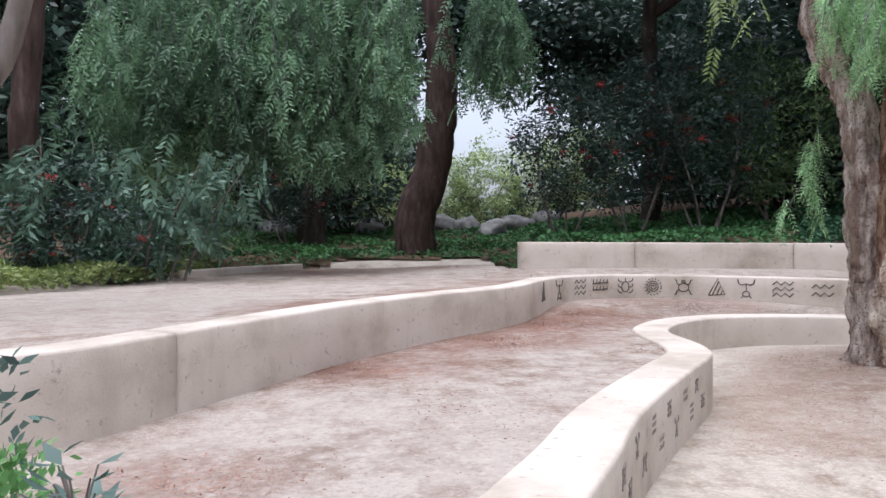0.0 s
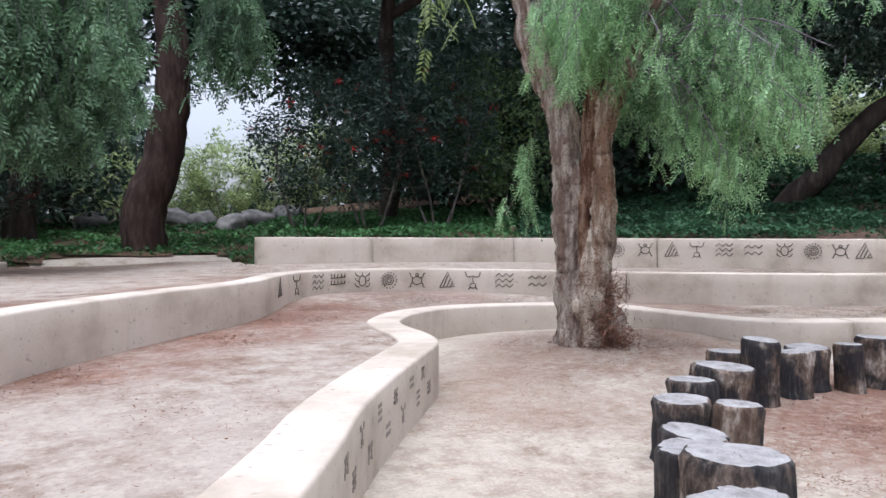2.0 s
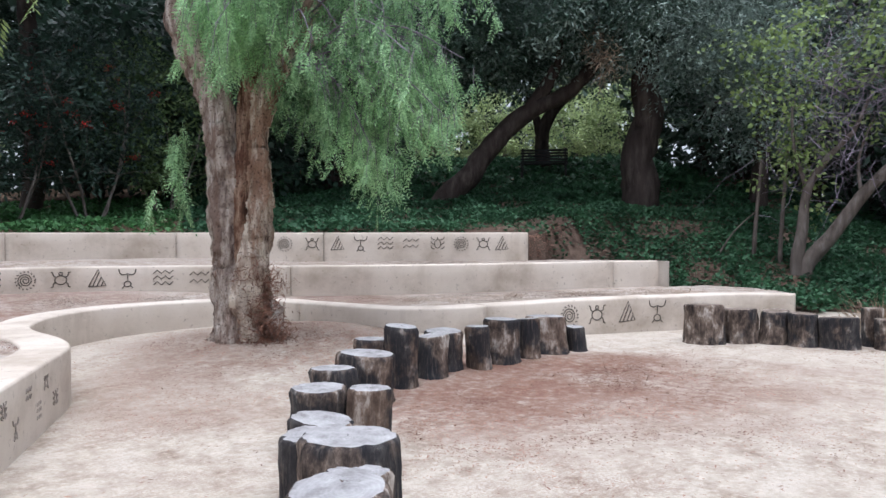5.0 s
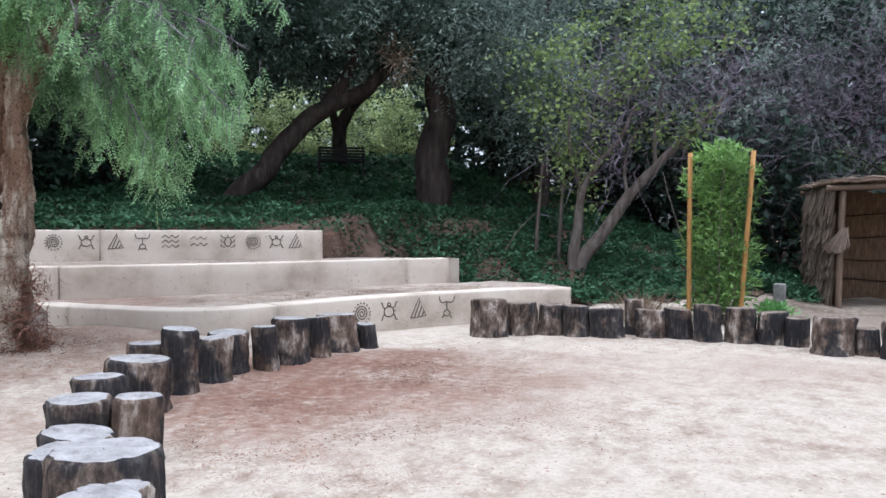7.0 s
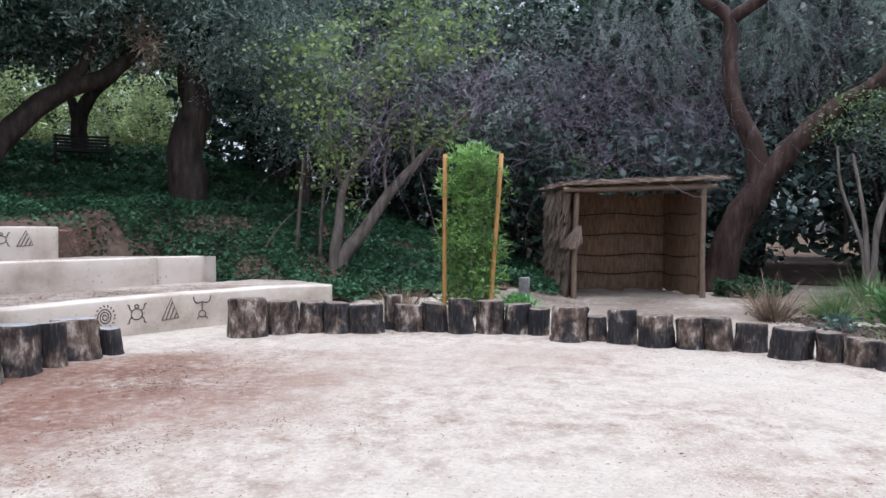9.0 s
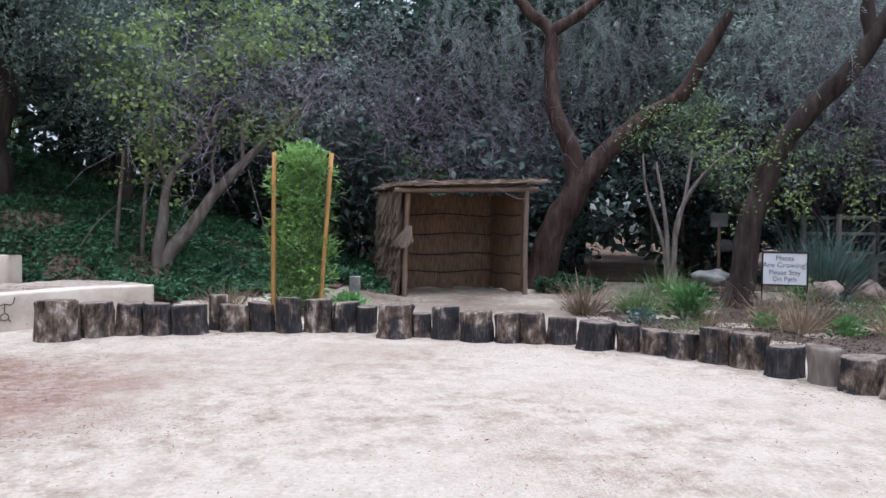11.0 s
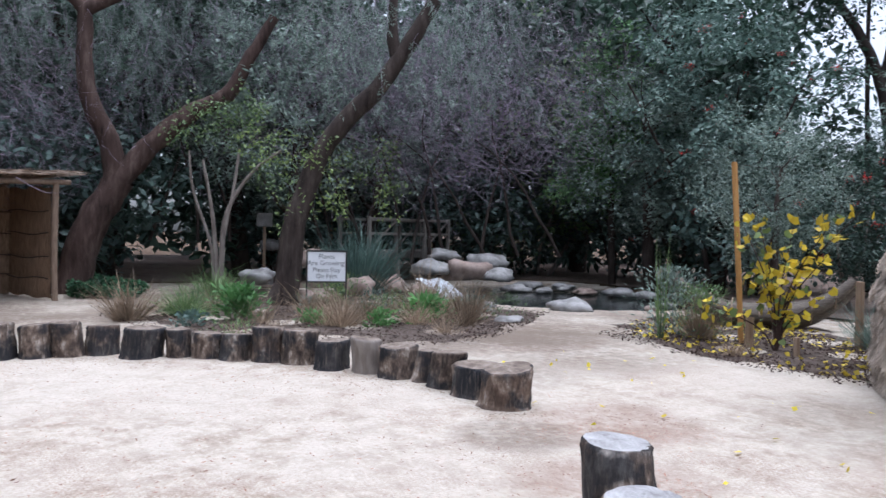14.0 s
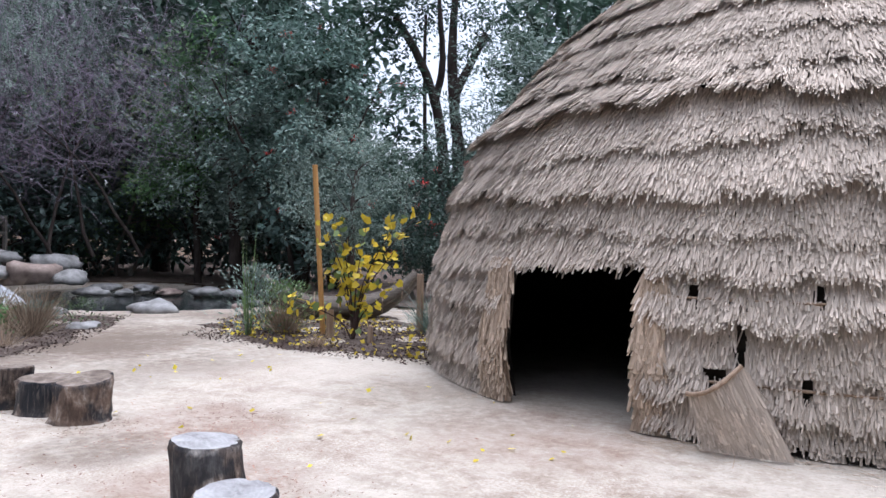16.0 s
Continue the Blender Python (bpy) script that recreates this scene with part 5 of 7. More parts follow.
# pale twin-stemmed tree on the ivy slope
pale = line_tree("twin_stem_tree", [
    ([(15.6, 6.43, 0.4), (15.6, 6.43, 0.91), (15.64, 6.35, 1.6), (15.67, 6.27, 2.32), (15.8, 5.95, 2.95), (15.95, 5.55, 3.4), (16.1, 5.3, 4.1)], 0.14, 0.025),
    ([(15.67, 6.27, 2.32), (15.6, 6.5, 3.1), (15.7, 6.6, 4.0)], 0.05, 0.02),
    ([(16.2, 4.88, 2.82), (16.2, 4.9, 3.5), (16.1, 4.7, 4.6)], 0.05, 0.02),
    ([(16.01, 5.41, 2.19), (16.1, 5.5, 2.9), (16.3, 5.3, 3.7)], 0.04, 0.015),
    ([(15.66, 6.26, 0.4), (15.67, 6.26, 0.89), (15.85, 5.84, 1.48), (16.01, 5.41, 2.19), (16.2, 4.88, 2.82), (16.36, 4.35, 3.4), (16.45, 3.95, 3.75), (16.5, 3.5, 4.3)], 0.17, 0.03),
    ([(15.72, 7.35, 0.7), (15.72, 7.35, 1.36), (15.78, 7.24, 3.0)], 0.05, 0.03), ([(15.94, 6.91, 0.7), (15.94, 6.91, 1.36), (15.98, 6.8, 3.2)], 0.05, 0.03),
    ([(15.3, 8.0, 0.9), (15.5, 7.7, 1.5), (15.6, 7.3, 1.9)], 0.02, 0.012)], BARK_TWIN, "pale twin-stemmed leaning tree with sparse yellow-green leaves", seed=54)
blob_crown(pale, 54, [(15.9, 5.6, 5.2, 1.2, 1.6, 1.2, 80), (16.1, 4.2, 5.6, 1.2, 1.5, 1.0, 60), (15.7, 6.6, 3.6, 0.7, 0.9, 1.2, 60), (16.2, 4.6, 3.6, 0.6, 1.2, 0.5, 26), (15.8, 6.3, 2.4, 0.4, 0.5, 0.8, 16), (15.6, 7.4, 5.0, 0.8, 0.9, 1.0, 30)], 11, 0.12, 0.08, L_YELLOWGREEN, 0.22)
twigs(pale, 55, [(16.0, 5.6, 3.6), (16.1, 5.0, 4.2), (16.3, 4.2, 4.0), (16.5, 3.4, 4.4), (15.8, 6.2, 3.0), (15.9, 6.0, 4.6)], 0.45, 110, 1.2, TWIG, 0.008)

# bare twiggy thicket over the shelter
thicket = thing("bare_thicket", 0, 0, 0, "leafless grey-purple tangle of twigs behind the shelter", "shrub", "bare thickets")
st = [(21.2 + 0.7 * math.sin(k * 2.1), 4.8 - k * 0.42, 3.6 + 0.9 * math.sin(k * 1.3) + 0.4 * (k % 4)) for k in range(17)]
twigs(thicket, 56, st, 0.8, 230, 1.0, TWIG, 0.006, "twig_mass", 0.25)
tl = [limb_line((21.4, y, 0), (0.0, -0.3 + 0.2 * q, 1), 4.5, 8, np.random.default_rng(q), 0.02, 0.15) for q, y in enumerate((4.6, 3.4, 2.6, 1.2, 0.2, -0.9))]
for p in tl:
    quads("stem", *tube(p, np.linspace(0.05, 0.012, 8), 6), BARK_DARK, thicket, smooth=True)
for rz, lift_, sc in ((-21, 1.2, 1.1), (-30, 0.6, 1.15), (-35, 0.9, 1.1), (13, 0.8, 1.1)):
    m = pose(0, 0, lift_, 0, 0, rz) @ Matrix.Diagonal((1.1, 1.1, sc, 1))
    copy_thing(thicket, m).matrix_basis = m

# forked tree behind the shelter
fork = line_tree("forked_tree", [
    ([(20.4, -1.4, -0.2), (20.41, -1.58, 0.43), (20.39, -1.93, 1.61), (20.35, -2.36, 2.35), (20.33, -2.58, 2.71)], 0.42, 0.33),
    ([(20.38, -2.15, 2.05), (20.35, -2.4, 2.71), (20.36, -2.27, 3.66), (20.39, -1.9, 4.38), (20.4, -1.75, 5.39), (20.4, -1.73, 6.55), (20.44, -1.15, 7.11), (20.45, -0.71, 7.8)], 0.27, 0.13),
    ([(20.4, -1.73, 6.55), (20.34, -2.45, 7.0), (20.23, -3.31, 7.7)], 0.17, 0.1),
    ([(20.37, -2.2, 2.1), (20.33, -2.6, 2.75), (20.25, -3.22, 3.53), (20.1, -4.07, 4.34), (19.93, -4.92, 4.85), (19.79, -5.47, 5.86), (19.64, -6.0, 6.85)], 0.3, 0.12)],
    BARK_RED, "large forked tree with reddish dark bark", seed=57)
rng = np.random.default_rng(58)
cnt = 260
x, y, z = rng.uniform(20.9, 23.0, cnt), rng.uniform(-7.5, 1.5, cnt), rng.uniform(5.8, 8.6, cnt)
(lv, lf), (tv, tf) = weep(rng, np.stack([x, y, z], 1), rng.uniform(0.6, 2.3, cnt), 0.14, 0.28, 5, 0.09, 0.022, 0.12)
quads("crown", lv, lf, L_OLIVE, fork, "hanging grey-green foliage")
tagged(quads("twig_mass", tv, tf, TWIG, fork), kind="stuff")

# leaning tree in the garden bed
leaner = line_tree("garden_tree", [
    ([(16.13, -5.2, -0.2), (16.11, -5.25, 0.03), (16.08, -5.35, 0.8), (16.06, -5.39, 1.52), (15.98, -5.66, 2.46), (15.88, -5.92, 3.17), (15.73, -6.33, 3.8), (15.5, -6.9, 4.42), (15.3, -7.34, 5.09), (15.12, -7.71, 5.74), (14.95, -8.03, 6.4)], 0.27, 0.15),
    ([(15.3, -7.34, 5.09), (15.35, -7.23, 5.78), (15.33, -7.26, 6.45)], 0.14, 0.09), ([(16.25, -5.1, -0.2), (16.13, -5.25, 0.4), (16.08, -5.35, 0.9)], 0.3, 0.2)],
    BARK_DARK, "leaning tree with rough dark trunk in the garden bed", seed=59)
blob_crown(leaner, 60, [(15.7, -6.2, 2.6, 0.5, 0.8, 0.9, 40), (15.4, -7.2, 2.6, 0.25, 0.25, 0.9, 22), (16.0, -5.4, 1.9, 0.35, 0.5, 0.4, 14), (15.9, -5.0, 3.2, 0.6, 1.0, 0.6, 26)], 12, 0.08, 0.05, L_YELLOWGREEN, 0.18)
rng = np.random.default_rng(61)
cnt = 150
x, y, z = rng.uniform(14.2, 16.6, cnt), rng.uniform(-10.5, -5, cnt), rng.uniform(5.2, 7.4, cnt)
(lv, lf), (tv, tf) = weep(rng, np.stack([x, y, z], 1), rng.uniform(0.6, 2.0, cnt), 0.14, 0.26, 5, 0.08, 0.02, 0.14)
quads("crown", lv, lf, L_OLIVE, leaner, "thin hanging foliage")
tagged(quads("twig_mass", tv, tf, TWIG, leaner), kind="stuff")

# small pale multi-stemmed tree by the path
multi = line_tree("multi_stem_tree", [
    ([(18.5, -4.4, -0.1), (18.5, -4.38, 0.79), (18.53, -4.29, 1.9), (18.58, -4.08, 3.11)], 0.07, 0.03), ([(18.5, -4.45, -0.1), (18.48, -4.5, 0.8), (18.47, -4.6, 1.9), (18.33, -5.13, 2.85), (18.15, -5.76, 3.39)], 0.08, 0.03),
    ([(18.45, -4.5, -0.1), (18.48, -4.5, 1.09), (18.43, -4.74, 2.45), (18.4, -4.86, 3.4)], 0.06, 0.03), ([(18.55, -4.35, -0.1), (18.6, -4.3, 1.1), (18.7, -3.9, 2.4), (18.7, -3.8, 3.3)], 0.05, 0.025)],
    BARK_PALE, "small pale multi-stemmed tree beside the path", seed=62)
blob_crown(multi, 63, [(18.5, -4.6, 4.0, 0.9, 1.5, 0.8, 90), (18.5, -5.6, 2.9, 0.5, 0.7, 0.5, 22)], 12, 0.09, 0.045, L_MID, 0.2)

# woods behind
rng = np.random.default_rng(3)
tall = broad_tree("background_tree", 11, 11.0, 3.3, BARK_DARK, L_DARK, 300, 16, 0.33, 0.16, "tall dark-leaved tree in the woods behind", 0.25, 0.14)
spots = []
for az in np.concatenate([np.arange(-60, 178, 8.6), np.arange(195, 296, 25)]):
    if -9 < az < 13 or 138 < az < 160 or 37 < az < 63:
        continue
    d = rng.uniform(25, 30) + (4 if 25 < az < 60 else 6 if 124 < az < 136 else 0)
    spots.append((*polar(az + rng.uniform(-2, 2), d), rng.uniform(0.9, 1.3)))
back = []
for az in np.arange(-58, 178, 11):
    if -9 < az < 14 or 137 < az < 161 or 37 < az < 63:
        continue
    back.append((*polar(az + rng.uniform(-3, 3), rng.uniform(33, 38)), rng.uniform(0.95, 1.3)))
place(tall, spots, "woods behind the clearing", rng)
farther = broad_tree("background_tree", 19, 12.5, 4.2, BARK_DARK, L_DARK, 200, 18, 0.48, 0.24, "tall dark tree deep in the woods", 0.25, 0.1)
place(farther, back, "woods behind the clearing", rng)
shrub = broad_tree("background_shrub", 12, 4.6, 2.3, BARK_DARK, L_DARK, 180, 16, 0.28, 0.125, "dense dark evergreen shrub under the trees", 0.09, 0.0, 4, "shrub")
spots = []
for az in np.concatenate([np.arange(-62, 176, 6.0), np.arange(186, 296, 20)]):
    if -7 < az < 12 or 35 < az < 60 or 98 < az < 104:
        continue
    d = rng.uniform(22, 24.5) + (6.5 if 121 < az < 138 else 3.5 if 95 < az < 138 else 0)
    if az < 92:
        split = len(spots) + 1
    spots.append((*polar(az + rng.uniform(-2, 2), d), rng.uniform(0.85, 1.25) * (0.72 if 140 < az < 160 else 1.0)))
place(shrub, spots[:split], "dense shrubs behind the clearing", rng)
east_shrub = broad_tree("background_shrub", 25, 4.6, 2.3, BARK_DARK, L_EAST, 170, 16, 0.26, 0.12, "dense evergreen shrub behind the pond, bluish haze put in its leaves", 0.09, 0.0, 4, "shrub")
place(east_shrub, spots[split:], "dense shrubs behind the clearing", rng)
olive = broad_tree("olive_tree", 13, 7.5, 2.8, BARK_DARK, L_OLIVE, 360, 22, 0.17, 0.05, "grey-green fine-leaved tree on the slope", 0.2, 0.25)
place(olive, [(*polar(64, 21), 1.1), (*polar(76, 22), 1.0), (*polar(60, 25), 1.1), (*polar(107, 23), 1.1), (*polar(113, 25), 1.1), (*polar(155, 23), 1.1), (*polar(34, 23), 1.1), (*polar(141.5, 16.8), 0.5), (*polar(134, 23.5), 0.95)], "grey-green trees", rng)
toyon = broad_tree("berry_shrub", 14, 4.4, 1.5, BARK_PALE, L_BERRY, 240, 20, 0.13, 0.05, "dark-leaved berry shrub with red berry clusters", 0.06, 0.12, 4, "shrub", 16)
place(toyon, [(*polar(7.5, 17.2), 0.85), (*polar(12.5, 17.5), 0.95), (*polar(17.5, 18), 1.0), (*polar(147, 19), 0.95), (*polar(-12, 19.5), 0.9), (*polar(-26, 12.5), 0.7)], "berry shrubs", rng)
midb = broad_tree("leafy_shrub", 15, 4.4, 1.5, BARK_PALE, L_MID, 240, 22, 0.13, 0.06, "mid-green leafy shrub at the wood's edge", 0.06, 0.1, 4, "shrub")
place(midb, [(*polar(22, 19.5), 0.9), (*polar(84, 22.5), 0.8), (*polar(126, 30), 2.1), (*polar(-20, 16.5), 0.75)], "leafy shrubs", rng)
L_GREEN = leaf_mat("plain_green_leaf", (0.05, 0.12, 0.045), (0.19, 0.35, 0.14))
L_TOYON = leaf_mat("blue_grey_green_leaf", (0.05, 0.095, 0.08), (0.2, 0.29, 0.245), rough=0.42, spec=0.4)
berry_tree = broad_tree("berry_tree", 24, 8.2, 2.3, BARK_DARK, L_TOYON, 300, 26, 0.16, 0.065, "tall blue-green berry tree with red berry clusters", 0.12, 0.18, 3, "tree", 34)
place(berry_tree, [(*polar(138.5, 22.5), 1.08), (*polar(136, 27), 1.25)], "berry trees", rng)
bx, by = polar(131.3, 25.2)
leafy_tree = line_tree("leafy_tree", [([(bx, by, -0.1), (bx + 0.1, by, 2.0), (bx, by + 0.1, 4.0), (bx + 0.2, by, 6.0)], 0.12, 0.05)], BARK_DARK, "fresh green leafy tree behind the pond", seed=46)
blob_crown(leafy_tree, 47, [(bx, by, 5.2, 1.4, 1.4, 1.5, 150), (bx + 0.6, by + 0.5, 3.4, 1.2, 1.2, 1.0, 80), (bx - 0.3, by + 0.3, 7.0, 1.1, 1.1, 1.0, 70)], 22, 0.15, 0.085, L_GREEN, 0.3)
bright = broad_tree("distant_shrub", 16, 6.0, 2.6, BARK_PALE, L_SUNNY, 220, 18, 0.24, 0.12, "tree in the open beyond the wood, sunlight put in its light green leaves", 0.1, 0.0, 3, "shrub")
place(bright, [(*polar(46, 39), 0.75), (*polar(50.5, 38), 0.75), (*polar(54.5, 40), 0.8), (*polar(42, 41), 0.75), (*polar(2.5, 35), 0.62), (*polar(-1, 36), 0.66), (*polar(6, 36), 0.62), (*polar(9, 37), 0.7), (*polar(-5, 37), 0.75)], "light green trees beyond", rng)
gum = line_tree("tall_tree", [
    ([(13.98, -22.6, -0.2), (13.98, -22.6, 2), (13.98, -22.6, 4.24), (14.24, -22.44, 6.13), (14.74, -22.12, 7.64), (15.39, -21.69, 8.94)], 0.25, 0.12),
    ([(13.53, -22.86, -0.2), (13.53, -22.86, 4.24), (13.67, -22.78, 6.14), (13.27, -23.01, 7.29), (12.79, -23.28, 8.42)], 0.3, 0.12),
    ([(13.67, -22.78, 6.14), (13.75, -22.7, 7.5), (13.7, -22.8, 10)], 0.2, 0.1), ([(14.24, -22.44, 6.13), (14.0, -22.5, 7.4), (14.1, -22.4, 9.5)], 0.14, 0.07),
    ([(14.41, -22.33, -0.2), (14.54, -22.25, 6.89), (14.5, -22.2, 9)], 0.09, 0.05)], BARK_DARK, "tall open-crowned dark tree against the sky", seed=64)
blob_crown(gum, 65, [(15.2, -21.8, 8.8, 1.4, 1.4, 1.3, 60), (12.6, -23.4, 8.2, 1.7, 1.6, 1.6, 80), (14, -22.5, 10, 2.2, 2.2, 1.2, 80), (11.4, -24, 6.2, 1.3, 1.3, 1.3, 60), (14.9, -22, 6.6, 0.6, 0.6, 0.7, 14)], 26, 0.16, 0.075, L_DARK, 0.24)
# distance: leaf mass of the far woods
rng = np.random.default_rng(17)
n = 62000
a, d = rng.uniform(-75, 182, n), rng.uniform(41, 50, n)
top = 15.5 + 1.5 * np.sin(a * 0.21) + np.sin(a * 0.53)
top = np.where((a > -3) & (a < 9), 3.4 + 0.8 * np.sin(a * 1.7), top)
top = np.where((a > 143) & (a < 153.5), 5.6 + 1.2 * np.sin(a * 2.1), top)
top = np.where((a > 40) & (a < 58), 13, top)
z = rng.random(n) ** 0.8 * top
x, y = 0.35 + d * np.sin(np.radians(a)), -0.2 + d * np.cos(np.radians(a))
v, f = leaf_quads(np.stack([x, y, z], 1), rng.normal(size=(n, 3)), rng.normal(size=(n, 3)), rng.uniform(0.6, 1.2, n), rng.uniform(0.35, 0.65, n))
tagged(quads("distant_woods", v, f, L_DARK), "dark leaf mass of distant woods", "woods", kind="stuff")

# ---- dark signs on the terrace walls ----
def sign_strokes(kind):
    """Strokes of a sign in a unit box, as lists of (u, v)."""
    def arc(cx, cy, r, a0, a1, n=14, ry=None):
        return [(cx + r * math.cos(a0 + (a1 - a0) * k / n), cy + (ry or r) * math.sin(a0 + (a1 - a0) * k / n)) for k in range(n + 1)]
    if kind == "spiral":
        s = [[((0.05 + 0.3 * k / 40) * math.cos(k * 0.42), (0.05 + 0.3 * k / 40) * math.sin(k * 0.42)) for k in range(41)]]
        return s + [[(0.4 * math.cos(a), 0.4 * math.sin(a)), (0.48 * math.cos(a + 0.12), 0.48 * math.sin(a + 0.12))] for a in np.arange(0, 6.2, 0.4)]
    if kind == "turtle":
        legs = [[(sx * 0.2, sy * 0.13), (sx * 0.33, sy * 0.2), (sx * 0.36, sy * 0.36), (sx * 0.46, sy * 0.38)] for sx in (-1, 1) for sy in (-1, 1)]
        return [arc(0, -0.02, 0.27, 0, 6.3, 14, 0.22)] + legs + [arc(0, 0.3, 0.09, 0, 6.3, 8, 0.07)]
    if kind == "sail":
        tri = [[(-0.42, -0.4), (0.05, 0.5), (0.42, -0.34), (-0.42, -0.4)]]
        return tri + [[(-0.22 + 0.2 * k, -0.39 + 0.01 * k), (0.1 + 0.1 * k, 0.34 - 0.24 * k)] for k in range(3)]
    if kind == "forked":
        return [[(-0.42, 0.5), (-0.36, 0.28), (-0.2, 0.2), (0, 0.26), (0.2, 0.2), (0.36, 0.28), (0.42, 0.5)], [(0, 0.26), (0, -0.1)], arc(0, -0.28, 0.17, 0, 6.3, 12, 0.14), [(-0.14, -0.36), (-0.26, -0.5)], [(0.14, -0.36), (0.26, -0.5)]]
    if kind in ("waves", "ripples"):
        rows = (0.3, 0.0, -0.3) if kind == "waves" else (0.2, -0.2)
        return [[(-0.5 + 0.2 * k, v + (0.13 if k % 2 else -0.05)) for k in range(6)] for v in rows]
    if kind == "dashes":
        return [[(u - 0.05, v - 0.09), (u + 0.05, v + 0.09)] for u in (-0.32, 0.0, 0.32) for v in (-0.32, 0.05, 0.38)]
    if kind == "comb":
        return [[(-0.5, v), (0.5, v + 0.05)] for v in (0.2, -0.15)] + [[(-0.45 + 0.22 * k, 0.2), (-0.4 + 0.22 * k, 0.42)] for k in range(5)] + [[(-0.45 + 0.22 * k, -0.15), (-0.4 + 0.22 * k, 0.05)] for k in range(5)]
    ring = [arc(0, 0, 0.2, 0, 6.3, 12, 0.28)]
    return ring + [[(sx * 0.18, v), (sx * 0.38, v + 0.08), (sx * 0.42, v + 0.2)] for sx in (-1, 1) for v in (-0.35, -0.05, 0.25)] + [[(0, 0.28), (0, 0.45)]]


def wall_signs(wall, line, arc_, side, spots, zc, size, mat=GLYPH, thick=0.009):
    for s, kind in spots:
        pieces = []
        for stroke in sign_strokes(kind):
            st = smooth_line(stroke, 0.08) if len(stroke) > 2 and kind not in ("waves", "ripples", "sail", "comb") else np.array(stroke)
            sa = s + st[:, 0] * size
            px, py = np.interp(sa, arc_, line[:, 0]), np.interp(sa, arc_, line[:, 1])
            sx, sy = np.interp(sa, arc_, side[:, 0]), np.interp(sa, arc_, side[:, 1])
            pts = np.stack([px - 0.001 * sx, py - 0.001 * sy, zc + st[:, 1] * size], 1)
            pieces.append(tube(pts, np.full(len(pts), thick), 5))
        v, f = merged(pieces)
        quads("wall_sign", v, f, mat, wall, "dark incised sign")


wall_signs(wall2, W2, arc2, side2, list(zip((9.85, 10.6, 11.28, 11.73, 12.19, 12.65, 13.13, 13.64, 14.08, 14.61, 15.16),
           ("sail", "forked", "waves", "comb", "beetle", "spiral", "turtle", "sail", "forked", "waves", "ripples"))), 0.78, 0.3)
wall_signs(wall3, W3, arc3, side3, list(zip((6.2, 6.76, 7.28, 7.76, 8.21, 8.69, 9.19, 9.71, 10.17, 10.6, 10.96),
           ("beetle", "spiral", "turtle", "sail", "forked", "waves", "ripples", "beetle", "spiral", "turtle", "sail"))), 1.28, 0.3)
wall_signs(wall1, W1, arc1, side1, list(zip((17.77, 18.27, 18.82, 19.36), ("spiral", "turtle", "sail", "forked"))), 0.3, 0.34)
wall_signs(wall1, W1, arc1, side1, list(zip((3.1, 3.7, 4.25, 4.75, 5.3, 5.75), ("turtle", "forked", "dashes", "beetle", "ripples", "turtle"))), 0.37, 0.13, GLYPH_WORN, 0.007)
wall_signs(wall1, W1, arc1, side1, list(zip((2.8, 3.4, 3.95, 4.5, 5.0, 5.55, 6.0), ("dashes", "beetle", "turtle", "ripples", "forked", "dashes", "beetle"))), 0.2, 0.14, GLYPH_WORN, 0.007)


# ---- low edging on the left ----
for k, pts in enumerate(([(-4.1, 12.2), (-3.95, 12.6), (-3.8, 13.5), (-3.4, 14.8), (-2.9, 15.9)], [(-5.3, 11.0), (-4.95, 11.7), (-4.85, 12.6), (-4.5, 13.8)])):
    wall_run("kerb_%d" % (k + 1), smooth_line(pts, 0.15), 1.03 + 0.14 * k, 0.5, 0.16, [], "low curved concrete edging half buried in plants")


# ---- reed shelter ----
def box(bm, x0, x1, y0, y1, z0, z1, bevel=0.0):
    m = Matrix.Translation(((x0 + x1) / 2, (y0 + y1) / 2, (z0 + z1) / 2)) @ Matrix.Diagonal((x1 - x0, y1 - y0, z1 - z0, 1))
    g = bmesh.ops.create_cube(bm, size=1, matrix=m)
    if bevel:
        bmesh.ops.bevel(bm, geom=list({e for v in g["verts"] for e in v.link_edges}), offset=bevel, segments=1, affect="EDGES")
    return bm


REED = plain_mat("woven_reed_mat", (0.125, 0.077, 0.048), (0.34, 0.225, 0.145), 6, 0.9, 0.015, (5, 5, 0.5))


SHELTER_REED = leaf_mat("weathered_brown_reed", (0.13, 0.095, 0.07), (0.32, 0.25, 0.2), rough=0.9, spec=0.1, through_=0.05, vary=0.3)
SHELTER_POLE = plain_mat("weathered_brown_pole", (0.12, 0.08, 0.055), (0.26, 0.19, 0.14), 7, stretch=(6, 6, 0.6))


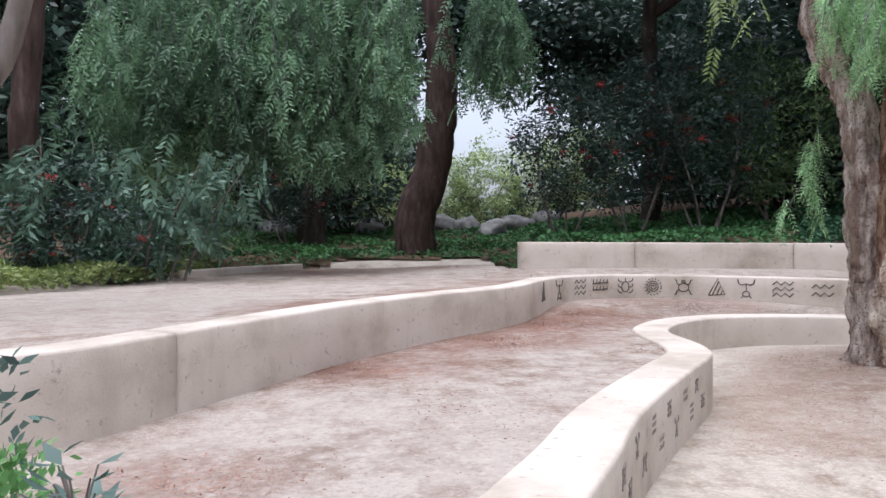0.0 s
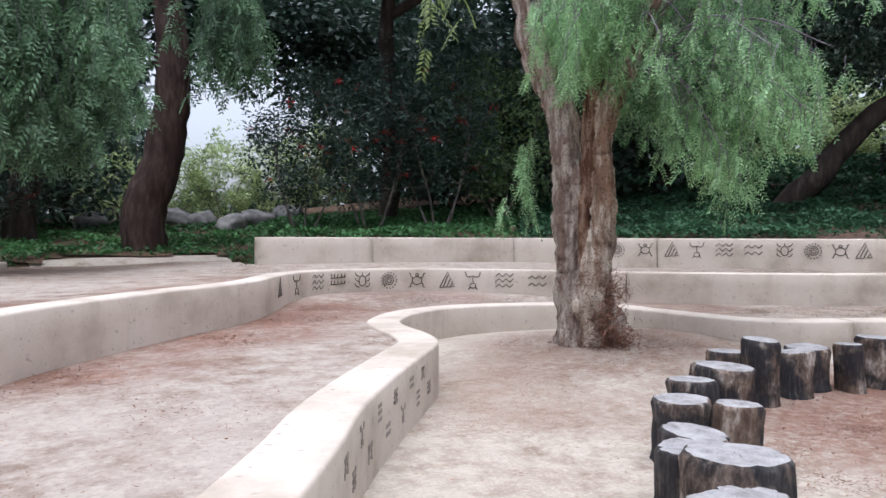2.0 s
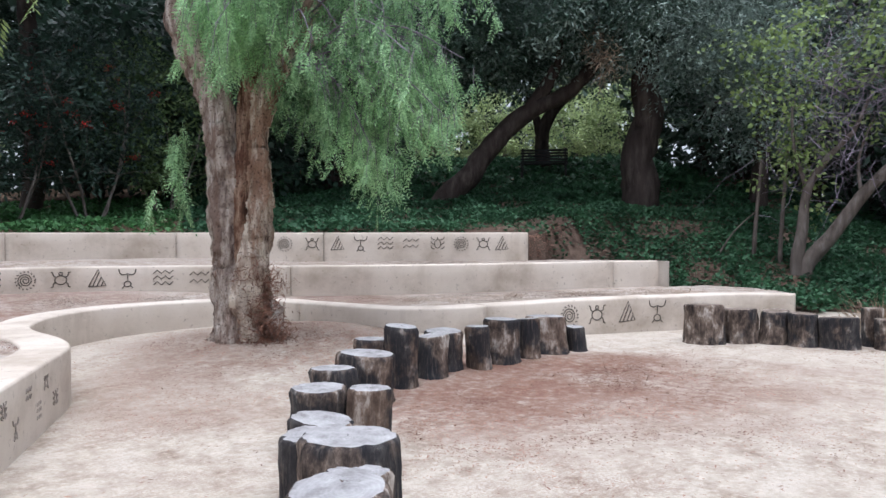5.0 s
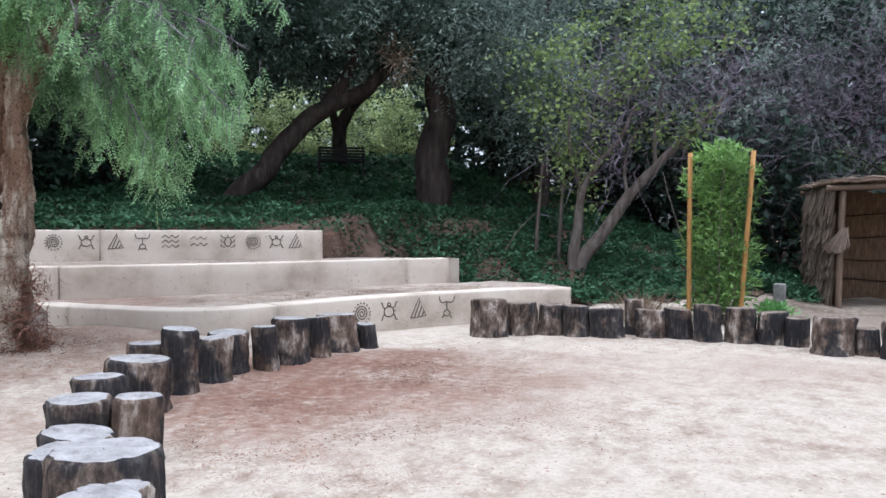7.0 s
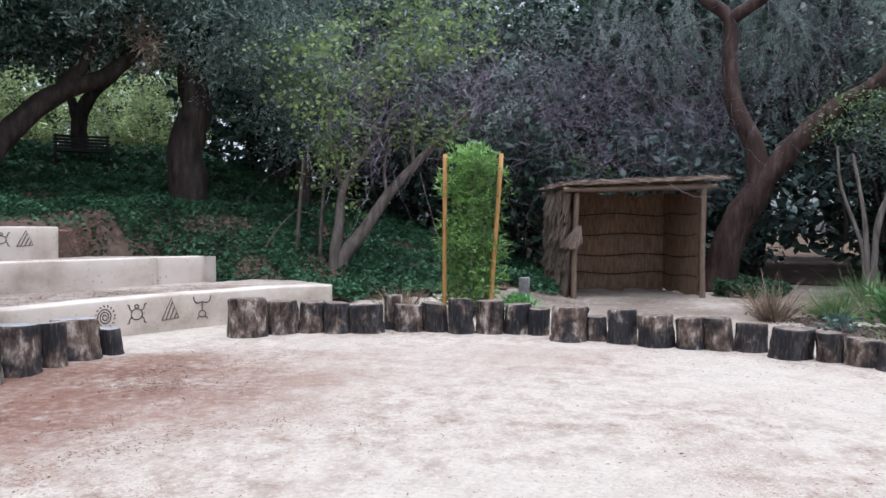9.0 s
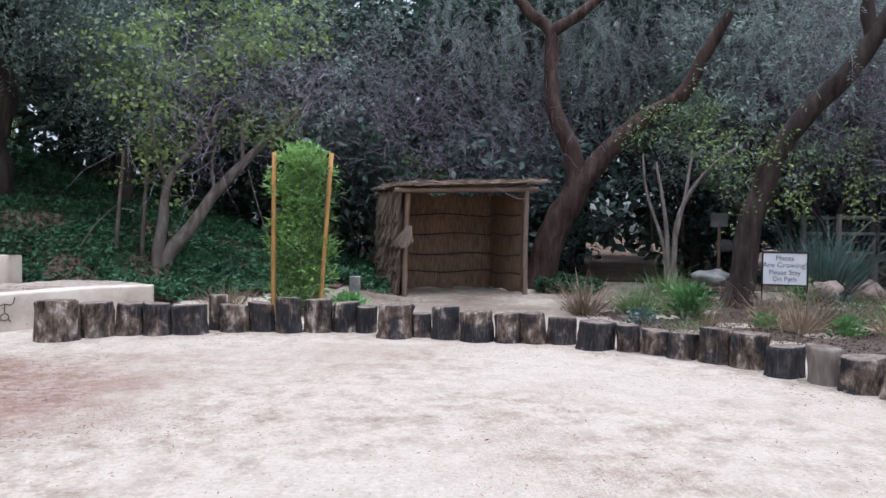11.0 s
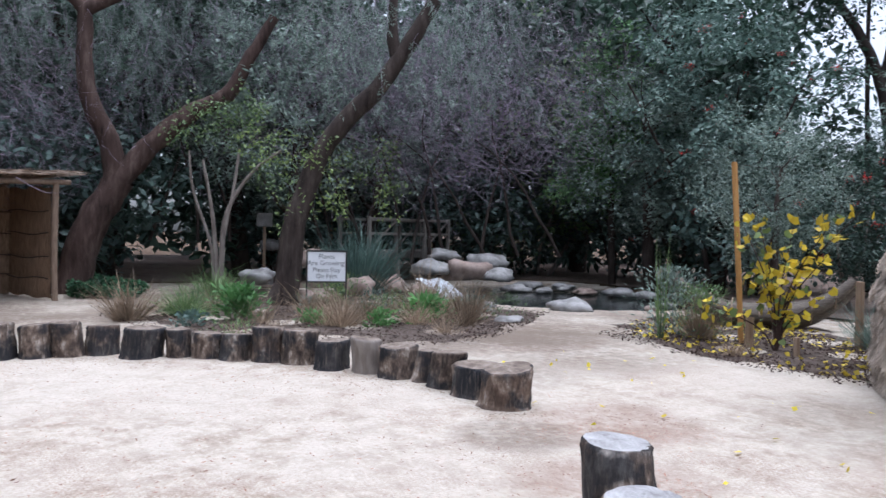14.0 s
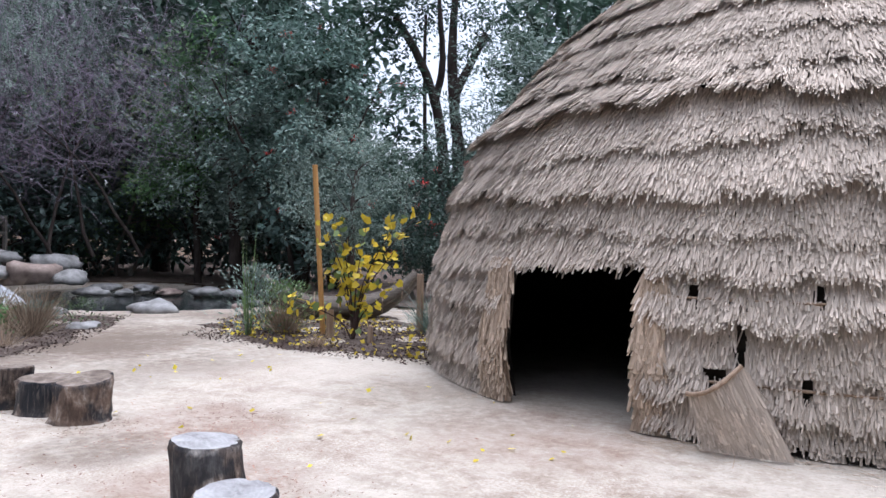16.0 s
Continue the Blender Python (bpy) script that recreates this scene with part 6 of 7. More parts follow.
def shelter():
    rng = np.random.default_rng(81)
    ob = thing("reed_shelter", 17.3, 1.6, 0, "open-fronted shelter of poles and brown reed mats, flat thatched roof", "shelter", turn=-68.5)
    w, d, h0, h1 = 2.9, 2.2, 2.28, 2.42

    def pole(name, a, b, r):
        v, f = tube(limb_line(a, np.array(b) - np.array(a), np.linalg.norm(np.array(b) - np.array(a)), 7, rng, 0, 0.015), r * (1 + 0.06 * rng.normal(size=7)), 9)
        quads(name, v, f, SHELTER_POLE, ob, smooth=True)
    for x, y, h in ((0, 0, h0), (w, 0, h1), (0.05, d, h0), (w - 0.1, d, h1), (w * 0.62, d, h1)):
        pole("post", (x, y, -0.05), (x, y, h), 0.065)
    pole("roof_beam", (-0.25, -0.03, h0 + 0.06), (w + 0.3, -0.03, h1 + 0.04), 0.055)
    pole("roof_beam", (-0.2, d, h0 + 0.06), (w + 0.2, d, h1 + 0.04), 0.05)
    for k in range(7):
        x = 0.1 + k * (w - 0.2) / 6
        pole("rafter", (x, -0.2, h0 + 0.14 + (h1 - h0) * x / w), (x, d + 0.15, h0 + 0.14 + (h1 - h0) * x / w), 0.03)
    # roof brush
    n = 2600
    x, y = rng.uniform(-0.3, w + 0.25, n), rng.uniform(-0.25, d + 0.2, n)
    z = h0 + 0.18 + (h1 - h0) * x / w + 0.07 * rng.random(n)
    a = rng.normal(0, 0.5, n)
    v, f = leaf_quads(np.stack([x, y, z], 1), np.stack([np.cos(a), np.sin(a) * 1.5, 0.05 * rng.normal(size=n)], 1), rng.normal(size=(n, 3)), rng.uniform(0.2, 0.55, n), rng.uniform(0.012, 0.03, n))
    quads("roof_thatch", v, f, SHELTER_REED, ob, "dry brush thatch")
    bm = box(bmesh.new(), -0.15, w + 0.15, -0.1, d + 0.1, 0, 0.03)
    for q in bm.verts:
        q.co.z += h0 + 0.165 + (h1 - h0) * q.co.x / w
    part("roof_mat", bm, REED, ob, smooth=False)

    def mat_panel(name, p, q, z0, z1, bulge, inward):
        """A reed mat between two plan points, bulging a little and with uneven edges."""
        nu, nv = 12, 5
        u, t = np.meshgrid(np.linspace(0, 1, nu), np.linspace(0, 1, nv), indexing="ij")
        e0, e1 = 0.025 * np.sin(u * 7 + z0 * 9), 0.03 * np.sin(u * 5 + z1 * 7)
        z = (z0 + e0) * (1 - t) + (z1 + e1) * t
        o = bulge * np.sin(np.pi * t) * (1 + 0.3 * np.sin(u * 9))
        dx, dy = inward
        front = np.stack([p[0] + (q[0] - p[0]) * u + dx * o, p[1] + (q[1] - p[1]) * u + dy * o, z], -1).reshape(-1, 3)
        back = front - np.array([dx, dy, 0]) * 0.03
        i, j = np.meshgrid(np.arange(nu - 1), np.arange(nv - 1), indexing="ij")
        f = np.stack([i * nv + j, (i + 1) * nv + j, (i + 1) * nv + j + 1, i * nv + j + 1], -1).reshape(-1, 4)
        quads(name, np.vstack([front, back]), np.vstack([f, f[:, ::-1] + nu * nv]), REED, ob, smooth=True)
    rows = [0.03, 0.42, 0.86, 1.36, 1.84, 2.3]
    for k in range(5):
        cuts = [0.05, w * (0.35 + 0.08 * (k % 3)), w * (0.66 + 0.05 * (k % 2)), w - 0.03]
        for a, b in zip(cuts[:-1], cuts[1:]):
            mat_panel("reed_mat", (a, d - 0.06), (b, d - 0.06), rows[k], rows[k + 1] + 0.05, 0.035, (0, -1))
        mat_panel("reed_mat", (w - 0.04, 0.12), (w - 0.04, d * 0.55), rows[k], rows[k + 1] + 0.05, 0.03, (-1, 0))
        mat_panel("reed_mat", (w - 0.04, d * 0.55), (w - 0.04, d - 0.05), rows[k], rows[k + 1] + 0.05, 0.03, (-1, 0))
        mat_panel("reed_mat", (0.03, d - 0.05), (0.03, 0.05), rows[k], rows[k + 1] + 0.05, 0.03, (1, 0))
    # Rods added to draw the dark seams between the mat rows.
    for k, z in enumerate(rows[1:-1]):
        x = np.linspace(0.05, w - 0.05, 13)
        v, f = tube(np.stack([x, np.full(13, d - 0.13), z + 0.03 * np.sin(x * 3 + k) + 0.02], 1), np.full(13, 0.012), 5)
        quads("binding_rod", v, f, BARK_DARK, ob)
        y = np.linspace(0.1, d - 0.1, 9)
        v, f = tube(np.stack([np.full(9, w - 0.1), y, z + 0.03 * np.sin(y * 3 + k) + 0.02], 1), np.full(9, 0.012), 5)
        quads("binding_rod", v, f, BARK_DARK, ob)
    # shaggy outer side
    for zt in (2.3, 1.75, 1.2, 0.65):
        n = 900
        y = rng.uniform(-0.05, d, n)
        z0, ln = zt + rng.normal(0, 0.05, n), rng.uniform(0.35, 0.7, n)
        b0 = np.stack([-0.06 - 0.03 * rng.random(n), y, z0], 1)
        b1 = np.stack([-0.13 - 0.07 * rng.random(n), y + 0.05 * rng.normal(size=n), np.maximum(z0 - ln, 0.02)], 1)
        s = np.stack([0.3 * rng.normal(size=n), np.ones(n), np.zeros(n)], 1) * 0.012
        quads("thatch_course", np.stack([b0 - s, b0 + s, b1 + s, b1 - s], 1).reshape(-1, 3), np.arange(4 * n).reshape(n, 4), SHELTER_REED, ob, "shaggy reed thatch")
    n = 260
    b0 = np.stack([0.02 + 0.12 * rng.random(n), np.full(n, -0.09), 1.45 + 0.04 * rng.random(n) + 0.1 * rng.random(n)], 1)
    b1 = b0 + np.stack([-0.2 + 0.08 * rng.normal(size=n), -0.06 * rng.random(n), rng.uniform(-0.42, -0.3, n)], 1)
    s = np.array([[0.01, 0.004, 0]])
    quads("loose_mat", np.stack([b0 - s, b0 + s, b1 + s, b1 - s], 1).reshape(-1, 3), np.arange(4 * n).reshape(n, 4), SHELTER_REED, ob, "pale loose reed bundle")


shelter()


# ---- clipped shrub between two stakes ----
def staked_shrub():
    rng = np.random.default_rng(82)
    ob = thing("staked_shrub", 13.5, 2.92, 0, "tall narrow bright green shrub tied between two stakes", "shrub")
    lines = [limb_line((0.25 * math.cos(a), 0.35 * math.sin(a), -0.05), (0.02, 0.05 * math.sin(a), 1), 2.6, 8, rng, 0, 0.05) for a in np.arange(0, 6.2, 0.8)]
    v, f = merged([tube(p, np.linspace(0.014, 0.005, 8), 5) for p in lines])
    quads("stem", v, f, BARK_PALE, ob)
    n = 330
    z = rng.uniform(0.1, 2.9, n)
    a, r = rng.uniform(0, 6.3, n), rng.random(n) ** 0.5
    wdt = np.interp(z, [0, 0.8, 1.2, 1.7, 2.3, 2.9], [0.36, 0.52, 0.46, 0.52, 0.44, 0.28]) * (1 + 0.22 * np.sin(z * 6) + 0.1 * np.sin(a * 3))
    c = np.stack([0.42 * r * np.cos(a), wdt * r * np.sin(a), z], 1)
    v, f = leaf_cloud(rng, c, 20, 0.12, 0.13, 0.034, -0.4)
    quads("crown", v, f, L_BAMBOO, ob)


staked_shrub()
for a, b in (((13.08, 3.3, -0.1), (13.08, 3.3, 2.75)), ((13.26, 2.56, -0.1), (13.32, 2.38, 2.76))):
    v, f = tube(np.linspace(a, b, 6), np.full(6, 0.038), 9)
    cap = np.array([[5 * 9 + q, 5 * 9 + q + 1, 5 * 9 + 8 - q, 5 * 9 + (9 - q) % 9] for q in range(1, 4)])
    ob = thing("plant_stake", 0, 0, 0, "orange-brown round wooden plant stake in the soil", "stake", "plant stakes")
    quads("stake", v, np.vstack([f, cap]), STAKE, ob, smooth=True)
bm = box(bmesh.new(), -0.09, 0.09, -0.09, 0.09, -0.05, 0.6, 0.01)
ob = thing("garden_post", 14.6, 2.2, 0, "short grey weathered post beside the shrub", "post")
part("post", bm, ROCK, ob, smooth=False)


# ---- plants ----
def tuft(name, x, y, h, r, n, mat, label, seed, z=0.0, lean=0.5, width=0.012):
    rng = np.random.default_rng(seed)
    ob = thing(name, x, y, z, label, "plant")
    a, q = rng.uniform(0, 6.3, n), rng.random(n)
    b0 = np.stack([0.25 * r * q * np.cos(a), 0.25 * r * q * np.sin(a), np.full(n, -0.02)], 1)
    ln = h * rng.uniform(0.25, 1.1, n)
    tip = b0 + np.stack([r * q * np.cos(a) * lean * 2, r * q * np.sin(a) * lean * 2, ln], 1) + rng.normal(size=(n, 3)) * 0.22 * r
    tip[:, 2] = np.maximum(tip[:, 2], 0.04)
    mid = (b0 + tip) / 2 + np.array([0, 0, 0.12 * h]) + rng.normal(size=(n, 3)) * 0.1 * r
    s = unit(rng.normal(size=(n, 3)) * np.array([1, 1, 0.1])) * width
    v = np.stack([b0 - s, b0 + s, mid + s * 0.8, mid - s * 0.8, tip], 1).reshape(-1, 3)
    k = np.arange(n)[:, None] * 5
    me_f = np.vstack([k + np.array([[0, 1, 2]]), k + np.array([[0, 2, 3]]), k + np.array([[3, 2, 4]])])
    quads("blade_clump", v, me_f, mat, ob)
    return ob


def leafy(name, x, y, h, r, n, size, mat, label, seed, z=0.0, slim=0.4):
    rng = np.random.default_rng(seed)
    ob = thing(name, x, y, z, label, "plant")
    c = np.stack([rng.normal(0, 0.4 * r, n), rng.normal(0, 0.4 * r, n), h * rng.random(n) ** 0.8], 1)
    c[:, :2] *= (1.1 - 0.5 * c[:, 2:3] / h)
    out = np.stack([c[:, 0], c[:, 1], 0.25 * r + 0.4 * r * rng.random(n)], 1) + 0.15 * rng.normal(size=(n, 3))
    v, f = leaf_quads(c, out, np.stack([-c[:, 1], c[:, 0], 0.1 * rng.normal(size=n)], 1) + 0.1 * rng.normal(size=(n, 3)), size * rng.uniform(0.6, 1.2, n), size * slim * rng.uniform(0.7, 1.2, n))
    tagged(quads("leaf_clump", v, f, mat, ob), kind="stuff")
    return ob


GREEN_P = leaf_mat("fresh_green_leaf", (0.06, 0.16, 0.045), (0.17, 0.36, 0.12), through_=0.3)
BLUE_P = leaf_mat("blue_green_leaf", (0.05, 0.09, 0.08), (0.13, 0.2, 0.17))
leafy("garden_plant", 13.5, -3.65, 0.55, 0.55, 520, 0.15, GREEN_P, "broad-leaved bright green garden plant in mulch", 91)
leafy("garden_plant", 12.4, -6.6, 0.4, 0.5, 420, 0.15, GREEN_P, "broad-leaved bright green garden plant in mulch", 92)
leafy("garden_plant", 13.7, 2.15, 0.3, 0.45, 320, 0.14, GREEN_P, "low bright green weeds beside the stump row", 93)
leafy("garden_plant", 12.9, -2.75, 0.22, 0.35, 120, 0.13, BLUE_P, "small blue-green rosette in the mulch", 94)
leafy("garden_plant", 12.6, -4.6, 0.2, 0.32, 120, 0.13, GREEN_P, "small green rosette in the mulch", 95)
leafy("garden_plant", 11.9, -5.5, 0.25, 0.3, 120, 0.14, GREEN_P, "small green rosette in the mulch", 96)
leafy("garden_plant", 13.6, -6.2, 0.45, 0.8, 360, 0.09, BLUE_P, "loose grey-green herb in the mulch", 97, slim=0.25)
leafy("garden_plant", 14.8, -5.9, 0.7, 0.9, 480, 0.1, L_MID, "green herb beside the notice board", 98, slim=0.3)
leafy("garden_plant", 12.5, -7.6, 0.4, 0.6, 260, 0.08, L_OLIVE, "pale grey-green herb beside dry grass", 99)
tuft("dry_grass", 14.2, -2.0, 0.6, 0.75, 420, DRYGRASS, "tuft of tan dry grass beside the path", 101, width=0.006)
tuft("dry_grass", 12.05, -7.2, 0.7, 0.6, 200, DRYGRASS, "tuft of tan dry grass in the garden bed", 102, width=0.006)
tuft("dry_grass", 12.3, -5.0, 0.5, 0.8, 300, DRYGRASS, "tuft of tan dry grass in the garden bed", 103, width=0.006)
tuft("dry_grass", 13.2, -7.0, 0.75, 1.0, 420, DRYGRASS, "tuft of tan dry grass in the garden bed", 104, width=0.006)
tuft("dry_grass", 12.9, 4.0, 0.4, 0.7, 500, DRYGRASS, "low dry grass behind the stumps", 105, width=0.006)
tuft("green_grass", 14.6, -3.0, 0.45, 0.7, 600, L_MID, "rounded green grass tuft beside the path", 106, width=0.007)
tuft("green_grass", 17.6, -4.2, 0.5, 0.9, 600, L_MID, "rounded green grass tuft beside the path", 107, width=0.008)
tuft("green_grass", 17.9, -7.6, 1.5, 1.3, 900, BLUE_P, "arching blue-green grass beside the pond", 108, width=0.012)
tuft("green_grass", 7.0, -10.9, 0.6, 0.7, 600, L_OLIVE, "grey-green grass beside the dome", 109, width=0.006)
leafy("garden_plant", 9.0, -9.5, 0.8, 0.8, 900, 0.08, L_MID, "loose green bush beside the yellow tree", 114, slim=0.35)
leafy("garden_plant", 9.2, -9.1, 1.05, 0.8, 1100, 0.085, L_OLIVE, "loose grey-green bush at the path's bend", 110, slim=0.3)
tuft("dry_grass", 8.8, -9.3, 0.6, 0.5, 400, DRYGRASS, "thin dry grass under the bush", 111, width=0.005)
tuft("dry_grass", 7.5, -8.5, 0.18, 0.25, 200, DRYGRASS, "little dry grass clump on the sand", 112, width=0.005)
tuft("flower_stalk", 9.1, -8.8, 1.9, 0.12, 26, L_MID, "tall thin flower stalk with yellow buds", 113, width=0.008)


for n_, (x, y, h, r) in enumerate(((12.9, -5.7, 0.45, 0.7), (12.0, -6.2, 0.4, 0.6), (13.6, -5.0, 0.5, 0.7), (13.1, -7.9, 0.6, 0.7), (11.6, -6.9, 0.5, 0.6))):
    tuft("dry_grass", x, y, h, r, 240, DRYGRASS, "thin straggling dry grass in the mulch", 120 + n_, width=0.005)
for n_, (x, y) in enumerate(((13.0, -6.9), (12.6, -5.9), (13.9, -7.6), (12.2, -8.1))):
    leafy("garden_plant", x, y, 0.45, 0.7, 220, 0.07, L_MID, "thin green herb among the dry grass", 130 + n_, slim=0.3)

bed_rng = np.random.default_rng(140)
for n_ in range(22):
    x, y = bed_rng.uniform(10.8, 15.5), bed_rng.uniform(-8.4, -3.0)
    if not inside(np.array(x), np.array(y), BED_A):
        continue
    if n_ % 2:
        tuft("dry_grass", x, y, bed_rng.uniform(0.25, 0.5), bed_rng.uniform(0.5, 0.9), 130, DRYGRASS, "thin straggling dry grass in the mulch", 150 + n_, width=0.004, lean=0.8)
    else:
        leafy("garden_plant", x, y, bed_rng.uniform(0.2, 0.42), bed_rng.uniform(0.4, 0.7), 170, 0.065, L_MID if n_ % 4 else L_OLIVE, "thin low herb among the dry grass", 150 + n_, slim=0.32)

# ---- yellow-leaved young tree and its stake ----
def yellow_tree():
    rng = np.random.default_rng(83)
    ob = thing("yellow_leaved_tree", 7.6, -9.45, 0, "young tree with large bright yellow autumn leaves", "tree")
    tips, pieces = [], []
    right = np.array([-0.857, -0.515, 0])
    for ex, ez in ((-0.75, 1.72), (-0.35, 1.85), (0.15, 1.7), (0.6, 1.75), (1.1, 1.95), (0.75, 1.35), (-0.5, 1.0), (0.35, 0.95), (-0.7, 0.6), (0.7, 0.75), (0.2, 0.55), (-0.2, 1.4)):
        e = right * ex + np.array([0, 0, ez]) + 0.2 * rng.normal(size=3) * np.array([1, 1, 0])
        p = smooth_line([(0, 0, -0.05), tuple(e * np.array([0.25, 0.25, 0.5])), tuple(e)], 0.12)
        pieces.append(tube(p, np.linspace(0.016, 0.004, len(p)), 5))
        tips += [q for q in p[len(p) // 2:]]
    v, f = merged(pieces)
    quads("trunk", v, f, BARK_RED, ob)
    tips = np.array(tips)
    for nm, mat, n in (("crown", L_YELLOW, 185), ("green_spray", L_YELLOWGREEN, 55)):
        c = tips[rng.integers(0, len(tips), n)] + rng.normal(size=(n, 3)) * 0.09
        ang = np.linspace(0, 2 * np.pi, 7)[:-1]
        rr = np.array([1.0, 0.85, 0.8, 0.35, 0.8, 0.85])
        t1 = unit(rng.normal(size=(n, 3)) + np.array([0, 0, -0.8]))
        t2 = unit(np.cross(t1, rng.normal(size=(n, 3))))
        s = rng.uniform(0.05, 0.09, n)[:, None, None]
        v = c[:, None] + s * rr[None, :, None] * (np.cos(ang)[None, :, None] * t1[:, None] + np.sin(ang)[None, :, None] * t2[:, None])
        tagged(quads(nm, v.reshape(-1, 3), np.arange(6 * n).reshape(n, 6), mat, ob), kind="stuff")


yellow_tree()
ob = thing("plant_stake", 8.25, -9.55, 0, "tall orange-brown wooden stake beside the yellow tree", "stake", "plant stakes")
v, f = tube(np.linspace((0, 0, -0.1), (0.12, 0.1, 2.62), 6), np.full(6, 0.04), 9)
quads("stake", v, f, STAKE, ob, smooth=True)
ob = thing("garden_post", 8.0, -9.4, 0, "short weathered wooden post in the mulch", "post")
v, f = tube(np.linspace((0, 0, -0.1), (0, 0, 0.42), 4), np.full(4, 0.06), 9)
quads("post", v, f, WOODPOLE, ob, smooth=True)


ob = thing("garden_post", 7.21, -10.68, 0, "weathered upright board beside the dome", "post", turn=-30)
part("board", box(bmesh.new(), -0.08, 0.08, -0.025, 0.025, -0.1, 0.95, 0.008), WOODPOLE, ob, smooth=False)
ob = thing("garden_post", 7.1, -9.2, 0, "small weathered peg in the mulch", "post")
part("peg", box(bmesh.new(), -0.03, 0.03, -0.03, 0.03, -0.1, 0.26, 0.006), WOODPOLE, ob, smooth=False)


# ---- reed boat ----
BOAT = plain_mat("grey_weathered_reed", (0.065, 0.054, 0.045), (0.16, 0.135, 0.11), 6, 0.9, 0.015, (0.6, 6, 6))


def reed_boat():
    rng = np.random.default_rng(84)
    ob = thing("reed_boat", 9.6, -11.6, -0.06, "bundled reed boat with upturned ends, tied with cords", "boat", turn=-141)
    for y, z, r in ((0, 0.18, 0.2), (0.26, 0.3, 0.16), (-0.26, 0.3, 0.16)):
        u = np.linspace(-1, 1, 15)
        pts = np.stack([1.45 * u, y * (1 - 0.75 * u**2), z + 0.62 * np.abs(u) ** 2.6], 1)
        v, f = tube(pts, r * (1 - 0.6 * np.abs(u) ** 2), 12, 0.03, rng)
        quads("reed_roll", v, f, BOAT, ob, smooth=True)
    for u in (-0.8, -0.55, -0.3, 0, 0.3, 0.55, 0.8):
        a = np.linspace(0, 2 * np.pi, 17)
        s = 1 - 0.6 * u * u
        pts = np.stack([np.full(17, 1.45 * u), 0.45 * s * np.cos(a), 0.27 + 0.62 * abs(u) ** 2.6 + 0.27 * s * np.sin(a)], 1)
        v, f = tube(pts, np.full(17, 0.012), 5)
        quads("cord", v, f, WOODPOLE, ob)


reed_boat()


# ---- boulders ----
def boulder(x, y, sx, sy, sz, seed, mat=None, z=None, label="pale rounded granite boulder"):
    rng = np.random.default_rng(seed)
    bm = bmesh.new()
    bmesh.ops.create_icosphere(bm, subdivisions=3, radius=1)
    off = Vector(rng.uniform(-50, 50, 3))
    for v in bm.verts:
        p = v.co.copy()
        k = 1 + 0.42 * noise.noise(p * 1.2 + off) + 0.2 * noise.noise(p * 2.6 + off) + 0.06 * noise.noise(p * 6 + off)
        v.co = Vector((p.x * sx * k, p.y * sy * k, max(p.z, -0.55) * sz * k))
    ob = thing("boulder", x, y, (float(hill(x, y)) if z is None else z) + 0.3 * sz, label, "boulder", "boulders round the pond", turn=rng.uniform(0, 360))
    part("stone", bm, mat or ROCK, ob)


for n, (x, y, sx, sy, sz, z, warm) in enumerate((
        (19.74, -10.96, 0.42, 0.35, 0.2, 0.85, 0), (18.95, -10.2, 0.5, 0.4, 0.26, 0.5, 0), (18.6, -11.06, 0.62, 0.5, 0.34, 0.4, 1), (19.2, -12.1, 0.6, 0.5, 0.28, 0.65, 0), (18.1, -11.8, 0.48, 0.4, 0.22, 0.35, 0),
        (23.4, -7.15, 0.4, 0.3, 0.2, 1.0, 0), (16.1, -6.9, 0.35, 0.3, 0.25, 0.25, 1), (16.0, -5.85, 0.35, 0.3, 0.18, 0.1, 1), (19.3, -6.97, 0.45, 0.4, 0.3, 0.7, 1), (19.4, -5.6, 0.5, 0.4, 0.25, 0.3, 0),
        (13.15, -10.35, 0.52, 0.3, 0.2, -0.05, 0), (11.85, -7.95, 0.24, 0.18, 0.09, 0.0, 0), (19.3, -13.6, 0.55, 0.3, 0.13, 0.0, 0), (18.5, -14.3, 0.5, 0.3, 0.12, 0.0, 0), (18.2, -13.4, 0.35, 0.25, 0.1, -0.05, 0),
        (17.4, -14.2, 0.4, 0.3, 0.1, -0.05, 1), (16.2, -14.4, 0.45, 0.3, 0.13, 0.0, 0), (15.3, -14.5, 0.3, 0.2, 0.12, 0.0, 0), (18.9, -12.9, 0.4, 0.3, 0.12, -0.05, 0), (13.0, -12.9, 0.2, 0.15, 0.08, 0.0, 0), (12.6, -12.0, 0.16, 0.13, 0.07, 0.0, 1),
        (17.2, -9.0, 0.35, 0.3, 0.2, 0.0, 1), (17.9, -8.6, 0.4, 0.3, 0.25, 0.1, 1), (14.2, -9.0, 0.2, 0.16, 0.1, 0.0, 0))):
    boulder(x, y, sx, sy, sz, 200 + n, ROCK_WARM if warm else ROCK, z, "brown rounded boulder beside the pond" if warm else "pale rounded granite boulder beside the pond")
for n, (az, d, s) in enumerate(((-13, 22, 0.6), (-10.5, 23, 0.55), (-6.2, 22.5, 0.55), (-3.6, 23.4, 0.5), (-1.2, 23.6, 0.6), (0.9, 23.5, 0.5), (2.8, 22, 0.6), (4.8, 23, 0.55), (6.8, 23.4, 0.6))):
    boulder(*polar(az, d), s, s * 0.7, s * 0.6, 240 + n, ROCK, None, "large grey boulder behind the lawn")

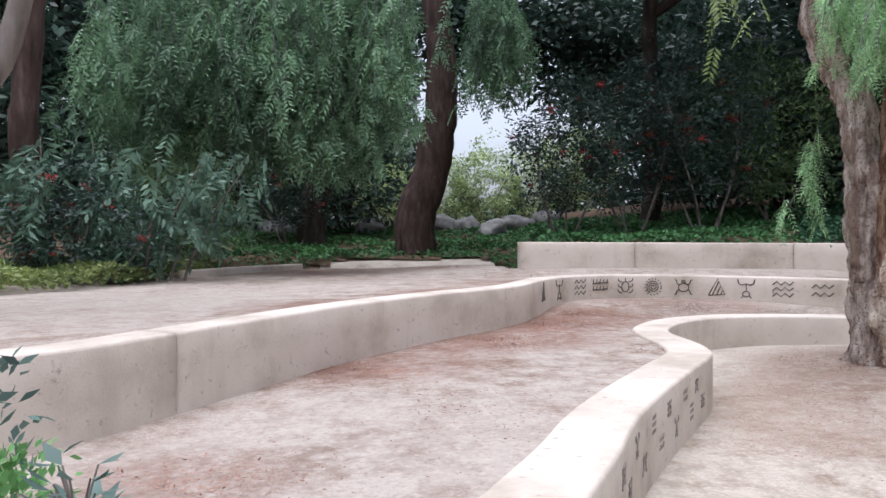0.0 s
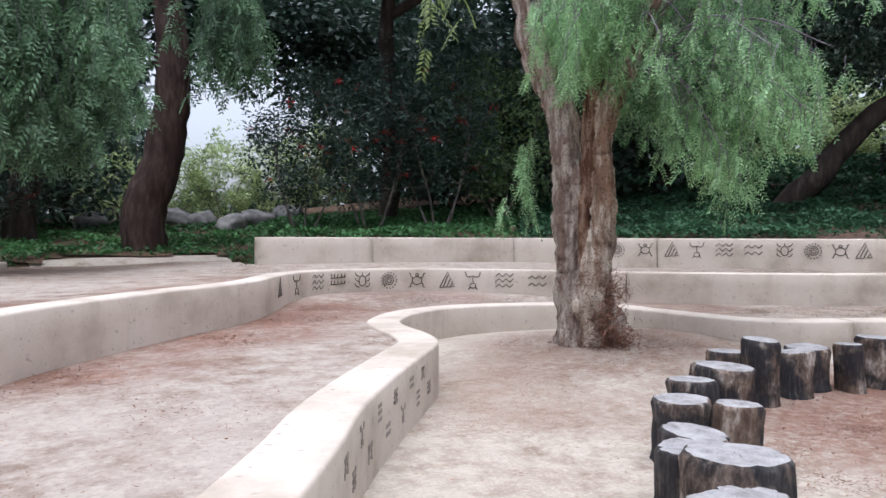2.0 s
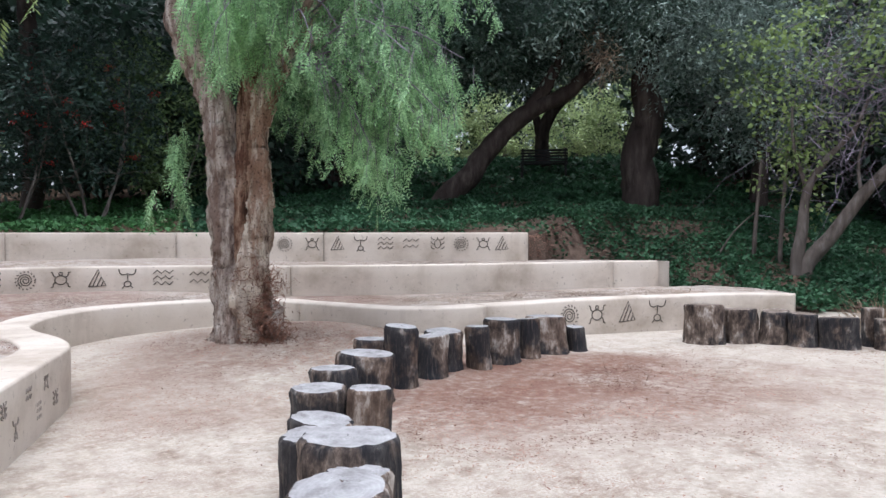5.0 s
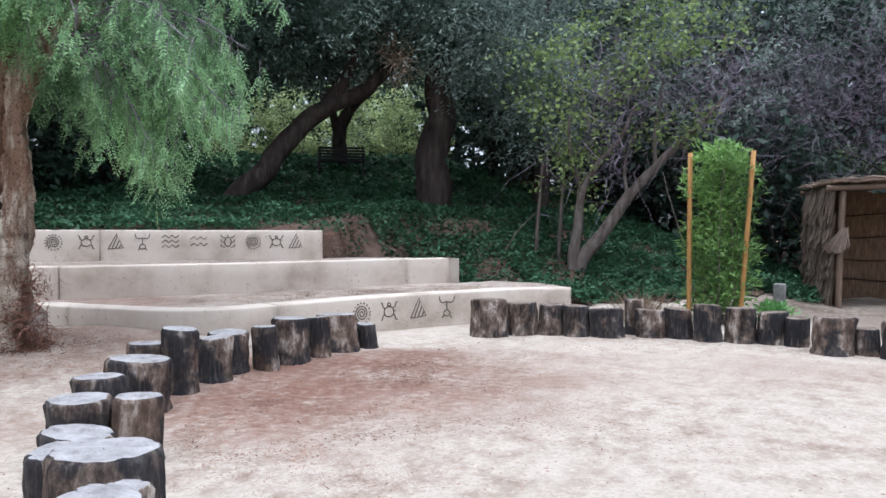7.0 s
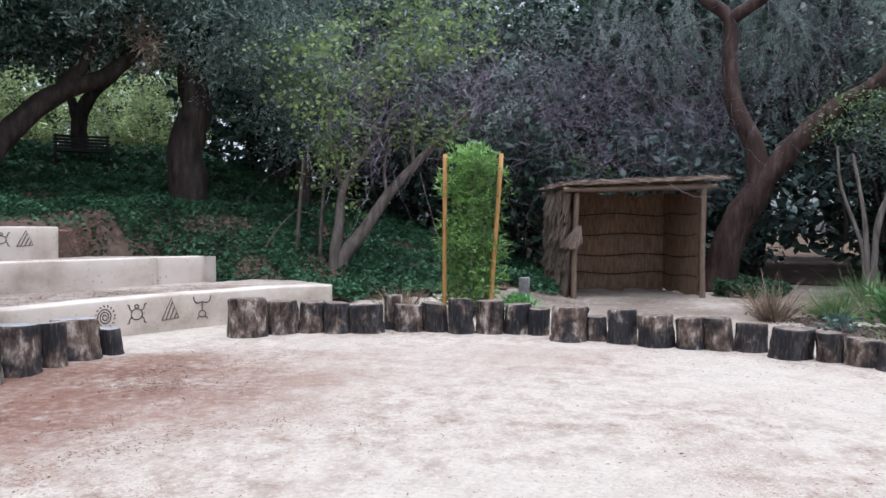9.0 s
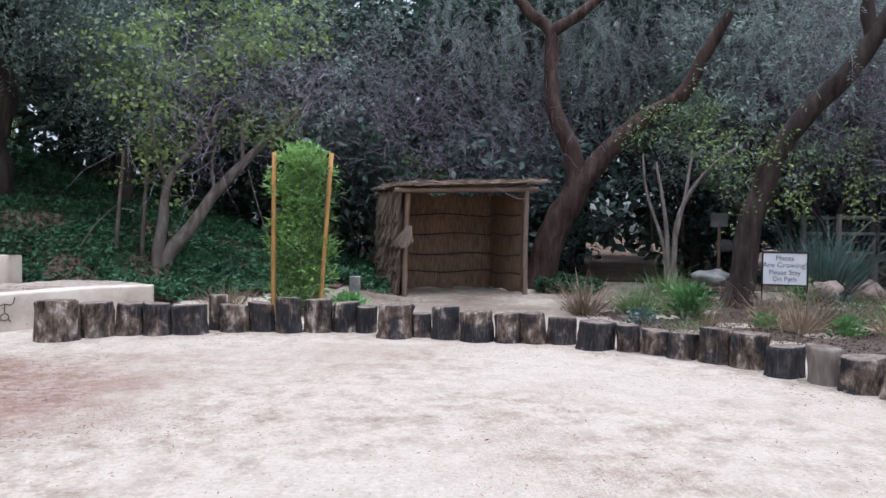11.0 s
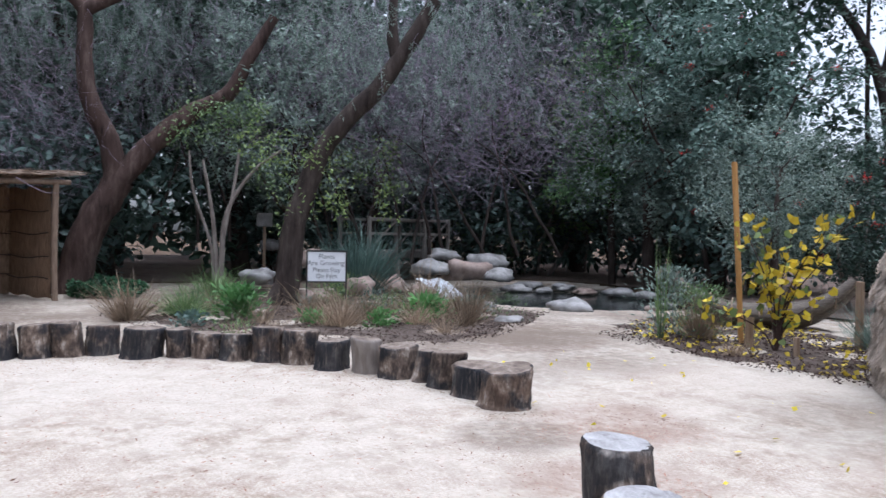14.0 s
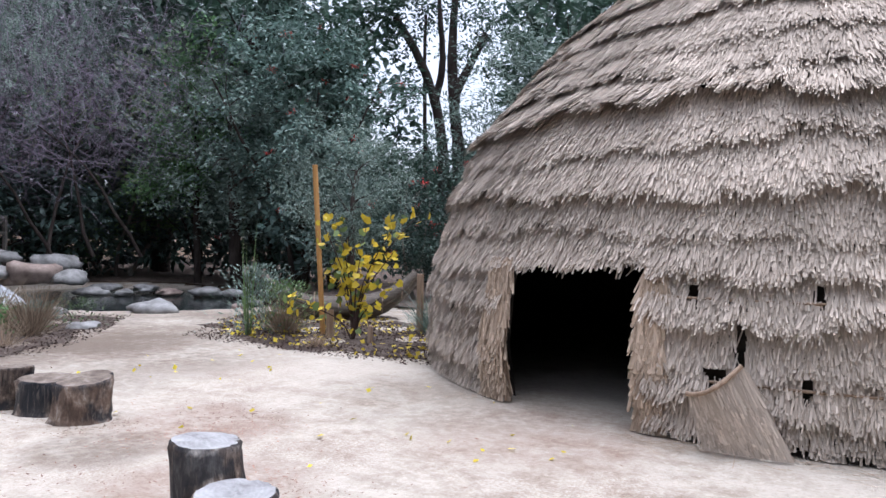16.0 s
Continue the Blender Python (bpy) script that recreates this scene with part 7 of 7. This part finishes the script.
# ---- pond and little fall ----
m, nt, ln, b = mat_base("pond_water", 0.06, 0.5)
b.inputs["Base Color"].default_value = (0.012, 0.016, 0.016, 1)
bump(nt, ln, b, noise_node(nt, ln, position(nt), 5.0, 3, 0.5, (1, 2.2, 1)), 0.02, 0.35)
a = np.linspace(0, 2 * np.pi, 65)[:-1]
ring = np.stack([POND[0] + POND[2] * 1.02 * np.cos(a), POND[1] + POND[3] * 1.02 * np.sin(a), np.full(64, -0.1)], 1)
tri = np.array([[64, q, (q + 1) % 64] for q in range(64)])
tagged(quads("water", np.vstack([ring, [(POND[0], POND[1], -0.1)]]), tri, m), "dark still pond water with ripples", "water", kind="structure")
foam = plain_mat("white_water", (0.25, 0.28, 0.31), (0.75, 0.78, 0.82), 14, 0.3, 0.03, (3, 3, 1))
u, t = np.meshgrid(np.linspace(0, 1, 14), np.linspace(0, 1, 9), indexing="ij")
fx = 18.15 - 0.95 * t - 0.1 * u
fy = -9.3 - 0.7 * u - 0.3 * t
fz = 0.36 - 0.46 * t**1.2 + 0.012 * np.sin(u * 31 + t * 5) + 0.03 * np.sin(u * 9 + 2 * t)
i, j = np.meshgrid(np.arange(13), np.arange(8), indexing="ij")
ff = np.stack([i * 9 + j, (i + 1) * 9 + j, (i + 1) * 9 + j + 1, i * 9 + j + 1], -1).reshape(-1, 4)
tagged(quads("waterfall", np.stack([fx, fy, fz], -1).reshape(-1, 3), ff, foam, smooth=True), "small white cascade running into the pond", "waterfall")


# ---- footbridge ----
GREYWOOD = plain_mat("grey_weathered_wood", (0.11, 0.098, 0.085), (0.27, 0.245, 0.22), 7, stretch=(6, 6, 0.6))


def footbridge():
    ob = thing("footbridge", 21.6, -9.0, 0.95, "weathered wooden footbridge with braced rails", "bridge", turn=-67)
    for k in range(16):
        part("plank", box(bmesh.new(), k * 0.24, k * 0.24 + 0.22, -0.6, 0.6, 0, 0.05, 0.006), GREYWOOD, ob, smooth=False)
    for y in (-0.6, 0.6):
        for x in (0.05, 1.3, 2.55, 3.75):
            part("post", box(bmesh.new(), x - 0.05, x + 0.05, y - 0.05, y + 0.05, -1.0, 1.05, 0.008), GREYWOOD, ob, smooth=False)
        for z in (0.55, 0.98):
            part("rail", box(bmesh.new(), 0, 3.8, y - 0.03, y + 0.03, z - 0.04, z + 0.04, 0.008), GREYWOOD, ob, smooth=False)
        for x in (0.05, 2.55):
            v, f = tube(np.linspace((x, y, 0.08), (x + 1.2, y, 0.98), 3), np.full(3, 0.03), 6)
            quads("brace", v, f, GREYWOOD, ob)
    part("beam", box(bmesh.new(), 0, 3.8, -0.5, 0.5, -0.18, -0.01, 0.01), GREYWOOD, ob, smooth=False)


footbridge()


# ---- notice board ----
def text_mesh(body, size, x, z, mat, parent):
    cu = bpy.data.curves.new("lettering", "FONT")
    cu.body, cu.size, cu.align_x = body, size, "CENTER"
    tmp = bpy.data.objects.new("lettering", cu)
    scene.collection.objects.link(tmp)
    bpy.context.view_layer.update()
    me = bpy.data.meshes.new_from_object(tmp.evaluated_get(bpy.context.evaluated_depsgraph_get()))
    bpy.data.objects.remove(tmp)
    ob = new("lettering", me)
    me.materials.clear()
    me.materials.append(mat)
    ob.parent = parent
    ob.matrix_basis = pose(x, -0.022, z, 90, 0, 0)


def notice():
    ob = thing("notice_board", 14.15, -5.42, 0, "small white notice on two thin black legs", "sign", turn=-110)
    grey = plain_mat("grey_ink", (0.12, 0.12, 0.13), (0.2, 0.2, 0.21))
    panel = part("panel", box(bmesh.new(), -0.35, 0.35, -0.015, 0.015, 0.6, 1.15, 0.004), WHITE, ob, smooth=False)
    for x0, x1, z0, z1 in ((-0.37, 0.37, 1.145, 1.175), (-0.37, 0.37, 0.58, 0.605), (-0.372, -0.345, 0.6, 1.15), (0.345, 0.372, 0.6, 1.15)):
        part("frame", box(bmesh.new(), x0, x1, -0.025, 0.02, z0, z1, 0.003), BLACK, ob, smooth=False)
    for x in (-0.36, 0.36):
        part("leg", box(bmesh.new(), x - 0.012, x + 0.012, -0.012, 0.012, -0.1, 0.6), BLACK, ob, smooth=False)
    for body, z in (("Plants", 1.02), ("Are Growing!", 0.9), ("Please Stay", 0.775), ("On Path", 0.66)):
        text_mesh(body, 0.125 if z > 0.85 else 0.115, 0, z, grey, panel)


notice()
RED = plain_mat("red_ink", (0.4, 0.03, 0.03), (0.5, 0.05, 0.05))
# The last panel is made up for bright white spots beyond the footbridge.
for x, y, z, w, h, bars, tr in ((13.95, 22.05, 4.05, 0.75, 0.75, 0, -31), (18.57, 18.4, 3.8, 0.62, 0.55, 2, -45), (*polar(106.2, 23.5), 1.85, 0.46, 0.4, 0, -106), (*polar(110.9, 27), 2.05, 0.7, 0.34, 0, -111)):
    ob = thing("distant_notice", x, y, z, "pale panel among the trees" if not bars else "pale notice panel with two red lines", "sign", turn=tr)
    part("panel", box(bmesh.new(), -w / 2, w / 2, -0.02, 0.02, -h / 2, h / 2, 0.005), ROCK, ob, smooth=False)
    part("leg", box(bmesh.new(), -0.04, 0.04, 0.02, 0.08, -2.2, h / 2), WOODPOLE, ob, smooth=False)
    for k in range(bars):
        part("text_line", box(bmesh.new(), -w * 0.3, w * 0.3, -0.03, -0.021, 0.08 - 0.2 * k, 0.16 - 0.2 * k), RED, ob, smooth=False)


# ---- bench on the hill ----
def bench():
    ob = thing("park_bench", 20.46, 17.07, float(hill(20.46, 17.07)), "black slatted park bench on the hilltop", "bench", turn=-50)
    for k in range(5):
        part("back_slat", box(bmesh.new(), -0.8, 0.8, 0.0 + 0.02 * k, 0.03 + 0.02 * k, 0.5 + 0.1 * k, 0.57 + 0.1 * k, 0.006), BLACK, ob, smooth=False)
    for k in range(5):
        part("seat_slat", box(bmesh.new(), -0.8, 0.8, -0.1 - 0.1 * k, -0.03 - 0.1 * k, 0.42, 0.45, 0.006), BLACK, ob, smooth=False)
    for x in (-0.72, 0.72):
        part("leg", box(bmesh.new(), x - 0.03, x + 0.03, -0.5, -0.44, -0.1, 0.43), BLACK, ob, smooth=False)
        part("leg", box(bmesh.new(), x - 0.03, x + 0.03, 0.04, 0.1, -0.1, 1.0), BLACK, ob, smooth=False)


bench()


# ---- feathery shrub and foreground plants on the left ----
SUMAC = leaf_mat("blue_green_pinnate_leaf", (0.05, 0.1, 0.07), (0.16, 0.26, 0.18))
rng = np.random.default_rng(85)
ob = thing("feathery_shrub", 0, 0, 0, "feathery blue-green shrub with thin pale stems", "shrub")
lines, anc = [], []
for k in range(15):
    p = limb_line((-6.0 + 0.15 * k, 11.0 + 0.15 * (k % 5), 0.9), (0.25 * rng.normal(), 0.2 * rng.normal(), 1), rng.uniform(1.0, 2.3), 8, rng, 0, 0.12)
    lines.append(tube(p, np.linspace(0.025, 0.008, 8), 5))
    anc += list(p[4:]) + list(p[3:] + 0.15 * rng.normal(size=(5, 3)))
v, f = merged(lines)
quads("stem", v, f, BARK_PALE, ob)
anc = np.array(anc)
(lv, lf), _ = weep(rng, anc, np.full(len(anc), 0.25), 0.12, 0.5, 7, 0.19, 0.06, 0.3)
quads("crown", lv, lf, SUMAC, ob)
ob = thing("foreground_plant", -1.3, 2.75, 0.42, "dark blue-green lobed-leaved plant beside the terrace wall", "plant")
for k in range(26):
    a, e = rng.uniform(0, 6.3), rng.uniform(0.06, 0.3)
    foot = np.array([(0.05 + 0.05 * rng.random()) * math.cos(a), (0.05 + 0.05 * rng.random()) * math.sin(a), e])
    quads("stalk", *tube(np.array([(0, 0, -0.02), foot * np.array([0.5, 0.5, 0.6]), foot]), np.array([0.006, 0.005, 0.004]), 5), BARK_PALE, ob)
    out = np.array([math.cos(a), math.sin(a), rng.uniform(0.1, 0.9)])
    across = np.cross(out, (0, 0, 1)) + 0.2 * rng.normal(size=3)
    v, f = leaf_quads(foot[None], out[None], across[None], np.array([rng.uniform(0.1, 0.15)]), 0.06)
    quads("leaf", v, f, BLUE_P, ob)
leafy("foreground_plant", -1.8, 3.0, 0.62, 0.3, 110, 0.085, BLUE_P, "dark leafy twigs with red berries beside the wall", 121, 0.42, 0.4)
leafy("foreground_plant", -1.72, 2.95, 0.26, 0.34, 380, 0.06, GREEN_P, "fresh green weeds beside the wall", 122, 0.42, 0.6)
limbs = [([(-3.9, 5.9, 0.9), (-3.8, 5.95, 2.2), (-3.49, 6.08, 2.91), (-3.39, 6.13, 3.28), (-3.2, 6.2, 4.2)], 0.12, 0.08)]
lt = line_tree("pale_tree", limbs, BARK_PALE, "pale leaning tree at the terrace's edge", seed=86)
blob_crown(lt, 87, [(-3.4, 6.6, 4.8, 1.6, 1.6, 0.9, 120)], 18, 0.11, 0.05, L_MID, 0.2)
